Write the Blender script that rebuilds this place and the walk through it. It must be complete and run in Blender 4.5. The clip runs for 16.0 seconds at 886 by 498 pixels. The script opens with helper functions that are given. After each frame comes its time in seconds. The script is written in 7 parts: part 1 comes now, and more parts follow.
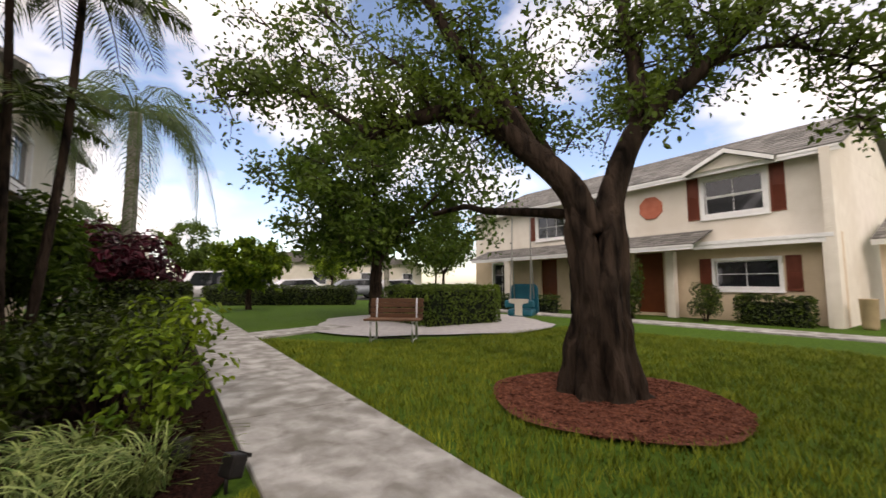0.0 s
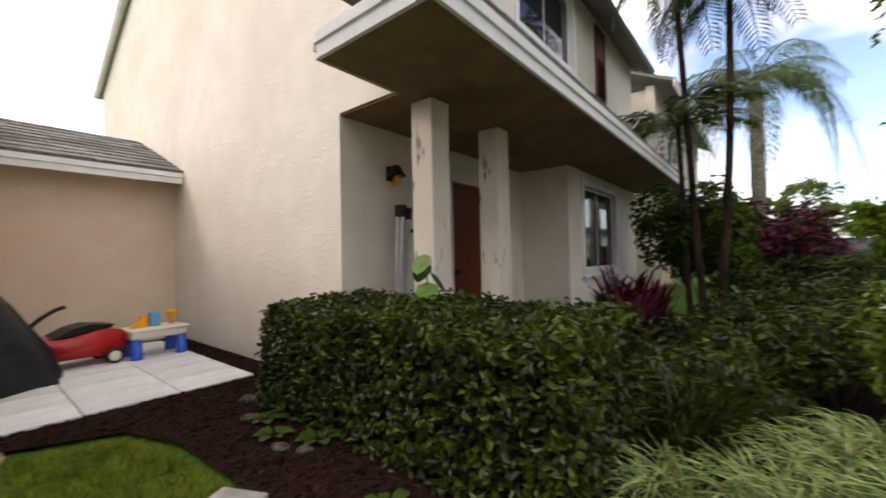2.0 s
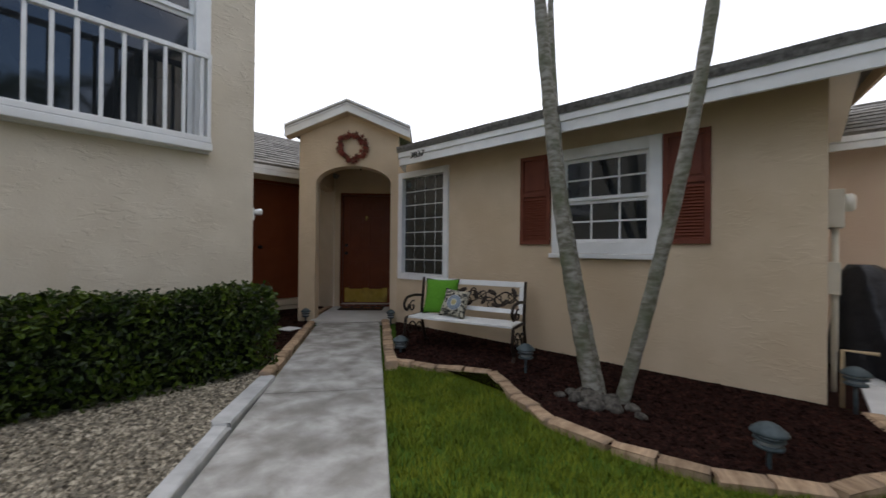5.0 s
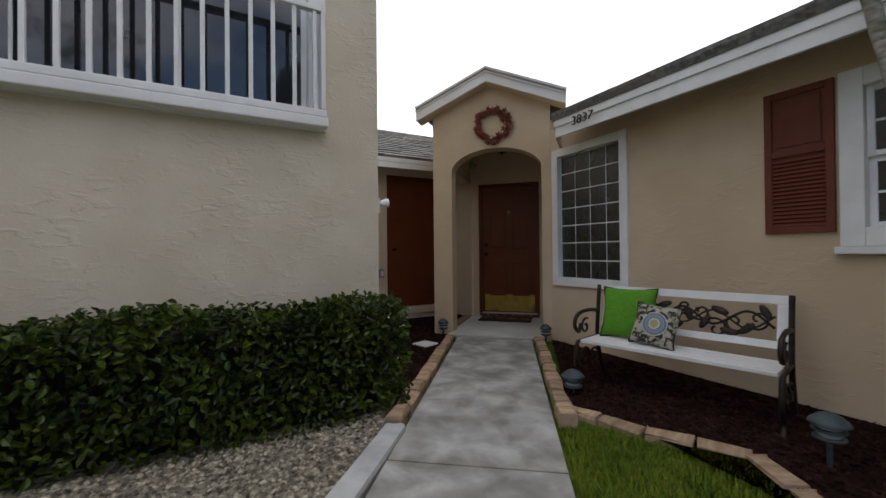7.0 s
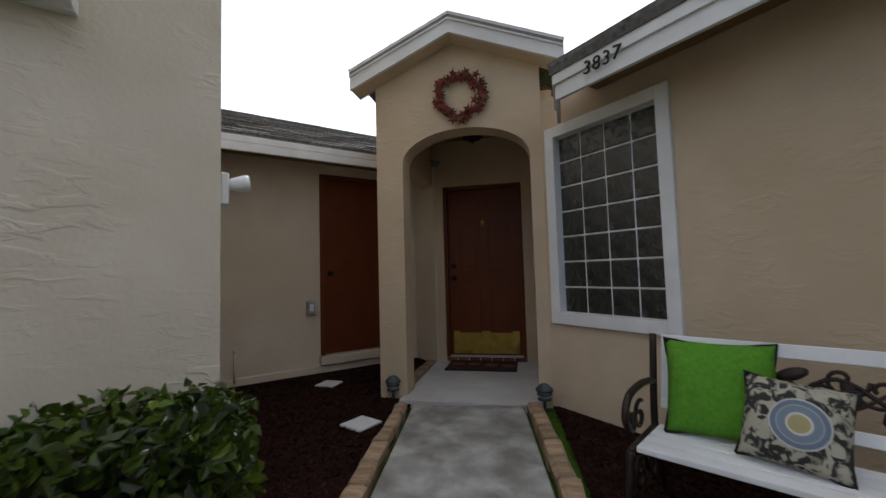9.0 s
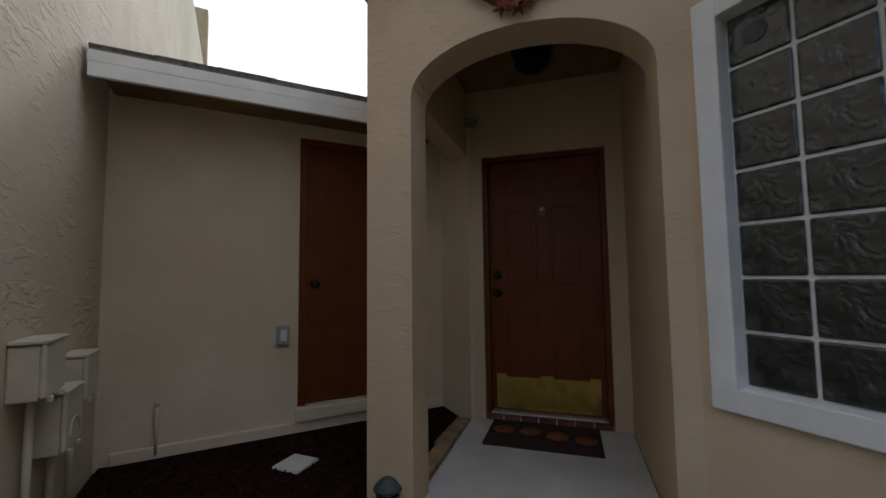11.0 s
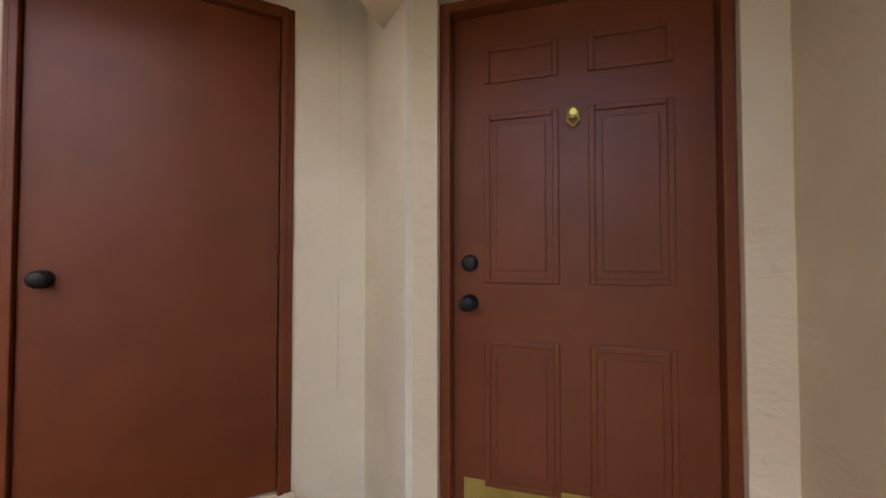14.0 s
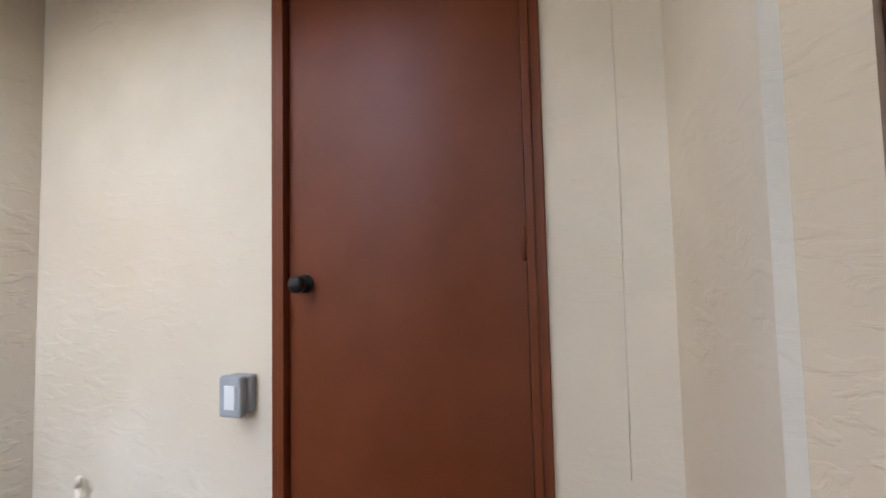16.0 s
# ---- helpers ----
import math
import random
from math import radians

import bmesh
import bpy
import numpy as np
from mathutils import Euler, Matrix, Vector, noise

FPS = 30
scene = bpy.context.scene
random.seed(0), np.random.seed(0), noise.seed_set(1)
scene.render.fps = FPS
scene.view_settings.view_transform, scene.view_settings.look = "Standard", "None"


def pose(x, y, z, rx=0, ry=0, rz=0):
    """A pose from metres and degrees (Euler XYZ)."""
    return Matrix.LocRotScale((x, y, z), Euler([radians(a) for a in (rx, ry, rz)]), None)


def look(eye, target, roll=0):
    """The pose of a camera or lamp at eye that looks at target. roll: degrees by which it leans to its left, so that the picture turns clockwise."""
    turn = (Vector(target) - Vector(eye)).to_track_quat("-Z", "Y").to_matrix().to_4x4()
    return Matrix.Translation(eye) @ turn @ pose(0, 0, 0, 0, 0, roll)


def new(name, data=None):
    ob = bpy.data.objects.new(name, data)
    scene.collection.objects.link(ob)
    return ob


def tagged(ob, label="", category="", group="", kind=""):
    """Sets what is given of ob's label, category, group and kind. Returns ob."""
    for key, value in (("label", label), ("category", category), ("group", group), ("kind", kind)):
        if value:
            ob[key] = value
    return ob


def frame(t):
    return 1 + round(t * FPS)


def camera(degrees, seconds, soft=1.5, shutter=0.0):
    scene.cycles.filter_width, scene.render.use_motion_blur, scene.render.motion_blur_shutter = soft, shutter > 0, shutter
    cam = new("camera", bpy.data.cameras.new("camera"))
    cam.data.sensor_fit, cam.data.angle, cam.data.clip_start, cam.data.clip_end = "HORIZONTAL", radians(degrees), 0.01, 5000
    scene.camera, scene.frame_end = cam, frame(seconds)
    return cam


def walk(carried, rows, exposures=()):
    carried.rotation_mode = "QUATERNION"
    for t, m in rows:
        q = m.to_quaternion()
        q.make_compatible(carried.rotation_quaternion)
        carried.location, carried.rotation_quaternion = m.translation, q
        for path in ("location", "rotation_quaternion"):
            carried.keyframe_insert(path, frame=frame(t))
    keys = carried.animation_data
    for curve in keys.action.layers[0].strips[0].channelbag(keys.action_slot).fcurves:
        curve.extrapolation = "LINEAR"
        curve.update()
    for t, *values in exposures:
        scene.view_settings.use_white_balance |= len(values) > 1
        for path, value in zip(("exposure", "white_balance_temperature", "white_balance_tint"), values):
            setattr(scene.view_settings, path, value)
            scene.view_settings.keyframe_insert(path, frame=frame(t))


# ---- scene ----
cam = camera(96.2, 16.0, shutter=0.25)
PATH = [
    (0, (0.439, 0.357, 1.007), (2.078, -0.777, 1.18), -0.1),
    (0.5, (0.429, 0.404, 1.012), (2.27, -0.361, 1.173), 1.0),
    (1, (0.411, 0.554, 1.066), (2.408, 0.522, 1.155), 1.1),
    (1.5, (0.361, 0.866, 1.112), (2.236, 1.558, 1.203), 0.8),
    (2, (0.353, 1.196, 1.172), (1.906, 2.456, 1.212), -1.2),
    (2.5, (0.515, 1.28, 1.142), (1.551, 2.989, 1.212), -2.1),
    (3, (0.566, 1.333, 1.11), (1.015, 3.28, 1.195), -0.5),
    (3.5, (0.475, 1.344, 1.121), (0.351, 3.338, 1.2), -1.6),
    (4, (0.314, 1.338, 1.111), (-0.2, 3.269, 1.206), -0.8),
    (4.5, (0.131, 1.28, 1.152), (-0.796, 3.051, 1.228), -0.7),
    (5, (0.011, 1.343, 1.108), (-1.341, 2.816, 1.117), 0.6),
    (7.5, (-1.401, 2.095, 1.083), (-3.16, 3.047, 1.103), -0.5),
    (8, (-1.74, 2.303, 1.107), (-3.368, 3.464, 1.164), -2.1),
    (8.5, (-2.029, 2.554, 1.111), (-3.673, 3.69, 1.196), -1.7),
    (10.8, (-3.581, 3.668, 1.187), (-5.34, 4.606, 1.346), -1.3),
    (11, (-3.696, 3.72, 1.196), (-5.467, 4.641, 1.33), -0.7),
    (11.5, (-3.938, 3.903, 1.18), (-5.837, 4.527, 1.253), 0.2),
    (12, (-4.175, 4.071, 1.157), (-6.101, 4.609, 1.188), 0.4),
    (12.5, (-4.48, 4.242, 1.199), (-6.258, 5.155, 1.274), -0.9),
    (13, (-4.703, 4.519, 1.175), (-6.479, 5.437, 1.248), -1.2),
    (13.5, (-4.894, 4.722, 1.187), (-6.647, 5.685, 1.209), 0.5),
    (14, (-5.156, 4.855, 1.209), (-6.918, 5.8, 1.26), -0.0),
    (14.5, (-5.35, 4.964, 1.232), (-7.317, 5.325, 1.23), -0.7),
    (15, (-5.508, 5.121, 1.225), (-7.476, 4.763, 1.211), 0.3),
    (15.5, (-5.649, 5.135, 1.195), (-7.55, 4.513, 1.219), 0.6),
    (16, (-5.825, 5.124, 1.182), (-7.747, 4.581, 1.28), -1.3),
]
EXPOSURES = [(0, -0.72, 7100, 21), (1.0, -0.8, 7100, 21), (1.5, -0.55, 6900, 20), (2.5, -0.32, 6500, 19), (3.5, -0.17, 6300, 17), (4.0, -0.42, 6000, 14), (5.0, -0.78, 6000, 15), (7.5, -0.84, 6100, 16), (8.5, -0.82, 6000, 15), (10.8, -1.05, 5800, 14), (11.7, -0.85, 5800, 14), (12.4, 0.05, 6000, 15), (13.0, 0.5, 6000, 15), (13.5, 1.3, 6000, 15), (14.2, 1.95, 5600, 15), (15.0, 2.55, 5250, 13), (16.0, 2.05, 5250, 13)]
walk(cam, [(r[0], look(*r[1:])) for r in PATH], EXPOSURES)

# ---- world and light ----
world = bpy.data.worlds.new("sky_world")
scene.world = world
world.use_nodes = True
wn, wl = world.node_tree.nodes, world.node_tree.links
wn.clear()
w_out = wn.new("ShaderNodeOutputWorld")
w_bg = wn.new("ShaderNodeBackground")
w_sky = wn.new("ShaderNodeTexSky")
w_sky.sky_type = "NISHITA"
w_sky.sun_disc = False
w_sky.sun_elevation, w_sky.sun_rotation = radians(40), radians(-59)
w_tc = wn.new("ShaderNodeTexCoord")
w_map = wn.new("ShaderNodeMapping")
w_map.inputs["Scale"].default_value = (1.0, 1.0, 2.2)
w_noise = wn.new("ShaderNodeTexNoise")
w_noise.inputs["Scale"].default_value = 2.1
w_noise.inputs["Detail"].default_value = 7
w_ramp = wn.new("ShaderNodeValToRGB")
w_ramp.color_ramp.elements[0].position, w_ramp.color_ramp.elements[1].position = 0.33, 0.49
w_mix = wn.new("ShaderNodeMix")
w_mix.data_type = "RGBA"
w_cover = wn.new("ShaderNodeMath")
w_cover.operation = "MULTIPLY_ADD"
w_cover.inputs[1].default_value = 0.3
w_dot = wn.new("ShaderNodeVectorMath")
w_dot.operation = "DOT_PRODUCT"
w_dot.inputs[1].default_value = (-0.66, 0.40, 0.64)
w_rng = wn.new("ShaderNodeMapRange")
w_rng.inputs["From Min"].default_value, w_rng.inputs["From Max"].default_value = -0.5, 1.0
w_rng.inputs["To Min"].default_value, w_rng.inputs["To Max"].default_value = 25.0, 27.0
w_cloud = wn.new("ShaderNodeCombineColor")
wl.new(w_tc.outputs["Generated"], w_dot.inputs[0])
wl.new(w_dot.outputs["Value"], w_rng.inputs["Value"])
wl.new(w_dot.outputs["Value"], w_cover.inputs[0])
for ch in ("Red", "Green", "Blue"):
    wl.new(w_rng.outputs["Result"], w_cloud.inputs[ch])
wl.new(w_cloud.outputs["Color"], w_mix.inputs[7])
wl.new(w_tc.outputs["Generated"], w_map.inputs["Vector"])
wl.new(w_map.outputs["Vector"], w_noise.inputs["Vector"])
wl.new(w_noise.outputs["Fac"], w_cover.inputs[2])
wl.new(w_cover.outputs["Value"], w_ramp.inputs["Fac"])
wl.new(w_ramp.outputs["Color"], w_mix.inputs[0])
w_gain = wn.new("ShaderNodeVectorMath")
w_gain.operation = "SCALE"
w_gain.inputs["Scale"].default_value = 3.8
wl.new(w_sky.outputs["Color"], w_gain.inputs[0])
wl.new(w_gain.outputs["Vector"], w_mix.inputs[6])
wl.new(w_mix.outputs[2], w_bg.inputs["Color"])
w_bg.inputs["Strength"].default_value = 0.1
wl.new(w_bg.outputs["Background"], w_out.inputs["Surface"])
sun = new("sun", bpy.data.lights.new("sun", "SUN"))
sun.data.energy, sun.data.angle, sun.data.color = 1.9, radians(14), (1.0, 0.95, 0.88)
sun.matrix_world = look((-16.5, 10.0, 16.0), (0, 0, 0))


# ---- materials ----
def material(name, c1, c2, scale=8.0, rough=0.8, bump=0.0, bump_scale=None, c3=None, big=0.7, metal=0.0, lo=0.35, hi=0.65,
             stretch=(1, 1, 1), distort=0.0, per_object=0.0, per_island=0.0, spec=0.3):
    """Two scales of colour noise, optional stain colour c3, and a bump."""
    m = bpy.data.materials.new(name)
    m.use_nodes = True
    n, l = m.node_tree.nodes, m.node_tree.links
    b = n["Principled BSDF"]
    b.inputs["Roughness"].default_value, b.inputs["Metallic"].default_value = rough, metal
    b.inputs["Specular IOR Level"].default_value = spec
    tc, mp = n.new("ShaderNodeTexCoord"), n.new("ShaderNodeMapping")
    mp.inputs["Scale"].default_value = stretch
    l.new(tc.outputs["Object"], mp.inputs["Vector"])
    a = n.new("ShaderNodeTexNoise")
    a.inputs["Scale"].default_value, a.inputs["Detail"].default_value, a.inputs["Distortion"].default_value = scale, 6, distort
    l.new(mp.outputs["Vector"], a.inputs["Vector"])
    r = n.new("ShaderNodeValToRGB")
    r.color_ramp.elements[0].position, r.color_ramp.elements[1].position = lo, hi
    r.color_ramp.elements[0].color, r.color_ramp.elements[1].color = (*c1, 1), (*c2, 1)
    l.new(a.outputs["Fac"], r.inputs["Fac"])
    col = r.outputs["Color"]
    if c3:
        g = n.new("ShaderNodeTexNoise")
        g.inputs["Scale"].default_value, g.inputs["Detail"].default_value = big, 5
        l.new(tc.outputs["Object"], g.inputs["Vector"])
        r2 = n.new("ShaderNodeValToRGB")
        r2.color_ramp.elements[0].position, r2.color_ramp.elements[1].position = 0.48, 0.72
        l.new(g.outputs["Fac"], r2.inputs["Fac"])
        mx = n.new("ShaderNodeMix")
        mx.data_type = "RGBA"
        mx.inputs[7].default_value = (*c3, 1)
        l.new(r2.outputs["Color"], mx.inputs[0])
        l.new(col, mx.inputs[6])
        col = mx.outputs[2]
    if per_object or per_island:
        src = n.new("ShaderNodeObjectInfo").outputs["Random"] if per_object else n.new("ShaderNodeNewGeometry").outputs["Random Per Island"]
        k = per_object or per_island
        mr = n.new("ShaderNodeMapRange")
        mr.inputs["To Min"].default_value, mr.inputs["To Max"].default_value = 1 - k, 1 + k
        l.new(src, mr.inputs["Value"])
        hs = n.new("ShaderNodeHueSaturation")
        l.new(mr.outputs["Result"], hs.inputs["Value"])
        l.new(col, hs.inputs["Color"])
        col = hs.outputs["Color"]
    l.new(col, b.inputs["Base Color"])
    if bump:
        t2 = n.new("ShaderNodeTexNoise")
        t2.inputs["Scale"].default_value, t2.inputs["Detail"].default_value = bump_scale or scale * 3, 5
        t2.inputs["Distortion"].default_value = distort
        l.new(mp.outputs["Vector"], t2.inputs["Vector"])
        bp = n.new("ShaderNodeBump")
        bp.inputs["Strength"].default_value, bp.inputs["Distance"].default_value = 1.0, bump
        l.new(t2.outputs["Fac"], bp.inputs["Height"])
        l.new(bp.outputs["Normal"], b.inputs["Normal"])
    return m


def stucco_material(name, c1, c2, stain, strength=0.4, depth=0.005):
    """Trowelled stucco: flat skips with raised ragged lips."""
    m = material(name, c1, c2, scale=3.0, rough=0.9, c3=stain, big=0.55, spec=0.15)
    n, l = m.node_tree.nodes, m.node_tree.links
    b = n["Principled BSDF"]
    tc, mp = n.new("ShaderNodeTexCoord"), n.new("ShaderNodeMapping")
    mp.inputs["Scale"].default_value = (1, 1, 2.4)
    l.new(tc.outputs["Object"], mp.inputs["Vector"])
    lip = n.new("ShaderNodeTexNoise")
    lip.inputs["Scale"].default_value, lip.inputs["Detail"].default_value, lip.inputs["Distortion"].default_value = 9.0, 7, 0.6
    l.new(mp.outputs["Vector"], lip.inputs["Vector"])
    r = n.new("ShaderNodeValToRGB")
    for p, v in ((0.47, 0.0), (0.5, 0.0), (0.6, 1.0)):
        e = r.color_ramp.elements[0] if p == 0.47 else r.color_ramp.elements[1] if p == 0.5 else r.color_ramp.elements.new(p)
        e.position, e.color = p, (v, v, v, 1)
    l.new(lip.outputs["Fac"], r.inputs["Fac"])
    fine = n.new("ShaderNodeTexNoise")
    fine.inputs["Scale"].default_value, fine.inputs["Detail"].default_value = 60, 4
    l.new(tc.outputs["Object"], fine.inputs["Vector"])
    add = n.new("ShaderNodeMath")
    add.operation = "MULTIPLY_ADD"
    add.inputs[1].default_value = 0.35
    l.new(fine.outputs["Fac"], add.inputs[0])
    area = n.new("ShaderNodeTexNoise")
    area.inputs["Scale"].default_value, area.inputs["Detail"].default_value = 3.2, 2
    l.new(tc.outputs["Object"], area.inputs["Vector"])
    am = n.new("ShaderNodeMapRange")
    am.inputs["From Min"].default_value, am.inputs["From Max"].default_value = 0.42, 0.62
    l.new(area.outputs["Fac"], am.inputs["Value"])
    ml = n.new("ShaderNodeMath")
    ml.operation = "MULTIPLY"
    l.new(am.outputs["Result"], ml.inputs[0])
    l.new(r.outputs["Color"], ml.inputs[1])
    l.new(ml.outputs["Value"], add.inputs[2])
    bp = n.new("ShaderNodeBump")
    bp.inputs["Strength"].default_value, bp.inputs["Distance"].default_value = strength, depth
    l.new(add.outputs["Value"], bp.inputs["Height"])
    l.new(bp.outputs["Normal"], b.inputs["Normal"])
    return m


def glass_material(name, tint, rough=0.03):
    m = bpy.data.materials.new(name)
    m.use_nodes = True
    b = m.node_tree.nodes["Principled BSDF"]
    b.inputs["Base Color"].default_value, b.inputs["Roughness"].default_value = (*tint, 1), rough
    b.inputs["Transmission Weight"].default_value, b.inputs["IOR"].default_value = 1.0, 1.45
    return m


def let_light_through(m, share):
    """Thin leaves pass part of the light that falls on their far side."""
    n, l = m.node_tree.nodes, m.node_tree.links
    b = n["Principled BSDF"]
    tr, mix = n.new("ShaderNodeBsdfTranslucent"), n.new("ShaderNodeMixShader")
    l.new(b.inputs["Base Color"].links[0].from_socket, tr.inputs["Color"])
    mix.inputs[0].default_value = share
    l.new(b.outputs["BSDF"], mix.inputs[1])
    l.new(tr.outputs["BSDF"], mix.inputs[2])
    l.new(mix.outputs["Shader"], n["Material Output"].inputs["Surface"])


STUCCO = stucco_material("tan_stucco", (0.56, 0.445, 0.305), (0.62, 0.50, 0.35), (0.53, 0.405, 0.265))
STUCCO_N = stucco_material("warm_tan_stucco", (0.67, 0.585, 0.455), (0.73, 0.64, 0.51), (0.64, 0.53, 0.39), 0.3, 0.004)
STUCCO_L = stucco_material("cream_stucco", (0.57, 0.50, 0.385), (0.63, 0.56, 0.44), (0.53, 0.455, 0.34), 0.55, 0.006)
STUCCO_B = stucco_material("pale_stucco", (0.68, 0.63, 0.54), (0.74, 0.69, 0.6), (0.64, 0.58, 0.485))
STUCCO_PINK = stucco_material("peach_stucco", (0.70, 0.55, 0.42), (0.74, 0.6, 0.46), (0.68, 0.52, 0.38))
FLAKED = material("flaking_column_paint", (0.14, 0.12, 0.09), (0.66, 0.6, 0.5), 10, 0.9, 0.003, 30, lo=0.33, hi=0.4, stretch=(1, 1, 0.4), c3=(0.6, 0.54, 0.44), big=1.5)
WHITE = material("white_paint", (0.72, 0.72, 0.70), (0.8, 0.8, 0.78), 6, 0.55, 0.001, 40, c3=(0.64, 0.63, 0.6))
SHINGLE = material("grey_shingle", (0.10, 0.095, 0.085), (0.24, 0.23, 0.21), 30, 0.95, 0.004, 90, c3=(0.16, 0.15, 0.13), big=2, per_island=0.35)
SHUTTER = material("red_brown_shutter_paint", (0.125, 0.032, 0.016), (0.16, 0.043, 0.022), 6, 0.6)
DOOR_RED = material("red_brown_door_paint", (0.125, 0.03, 0.008), (0.15, 0.037, 0.011), 4, 0.4, 0.0004, 60, c3=(0.13, 0.035, 0.011), spec=0.25)
CONCRETE = material("weathered_concrete", (0.2, 0.19, 0.165), (0.46, 0.45, 0.42), 4.5, 0.85, 0.004, 60, c3=(0.19, 0.18, 0.155), big=2.6, distort=0.3, lo=0.34, hi=0.66)
SLAB = material("pale_painted_concrete", (0.5, 0.49, 0.46), (0.58, 0.57, 0.54), 4, 0.75, 0.001, 50, c3=(0.42, 0.41, 0.38), big=1.2)
PAVER = material("pale_paving_slab", (0.62, 0.62, 0.61), (0.72, 0.72, 0.71), 5, 0.8, 0.001, 60, c3=(0.56, 0.56, 0.54), big=2, per_object=0.06)
PLAZA = material("grey_brick_paving", (0.33, 0.31, 0.30), (0.42, 0.4, 0.38), 9, 0.85, 0.003, 20)
EDGE_STONE = material("tan_edging_stone", (0.27, 0.18, 0.11), (0.45, 0.32, 0.2), 10, 0.9, 0.006, 40, c3=(0.3, 0.22, 0.15), big=3, per_object=0.25)
KERB = material("grey_concrete_kerb", (0.36, 0.36, 0.34), (0.48, 0.48, 0.46), 9, 0.9, 0.002, 40)
MULCH = material("dark_bark_mulch", (0.010, 0.005, 0.004), (0.036, 0.016, 0.012), 45, 1.0, 0.02, 60, c3=(0.02, 0.01, 0.007), big=3, spec=0.05)
MULCH_RED = material("red_bark_mulch", (0.07, 0.025, 0.015), (0.2, 0.075, 0.045), 38, 1.0, 0.02, 50, c3=(0.13, 0.05, 0.03), big=3, spec=0.1)
CHIP = material("bark_chip", (0.010, 0.005, 0.004), (0.042, 0.019, 0.014), 12, 1.0, per_island=0.6, spec=0.05)
CHIP_RED = material("red_bark_chip", (0.06, 0.02, 0.012), (0.18, 0.07, 0.042), 12, 1.0, per_island=0.5, spec=0.1)
TURF = material("turf_soil", (0.035, 0.075, 0.008), (0.07, 0.13, 0.014), 25, 1.0, 0.01, 80, c3=(0.06, 0.11, 0.016), big=0.8, spec=0.1)
BLADE = material("grass_blade", (0.09, 0.13, 0.006), (0.185, 0.215, 0.014), 3, 0.7, per_island=0.35, spec=0.2)
GRAVEL = material("pale_gravel", (0.07, 0.058, 0.036), (0.4, 0.35, 0.26), 40, 0.9, 0.01, 60, per_island=0.55)
LEAF = material("hedge_leaf", (0.018, 0.036, 0.003), (0.062, 0.092, 0.006), 4, 0.38, per_island=0.75, spec=0.35)
# Near-black colour stands in for the shade between a hedge's leaves.
INNER_SHADE = material("inner_shade_core", (0.003, 0.006, 0.002), (0.008, 0.013, 0.004), 12, 0.9, 0.02, 30)
LEAF_TREE = material("tree_leaf", (0.05, 0.092, 0.01), (0.12, 0.175, 0.02), 1.5, 0.5, per_island=0.45)
LEAF_COURT = material("court_tree_leaf", (0.03, 0.065, 0.006), (0.085, 0.135, 0.014), 1.5, 0.5, per_island=0.5, spec=0.2)
LEAF_LIME = material("lime_leaf", (0.06, 0.12, 0.008), (0.22, 0.31, 0.018), 3, 0.5, per_island=0.5)
LEAF_RED = material("burgundy_leaf", (0.035, 0.008, 0.014), (0.12, 0.015, 0.03), 3, 0.45, per_island=0.6)
LEAF_STRIPE = material("variegated_blade", (0.045, 0.1, 0.012), (0.27, 0.32, 0.1), 14, 0.6, per_island=0.3)
PALM_LEAF = material("palm_leaflet", (0.045, 0.085, 0.02), (0.11, 0.16, 0.05), 3, 0.5, per_island=0.4)
BARK = material("rough_bark", (0.005, 0.0035, 0.0025), (0.06, 0.041, 0.029), 9, 0.95, 0.09, 12, spec=0.1, c3=(0.035, 0.025, 0.018), big=3, stretch=(1, 1, 0.22), distort=0.6)
PALM_BARK = material("grey_palm_bark", (0.12, 0.11, 0.08), (0.3, 0.29, 0.25), 14, 0.9, 0.006, 30, c3=(0.09, 0.1, 0.05), big=4, stretch=(1, 1, 2.5))
BLACK = material("black_iron", (0.012, 0.011, 0.011), (0.025, 0.022, 0.02), 20, 0.45, 0.001, 60, metal=0.4)
BRONZE = material("bronze_iron", (0.022, 0.016, 0.012), (0.042, 0.03, 0.022), 20, 0.45, 0.001, 60, metal=0.5)
# Near-black for backing sheets that stand in for unlit rooms.
DARK = material("unlit_room_black", (0.01, 0.012, 0.014), (0.02, 0.022, 0.024), 3, 0.9)
GLASS_DARK = material("dark_window_glass", (0.012, 0.014, 0.016), (0.022, 0.026, 0.03), 1.2, 0.05, spec=0.7)
GLASS_BLOCK = material("glass_block", (0.008, 0.010, 0.009), (0.035, 0.04, 0.036), 6, 0.1, 0.012, 14, distort=1.0, spec=0.8)
MORTAR = material("pale_mortar", (0.66, 0.66, 0.63), (0.74, 0.74, 0.71), 20, 0.9)
BRASS = material("tarnished_brass", (0.42, 0.3, 0.06), (0.55, 0.4, 0.1), 5, 0.38, metal=0.85, c3=(0.16, 0.1, 0.04), big=4)
BRICK = material("dark_red_brick", (0.12, 0.045, 0.028), (0.19, 0.075, 0.05), 14, 0.8, 0.002, 60, per_object=0.3)
GREY_PLASTIC = material("grey_plastic", (0.28, 0.29, 0.29), (0.36, 0.37, 0.37), 8, 0.5)
BEIGE_PLASTIC = material("beige_utility_box_paint", (0.55, 0.5, 0.4), (0.63, 0.58, 0.47), 5, 0.6, 0.0005, 60)
LAMP_METAL = material("verdigris_lamp_metal", (0.03, 0.045, 0.05), (0.07, 0.09, 0.095), 15, 0.5, 0.001, 60)
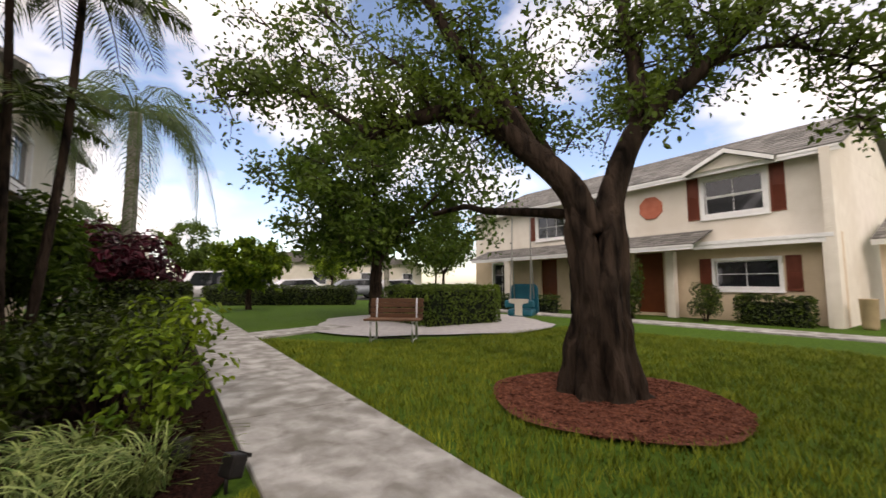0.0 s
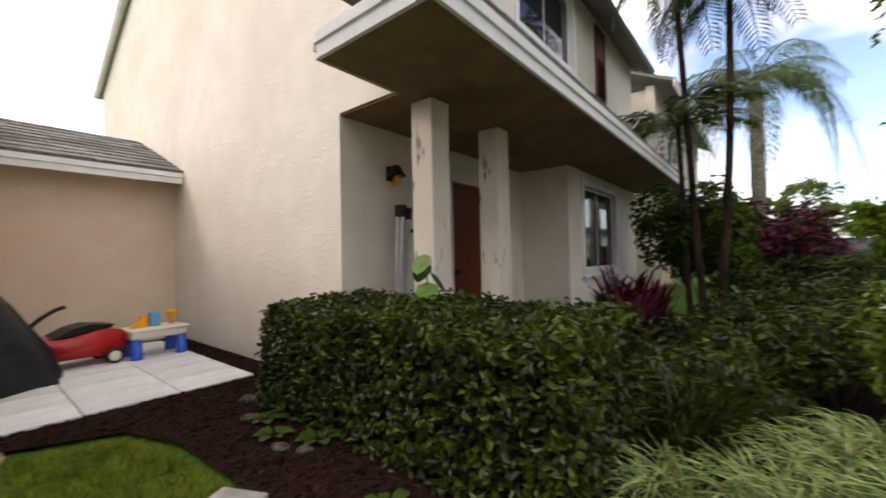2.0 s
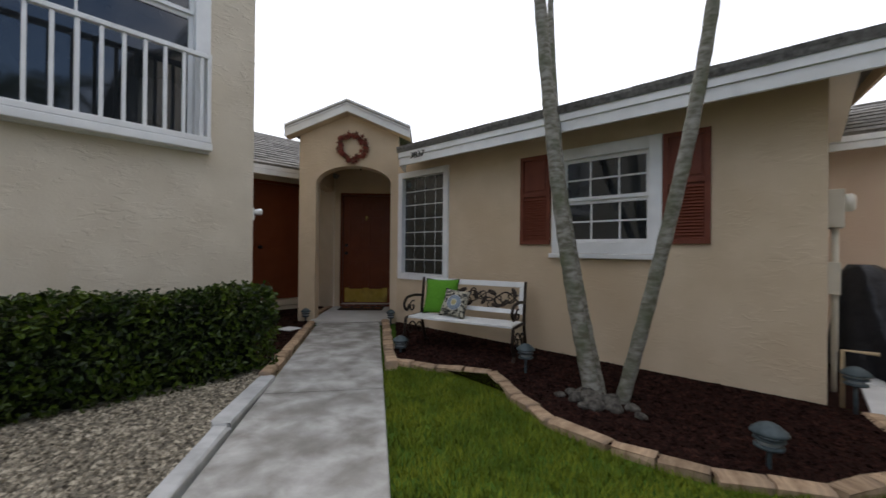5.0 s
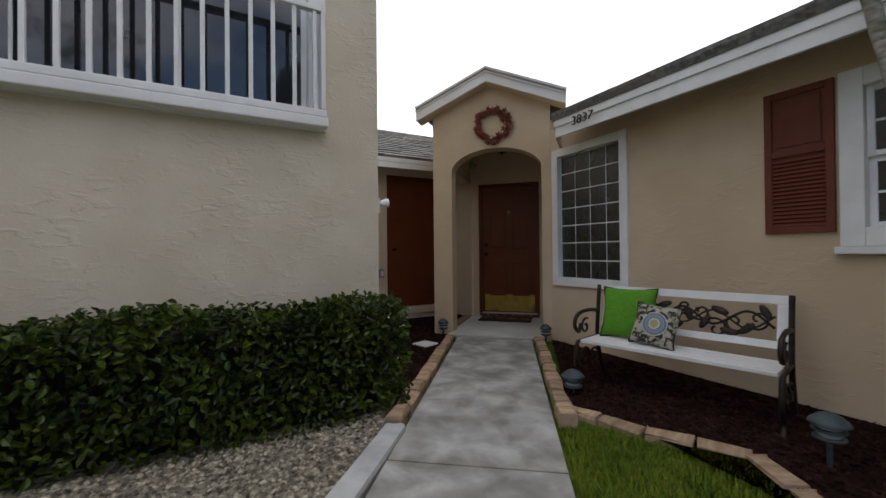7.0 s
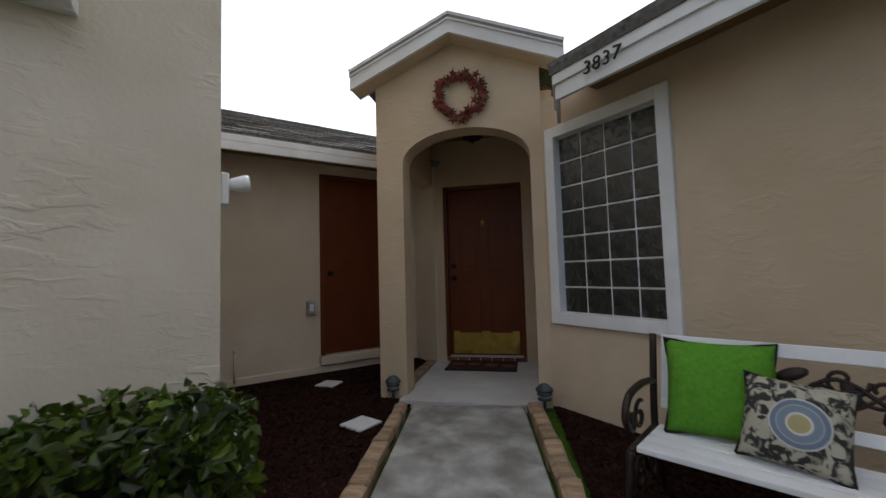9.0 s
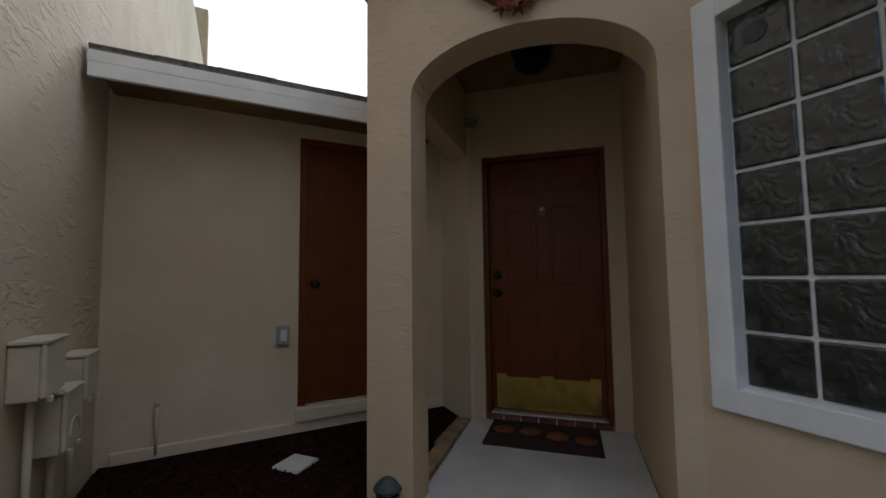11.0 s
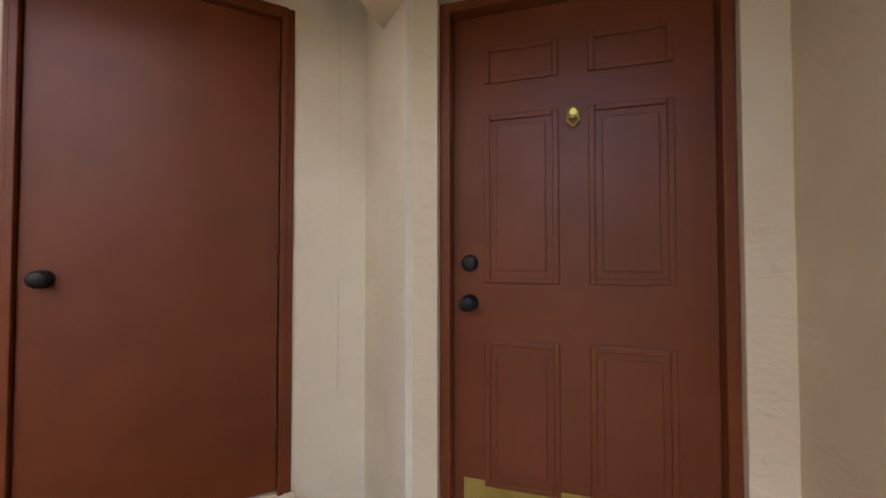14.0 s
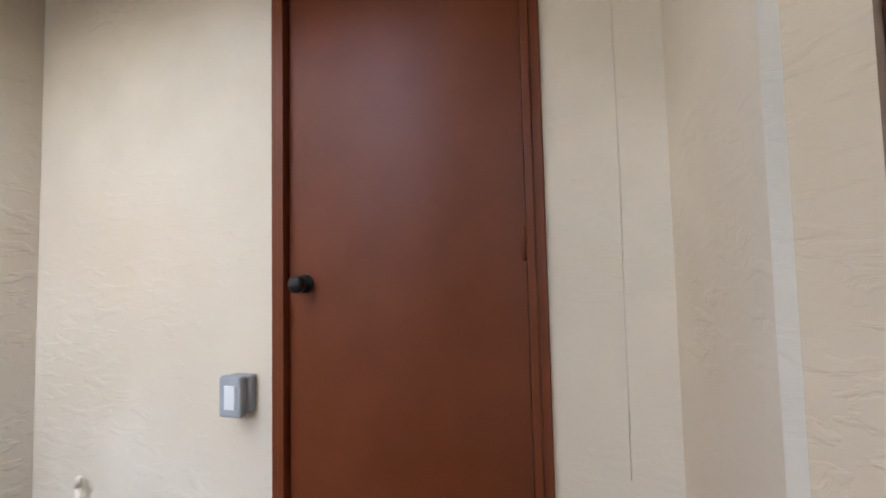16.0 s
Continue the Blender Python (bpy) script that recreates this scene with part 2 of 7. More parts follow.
LAMP_LENS = material("frosted_lamp_lens", (0.35, 0.38, 0.4), (0.45, 0.48, 0.5), 9, 0.4)
GREEN_CLOTH = material("green_cushion_cloth", (0.08, 0.235, 0.014), (0.11, 0.3, 0.02), 60, 0.9, 0.001, 300)
BLACK_COVER = material("black_vinyl_cover", (0.008, 0.008, 0.01), (0.016, 0.016, 0.019), 4, 0.36, 0.03, 6)
RED_PLASTIC = material("red_plastic", (0.42, 0.012, 0.014), (0.5, 0.02, 0.02), 4, 0.35, spec=0.5)
CREAM_PLASTIC = material("cream_plastic", (0.68, 0.64, 0.55), (0.74, 0.7, 0.6), 4, 0.4)
BLUE_PLASTIC = material("blue_plastic", (0.012, 0.08, 0.5), (0.02, 0.11, 0.6), 4, 0.35, spec=0.5)
LIGHT_BLUE = material("light_blue_plastic", (0.1, 0.33, 0.6), (0.14, 0.4, 0.66), 4, 0.4)
ORANGE = material("orange_plastic", (0.75, 0.3, 0.01), (0.85, 0.38, 0.02), 4, 0.4)
TEAL = material("teal_plastic", (0.01, 0.12, 0.17), (0.02, 0.16, 0.22), 4, 0.4)
BENCH_BROWN = material("brown_bench_slat", (0.11, 0.055, 0.03), (0.17, 0.085, 0.045), 6, 0.6, 0.001, 40, stretch=(1, 8, 8))
ALUMINIUM = material("dull_aluminium", (0.5, 0.5, 0.5), (0.6, 0.6, 0.6), 9, 0.4, metal=0.8)
# Brown stain, kept dark to cut bounce light and deepen shade under eaves.
SOFFIT = material("shade_darkened_brown_soffit", (0.2, 0.125, 0.06), (0.26, 0.165, 0.085), 5, 0.8, 0.001, 40, c3=(0.16, 0.1, 0.05), big=1.5)
LADDER_METAL = material("pale_ladder_metal", (0.55, 0.55, 0.55), (0.66, 0.66, 0.66), 9, 0.45, metal=0.15)
TAN_WOOD = material("tan_painted_wood", (0.4, 0.3, 0.18), (0.46, 0.35, 0.21), 5, 0.7)
TERRACOTTA = material("terracotta_paint", (0.4, 0.12, 0.07), (0.46, 0.15, 0.09), 5, 0.8)
MAT_DARK = material("dark_coir", (0.02, 0.014, 0.012), (0.05, 0.03, 0.022), 40, 1.0, 0.004, 120)
MAT_ORANGE = material("faded_orange_print", (0.16, 0.045, 0.015), (0.22, 0.08, 0.03), 20, 1.0, 0.003, 120)
CAR_WHITE = material("white_car_paint", (0.6, 0.6, 0.6), (0.65, 0.65, 0.65), 2, 0.2, spec=0.6)
CAR_GREY = material("grey_car_paint", (0.2, 0.22, 0.24), (0.24, 0.26, 0.28), 2, 0.2, spec=0.6)
ASPHALT = material("asphalt", (0.04, 0.04, 0.04), (0.06, 0.06, 0.058), 20, 0.9, 0.004, 60)

for leafy in (LEAF_TREE, LEAF_COURT, LEAF_LIME, PALM_LEAF):
    let_light_through(leafy, 0.4)
let_light_through(LEAF, 0.2)


# ---- building helpers ----
def smooth01(v):
    v = min(1.0, max(0.0, v))
    return v * v * (3 - 2 * v)


def gz(x, y):
    """Height of the ground: the house stands a little above the court."""
    return -0.08 * smooth01(((x - y) * 0.7071 + 1.2) / 3.4)


def link(name, bm, mat, parent=None, label="", smooth=False):
    me = bpy.data.meshes.new(name)
    if smooth:
        for f in bm.faces:
            f.smooth = True
    bmesh.ops.recalc_face_normals(bm, faces=bm.faces)
    bm.to_mesh(me)
    bm.free()
    me.materials.append(mat)
    ob = new(name, me)
    if parent:
        ob.parent = parent
    if label:
        ob["label"] = label
    return ob


part = link


def raw(name, verts, faces, mat, parent=None, smooth=False):
    me = bpy.data.meshes.new(name)
    me.from_pydata(verts, [], faces)
    me.materials.append(mat)
    if smooth:
        me.polygons.foreach_set("use_smooth", [True] * len(me.polygons))
    me.update()
    ob = new(name, me)
    if parent:
        ob.parent = parent
    return ob


def empty(name, m, label, category, group=""):
    e = new(name)
    e.matrix_world = m
    e.empty_display_size = 0.1
    return tagged(e, label, category, group)


def box(bm, x0, x1, y0, y1, z0, z1, m=None, bevel=0.0):
    r = bmesh.ops.create_cube(bm, size=1.0, matrix=Matrix.Translation(((x0 + x1) / 2, (y0 + y1) / 2, (z0 + z1) / 2)) @ Matrix.Diagonal((abs(x1 - x0), abs(y1 - y0), abs(z1 - z0), 1)))
    vs = r["verts"]
    if bevel:
        es = list({e for v in vs for e in v.link_edges})
        vs = list({v for f in bmesh.ops.bevel(bm, geom=es, offset=bevel, segments=2, affect="EDGES", profile=0.5)["faces"] for v in f.verts} | {v for v in vs if v.is_valid})
    if m is not None:
        bmesh.ops.transform(bm, matrix=m, verts=vs)
    return vs


def boxed(name, dims, mat, parent=None, m=None, bevel=0.0, label=""):
    bm = bmesh.new()
    box(bm, *dims, m=m, bevel=bevel)
    return link(name, bm, mat, parent, label)


def tube(bm, pts, radii, seg=8, cap=True):
    """A tapered tube along points."""
    pts = [Vector(p) for p in pts]
    if not hasattr(radii, "__len__"):
        radii = [radii] * len(pts)
    rings, side = [], None
    for i, p in enumerate(pts):
        d = (pts[min(i + 1, len(pts) - 1)] - pts[max(i - 1, 0)]).normalized()
        if side is None:
            side = d.orthogonal().normalized()
        side = (side - d * side.dot(d)).normalized()
        up = d.cross(side)
        rings.append([bm.verts.new(p + (side * math.cos(a) + up * math.sin(a)) * radii[i]) for a in (2 * math.pi * k / seg for k in range(seg))])
    for a, b in zip(rings, rings[1:]):
        for k in range(seg):
            bm.faces.new((a[k], a[(k + 1) % seg], b[(k + 1) % seg], b[k]))
    if cap:
        bm.faces.new(rings[0][::-1])
        bm.faces.new(rings[-1])


def tubed(name, pts, radii, mat, parent=None, seg=8, label=""):
    bm = bmesh.new()
    tube(bm, pts, radii, seg)
    return link(name, bm, mat, parent, label, smooth=True)


def lathe(bm, profile, seg=16, m=None):
    """Turn (radius, z) points round the z axis."""
    rings = [[bm.verts.new((r * math.cos(2 * math.pi * k / seg), r * math.sin(2 * math.pi * k / seg), z)) for k in range(seg)] for r, z in profile]
    for a, b in zip(rings, rings[1:]):
        for k in range(seg):
            bm.faces.new((a[k], a[(k + 1) % seg], b[(k + 1) % seg], b[k]))
    bm.faces.new(rings[0][::-1])
    bm.faces.new(rings[-1])
    if m is not None:
        bmesh.ops.transform(bm, matrix=m, verts=[v for r in rings for v in r])


def lathed(name, profile, mat, parent=None, m=None, seg=16, label="", smooth=True):
    bm = bmesh.new()
    lathe(bm, profile, seg, m)
    return link(name, bm, mat, parent, label, smooth)


def prism(bm, outline, depth, m=None):
    """Extrude an outline of (u, z) along local y from 0 to depth."""
    a = [bm.verts.new((u, 0, z)) for u, z in outline]
    b = [bm.verts.new((u, depth, z)) for u, z in outline]
    bm.faces.new(a)
    bm.faces.new(b[::-1])
    for i in range(len(a)):
        j = (i + 1) % len(a)
        bm.faces.new((a[j], a[i], b[i], b[j]))
    if m is not None:
        bmesh.ops.transform(bm, matrix=m, verts=a + b)


def wall(name, m, length, z0, z1, thick, holes, mat, label):
    """A wall whose face is local y = 0, seen from -y, running from u = 0 to length, with holes (u0, u1, z0, z1)."""
    us = sorted({0, length, *[h[0] for h in holes], *[h[1] for h in holes]})
    zs = sorted({z0, z1, *[h[2] for h in holes], *[h[3] for h in holes]})
    bm = bmesh.new()
    for ua, ub in zip(us, us[1:]):
        run = None
        for za, zb in zip(zs, zs[1:]):
            hole = any(h[0] < (ua + ub) / 2 < h[1] and h[2] < (za + zb) / 2 < h[3] for h in holes)
            if hole:
                if run:
                    box(bm, ua, ub, 0, thick, *run)
                run = None
            else:
                run = (run[0], zb) if run else (za, zb)
        if run:
            box(bm, ua, ub, 0, thick, *run)
    bmesh.ops.remove_doubles(bm, verts=bm.verts, dist=0.0005)
    bmesh.ops.transform(bm, matrix=m, verts=bm.verts)
    return tagged(link(name, bm, mat), label, "wall", kind="structure")


def sheet(name, outline, mat, lift, label, category, cell=0.25, kind="structure"):
    """A ground covering inside an outline, laid on the slope of the ground."""
    bm = bmesh.new()
    f = bm.faces.new([bm.verts.new((x, y, 0)) for x, y in outline])
    bmesh.ops.triangulate(bm, faces=[f])
    for _ in range(5):
        es = [e for e in bm.edges if e.calc_length() > cell * 2]
        if not es:
            break
        bmesh.ops.subdivide_edges(bm, edges=es, cuts=1)
        bmesh.ops.triangulate(bm, faces=bm.faces)
    for v in bm.verts:
        v.co.z = gz(v.co.x, v.co.y) + lift
    return tagged(link(name, bm, mat), label, category, kind=kind)


def inside(x, y, poly):
    hit = False
    for i in range(len(poly)):
        (x0, y0), (x1, y1) = poly[i - 1], poly[i]
        if (y0 > y) != (y1 > y) and x < (x1 - x0) * (y - y0) / (y1 - y0) + x0:
            hit = not hit
    return hit


def shingle_roof(name, corners, mat, label, rows=14, thick=0.06):
    """A roof slope from its eave (corners 0, 1) to its ridge (3, 2), laid with courses of shingles that overlap."""
    a, b, c, d = [Vector(p) for p in corners]
    nrm = (b - a).cross(d - a).normalized()
    if nrm.z < 0:
        nrm = -nrm
    rng = random.Random(len(name) * 7 + rows)
    verts, faces = [], []

    def quad(p, q, r, s, h0, h1):
        i = len(verts)
        verts.extend([p + nrm * h0, q + nrm * h0, r + nrm * h1, s + nrm * h1, p - nrm * 0.01, q - nrm * 0.01])
        faces.extend([(i, i + 1, i + 2, i + 3), (i + 4, i + 5, i + 1, i)])

    width = (b - a).length
    count = max(2, int(width / 0.32))
    for r in range(rows):
        v0, v1 = r / rows, min(1.0, (r + 1.25) / rows)
        l0, r0, l1, r1 = a.lerp(d, v0), b.lerp(c, v0), a.lerp(d, v1), b.lerp(c, v1)
        off = rng.random() * 0.6
        cuts = [0.0] + [min(1, max(0, (k + off) / count)) for k in range(1, count)] + [1.0]
        for u0, u1 in zip(cuts, cuts[1:]):
            h = 0.016 + rng.random() * 0.01
            quad(l0.lerp(r0, u0), l0.lerp(r0, u1), l1.lerp(r1, u1), l1.lerp(r1, u0), h, 0.004)
    i = len(verts)
    verts.extend([p - nrm * 0.005 for p in (a, b, c, d)] + [p - nrm * thick for p in (a, b, c, d)])
    faces.extend([(i, i + 1, i + 2, i + 3), (i + 7, i + 6, i + 5, i + 4), (i, i + 4, i + 5, i + 1), (i + 1, i + 5, i + 6, i + 2), (i + 2, i + 6, i + 7, i + 3), (i + 3, i + 7, i + 4, i)])
    return tagged(raw(name, [tuple(v) for v in verts], faces, mat), label, "roof", kind="structure")


def rot45():
    """Frame of the angled porch: local x along its front, local -y outwards."""
    return Matrix.Rotation(radians(45), 4, "Z")


# ---- ground ----
PATH_A, PATH_B = Vector((-5.03, 4.78)), Vector((2.3, -0.9))
path_dir = (PATH_B - PATH_A).normalized()
path_nrm = Vector((-path_dir.y, path_dir.x))
BED = [(-4.62, 5.34), (-3.55, 4.42), (-3.06, 3.93), (-2.55, 4.07), (-2.09, 4.3), (-1.6, 3.95), (-1.21, 3.73), (-0.81, 3.67), (-0.33, 3.7), (0.1, 3.93), (0.42, 4.4), (0.49, 4.85), (0.34, 5.34)]
LAWN = [(-3.0, 3.78), (2.25, -0.28), (2.9, -0.1), (2.1, 0.9), (1.4, 2.2), (1.27, 3.2), (1.22, 4.1), (1.08, 4.58), (0.58, 4.76), (0.5, 4.4), (0.12, 3.9), (-0.33, 3.66), (-0.81, 3.63), (-1.21, 3.69), (-1.6, 3.9), (-2.09, 4.26), (-2.55, 4.03)]
TREE_AT = (2.86, -3.22)


def make_ground():
    xs = sorted({*[-400, -150, -60, -30, 60, 150, 400], *[i * 1.0 for i in range(-16, 31)]})
    verts = [(x, y, gz(x, y) - (0.02 if abs(x) < 60 else 0.0)) for x in xs for y in xs]
    n = len(xs)
    faces = [(i * n + j, (i + 1) * n + j, (i + 1) * n + j + 1, i * n + j + 1) for i in range(n - 1) for j in range(n - 1)]
    return tagged(raw("ground", verts, faces, TURF), "green mown lawn ground that slopes gently to the court", "lawn", kind="structure")


make_ground()
sheet("bed_house", BED + [(0.12, 5.4), (-4.6, 5.4)], MULCH, 0.012, "dark bark mulch bed along the tan house wall", "mulch bed")
sheet("bed_nook", [(-7.0, 2.97), (-3.9, 2.97), (-3.45, 2.95), (-5.45, 4.5), (-5.95, 5.0), (-6.5, 5.4), (-7.0, 5.42)], MULCH, 0.012, "dark bark mulch in the shaded nook", "mulch bed")
sheet("bed_patio", [(0.5, 4.95), (1.1, 4.66), (1.27, 4.15), (1.3, 3.2), (1.43, 2.2), (2.15, 0.9), (2.6, 0.25), (3.2, -0.06), (9.5, -0.06), (9.5, 3.4), (2.6, 4.3), (2.6, 8.5), (2.2, 8.3), (2.3, 5.45), (0.3, 5.45)], MULCH, 0.012, "reddish bark mulch bed along the neighbour's hedge", "mulch bed")
sheet("bed_strip", [(0.12, 5.4), (0.38, 5.4), (0.38, 8.6), (0.12, 8.6)], MULCH, 0.008, "narrow strip of dark mulch beside the patio", "mulch bed")
sheet("bed_gravel", [(-3.95, 2.7), (-3.55, 2.95), (-2.0, 1.78), (-0.9, 0.95), (0.3, 0.0), (0.3, -0.06), (-3.95, -0.06)], GRAVEL, 0.012, "pale gravel strip before the clipped hedge", "gravel")
sheet("bed_tree", [(TREE_AT[0] - 0.15 + 1.12 * (1 + 0.05 * math.sin(3 * a)) * math.cos(a), TREE_AT[1] + 0.1 + 1.08 * (1 + 0.05 * math.cos(4 * a)) * math.sin(a)) for a in (2 * math.pi * k / 28 for k in range(28))], MULCH_RED, 0.02, "round bed of red bark mulch about the tree", "mulch bed")


# ---- tan house with the front window ----
wall("wall_front", pose(-4.66, 5.38, 0), 4.78, -0.2, 2.55, 0.2, [(0.115, 1.005, 0.745, 2.215), (2.705, 3.585, 1.2, 2.1)], STUCCO, "tan trowelled stucco front wall of the house")
wall("wall_house_side", pose(0.12, 5.58, 0, 0, 0, 90), 3.2, -0.2, 2.75, 0.2, [], STUCCO_B, "pale stucco side wall beside the patio")
wall("wall_patio", pose(0.12, 8.6, 0), 2.5, -0.2, 2.6, 0.2, [], STUCCO_PINK, "peach stucco wall behind the paved patio")


def fascia(name, p, q, z0, z1, thick=0.03, mat=None, label="white painted fascia board under the shingles"):
    p, q = Vector((*p, 0)), Vector((*q, 0))
    d = q - p
    m = Matrix.Translation(p) @ Matrix.Rotation(math.atan2(d.y, d.x), 4, "Z")
    bm = bmesh.new()
    h = z1 - z0
    box(bm, 0, d.length, 0, thick, z0, z0 + h * 0.55, m, 0.003)
    box(bm, -0.004, d.length + 0.004, -0.018, thick, z0 + h * 0.55 + 0.001, z1, m, 0.003)
    return tagged(link(name, bm, mat or WHITE), label, "fascia", kind="structure")


fascia("trim_house_eave", (-4.13, 4.95), (0.44, 4.95), 2.27, 2.455)
fascia("trim_house_return", (-4.42, 5.3), (-4.135, 4.955), 2.27, 2.455)
shingle_roof("roof_house", [(-4.15, 4.91, 2.5), (0.46, 4.91, 2.5), (0.46, 9.2, 3.35), (-4.5, 9.2, 3.35)], SHINGLE, "weathered grey shingle roof of the house", 22)
bm = bmesh.new()
prism(bm, [(4.99, 2.33), (9.1, 3.15), (9.1, 3.3), (4.99, 2.485)], 0.03, Matrix.Translation((0.46, 0, 0)) @ Matrix.Rotation(radians(90), 4, "Z"))
tagged(link("trim_house_rake", bm, TAN_WOOD), "tan painted rake board along the gable end", "trim", kind="structure")
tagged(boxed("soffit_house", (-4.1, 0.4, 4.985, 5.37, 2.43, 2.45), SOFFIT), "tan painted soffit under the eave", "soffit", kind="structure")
bm = bmesh.new()
prism(bm, [(5.4, 2.49), (9.1, 2.49), (9.1, 3.27), (5.4, 2.54)], 0.18, Matrix.Translation((0.30, 0, 0)) @ Matrix.Rotation(radians(90), 4, "Z"))
tagged(link("wall_house_gable", bm, STUCCO_B), "pale stucco gable end above the side wall", "wall", kind="structure")
fascia("trim_patio_eave", (0.14, 8.17), (2.59, 8.17), 2.38, 2.545)
shingle_roof("roof_patio", [(0.13, 8.15, 2.57), (2.59, 8.15, 2.57), (2.45, 9.9, 3.36), (0.13, 9.9, 3.36)], SHINGLE, "grey shingle roof over the patio wall", 9)
tagged(boxed("soffit_patio", (0.14, 2.59, 8.2, 8.6, 2.5, 2.52), SOFFIT), "tan soffit above the patio", "soffit", kind="structure")

# ---- angled porch ----
P = rot45()
arc = [(-0.165 + 0.57 * math.cos(t), 2.12 + 0.28 * math.sin(t)) for t in (math.pi * k / 20 for k in range(21))]
bm = bmesh.new()
prism(bm, [(-0.985, -0.2), (-0.735, -0.2), *arc[::-1], (0.405, -0.2), (0.51, -0.2), (0.51, 2.92), (-0.24, 3.22), (-0.985, 2.88)], 0.22, P @ Matrix.Translation((0, 7.1, 0)))
tagged(link("wall_porch_front", bm, STUCCO), "tan stucco porch front with a low arch under a gable", "wall", kind="structure")
bm = bmesh.new()
box(bm, 0.43, 0.62, 7.32, 8.9, -0.2, 2.75, P)
tagged(link("wall_porch_side", bm, STUCCO), "tan stucco wall inside the porch", "wall", kind="structure")
wall("wall_door", P @ Matrix.Translation((-0.79, 8.47, 0)), 1.22, -0.2, 2.75, 0.2, [(0.135, 1.095, 0.0, 2.18)], STUCCO, "tan stucco wall about the front door")
bm = bmesh.new()
box(bm, -0.95, -0.78, 7.32, 8.62, 2.2, 2.75, P)
tagged(link("beam_porch", bm, STUCCO), "tan stucco beam over the porch's open side", "beam", kind="structure")
bm = bmesh.new()
box(bm, -0.94, 0.6, 7.33, 8.66, 2.751, 2.79, P)
tagged(link("ceiling_porch", bm, SOFFIT), "brown boarded porch ceiling, its colour darkened for shadow", "ceiling", kind="structure")
for side, x0, x1 in (("left", -1.15, -0.24), ("right", -0.24, 0.7)):
    bm = bmesh.new()
    up = 1 if side == "left" else -1
    za, zb = (2.81, 3.21) if side == "left" else (3.21, 2.83)
    for k, (o0, o1, yy, th) in enumerate(((-0.035, 0.075, 6.9, 0.03), (0.075, 0.145, 6.882, 0.048))):
        prism(bm, [(x0, za + o0), (x1, zb + o0), (x1, zb + o1), (x0, za + o1)], th, P @ Matrix.Translation((0, yy, 0)))
    tagged(link("trim_gable_" + side, bm, WHITE), "white barge board of the porch gable", "trim", kind="structure")
    ca = [P @ Vector(p) for p in ((x0, 6.88, za + 0.122), (x0, 9.6, za + 0.122), (x1, 9.6, zb + 0.122), (x1, 6.88, zb + 0.122))]
    if side == "right":
        ca = [P @ Vector(p) for p in ((x1, 9.6, zb + 0.122), (x1, 6.88, zb + 0.122), (x0, 6.88, za + 0.122), (x0, 9.6, za + 0.122))]
    shingle_roof("roof_porch_" + side, ca, SHINGLE, "grey shingle slope of the porch gable", 7, 0.03)
    bm = bmesh.new()
    prism(bm, [(x0, za - 0.03), (x1, zb - 0.03), (x1, zb + 0.0), (x0, za + 0.0)], 0.2, P @ Matrix.Translation((0, 6.93, 0)))
    tagged(link("soffit_gable_" + side, bm, STUCCO), "tan soffit of the porch gable", "soffit", kind="structure")

# ---- nook with the utility door ----
wall("wall_utility", pose(-7.02, 2.8, 0, 0, 0, 90), 2.85, -0.2, 2.6, 0.2, [(1.36, 2.29, 0.2, 2.32)], STUCCO_N, "pale tan stucco wall with the flush door")
wall("wall_return", pose(-7.02, 5.43, 0), 0.5, -0.2, 2.6, 0.12, [], STUCCO_N, "short pale stucco return beside the porch")
tagged(boxed("plinth", (-7.018, -6.99, 3.02, 5.43, -0.2, 0.09), STUCCO_N, bevel=0.012), "rough pale stucco base of the wall", "plinth", kind="structure")
tagged(boxed("door_sill", (-7.02, -6.94, 4.14, 5.12, 0.1, 0.2), STUCCO_N, bevel=0.012), "painted masonry sill under the flush door", "sill", kind="structure")
fascia("trim_utility_eave", (-6.49, 5.15), (-6.49, 2.97), 2.32, 2.47)
shingle_roof("roof_utility", [(-6.47, 5.6, 2.49), (-6.47, 2.97, 2.49), (-9.5, 2.97, 3.84), (-9.5, 7.2, 3.84)], SHINGLE, "grey shingle roof over the nook wall", 16)
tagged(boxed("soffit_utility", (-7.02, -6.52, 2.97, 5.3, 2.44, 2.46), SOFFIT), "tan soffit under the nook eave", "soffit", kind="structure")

# ---- two-storey building with the railed window ----
wall("wall_left_front", pose(-3.97, -6.0, 0, 0, 0, 90), 8.94, -0.3, 6.2, 0.2, [(6.1, 8.45, 2.05, 4.3)], STUCCO_L, "tan stucco wall of the two-storey neighbour")
wall("wall_left_side", pose(-4.17, 2.94, 0, 0, 0, 180), 10.3, -0.3, 6.2, 0.2, [], STUCCO_L, "rough pale stucco side wall in shade")
shingle_roof("roof_left", [(-3.4, -6.5, 6.1), (-3.4, 3.3, 6.1), (-9.2, 3.3, 8.0), (-9.2, -6.5, 8.0)], SHINGLE, "grey shingle roof of the two-storey neighbour", 14)
tagged(boxed("gable_trim_post", (-14.6, -14.3, 2.7, 3.0, -0.3, 7.6), TAN_WOOD, bevel=0.01), "tan corner trim at the end of the side wall", "trim", kind="structure")

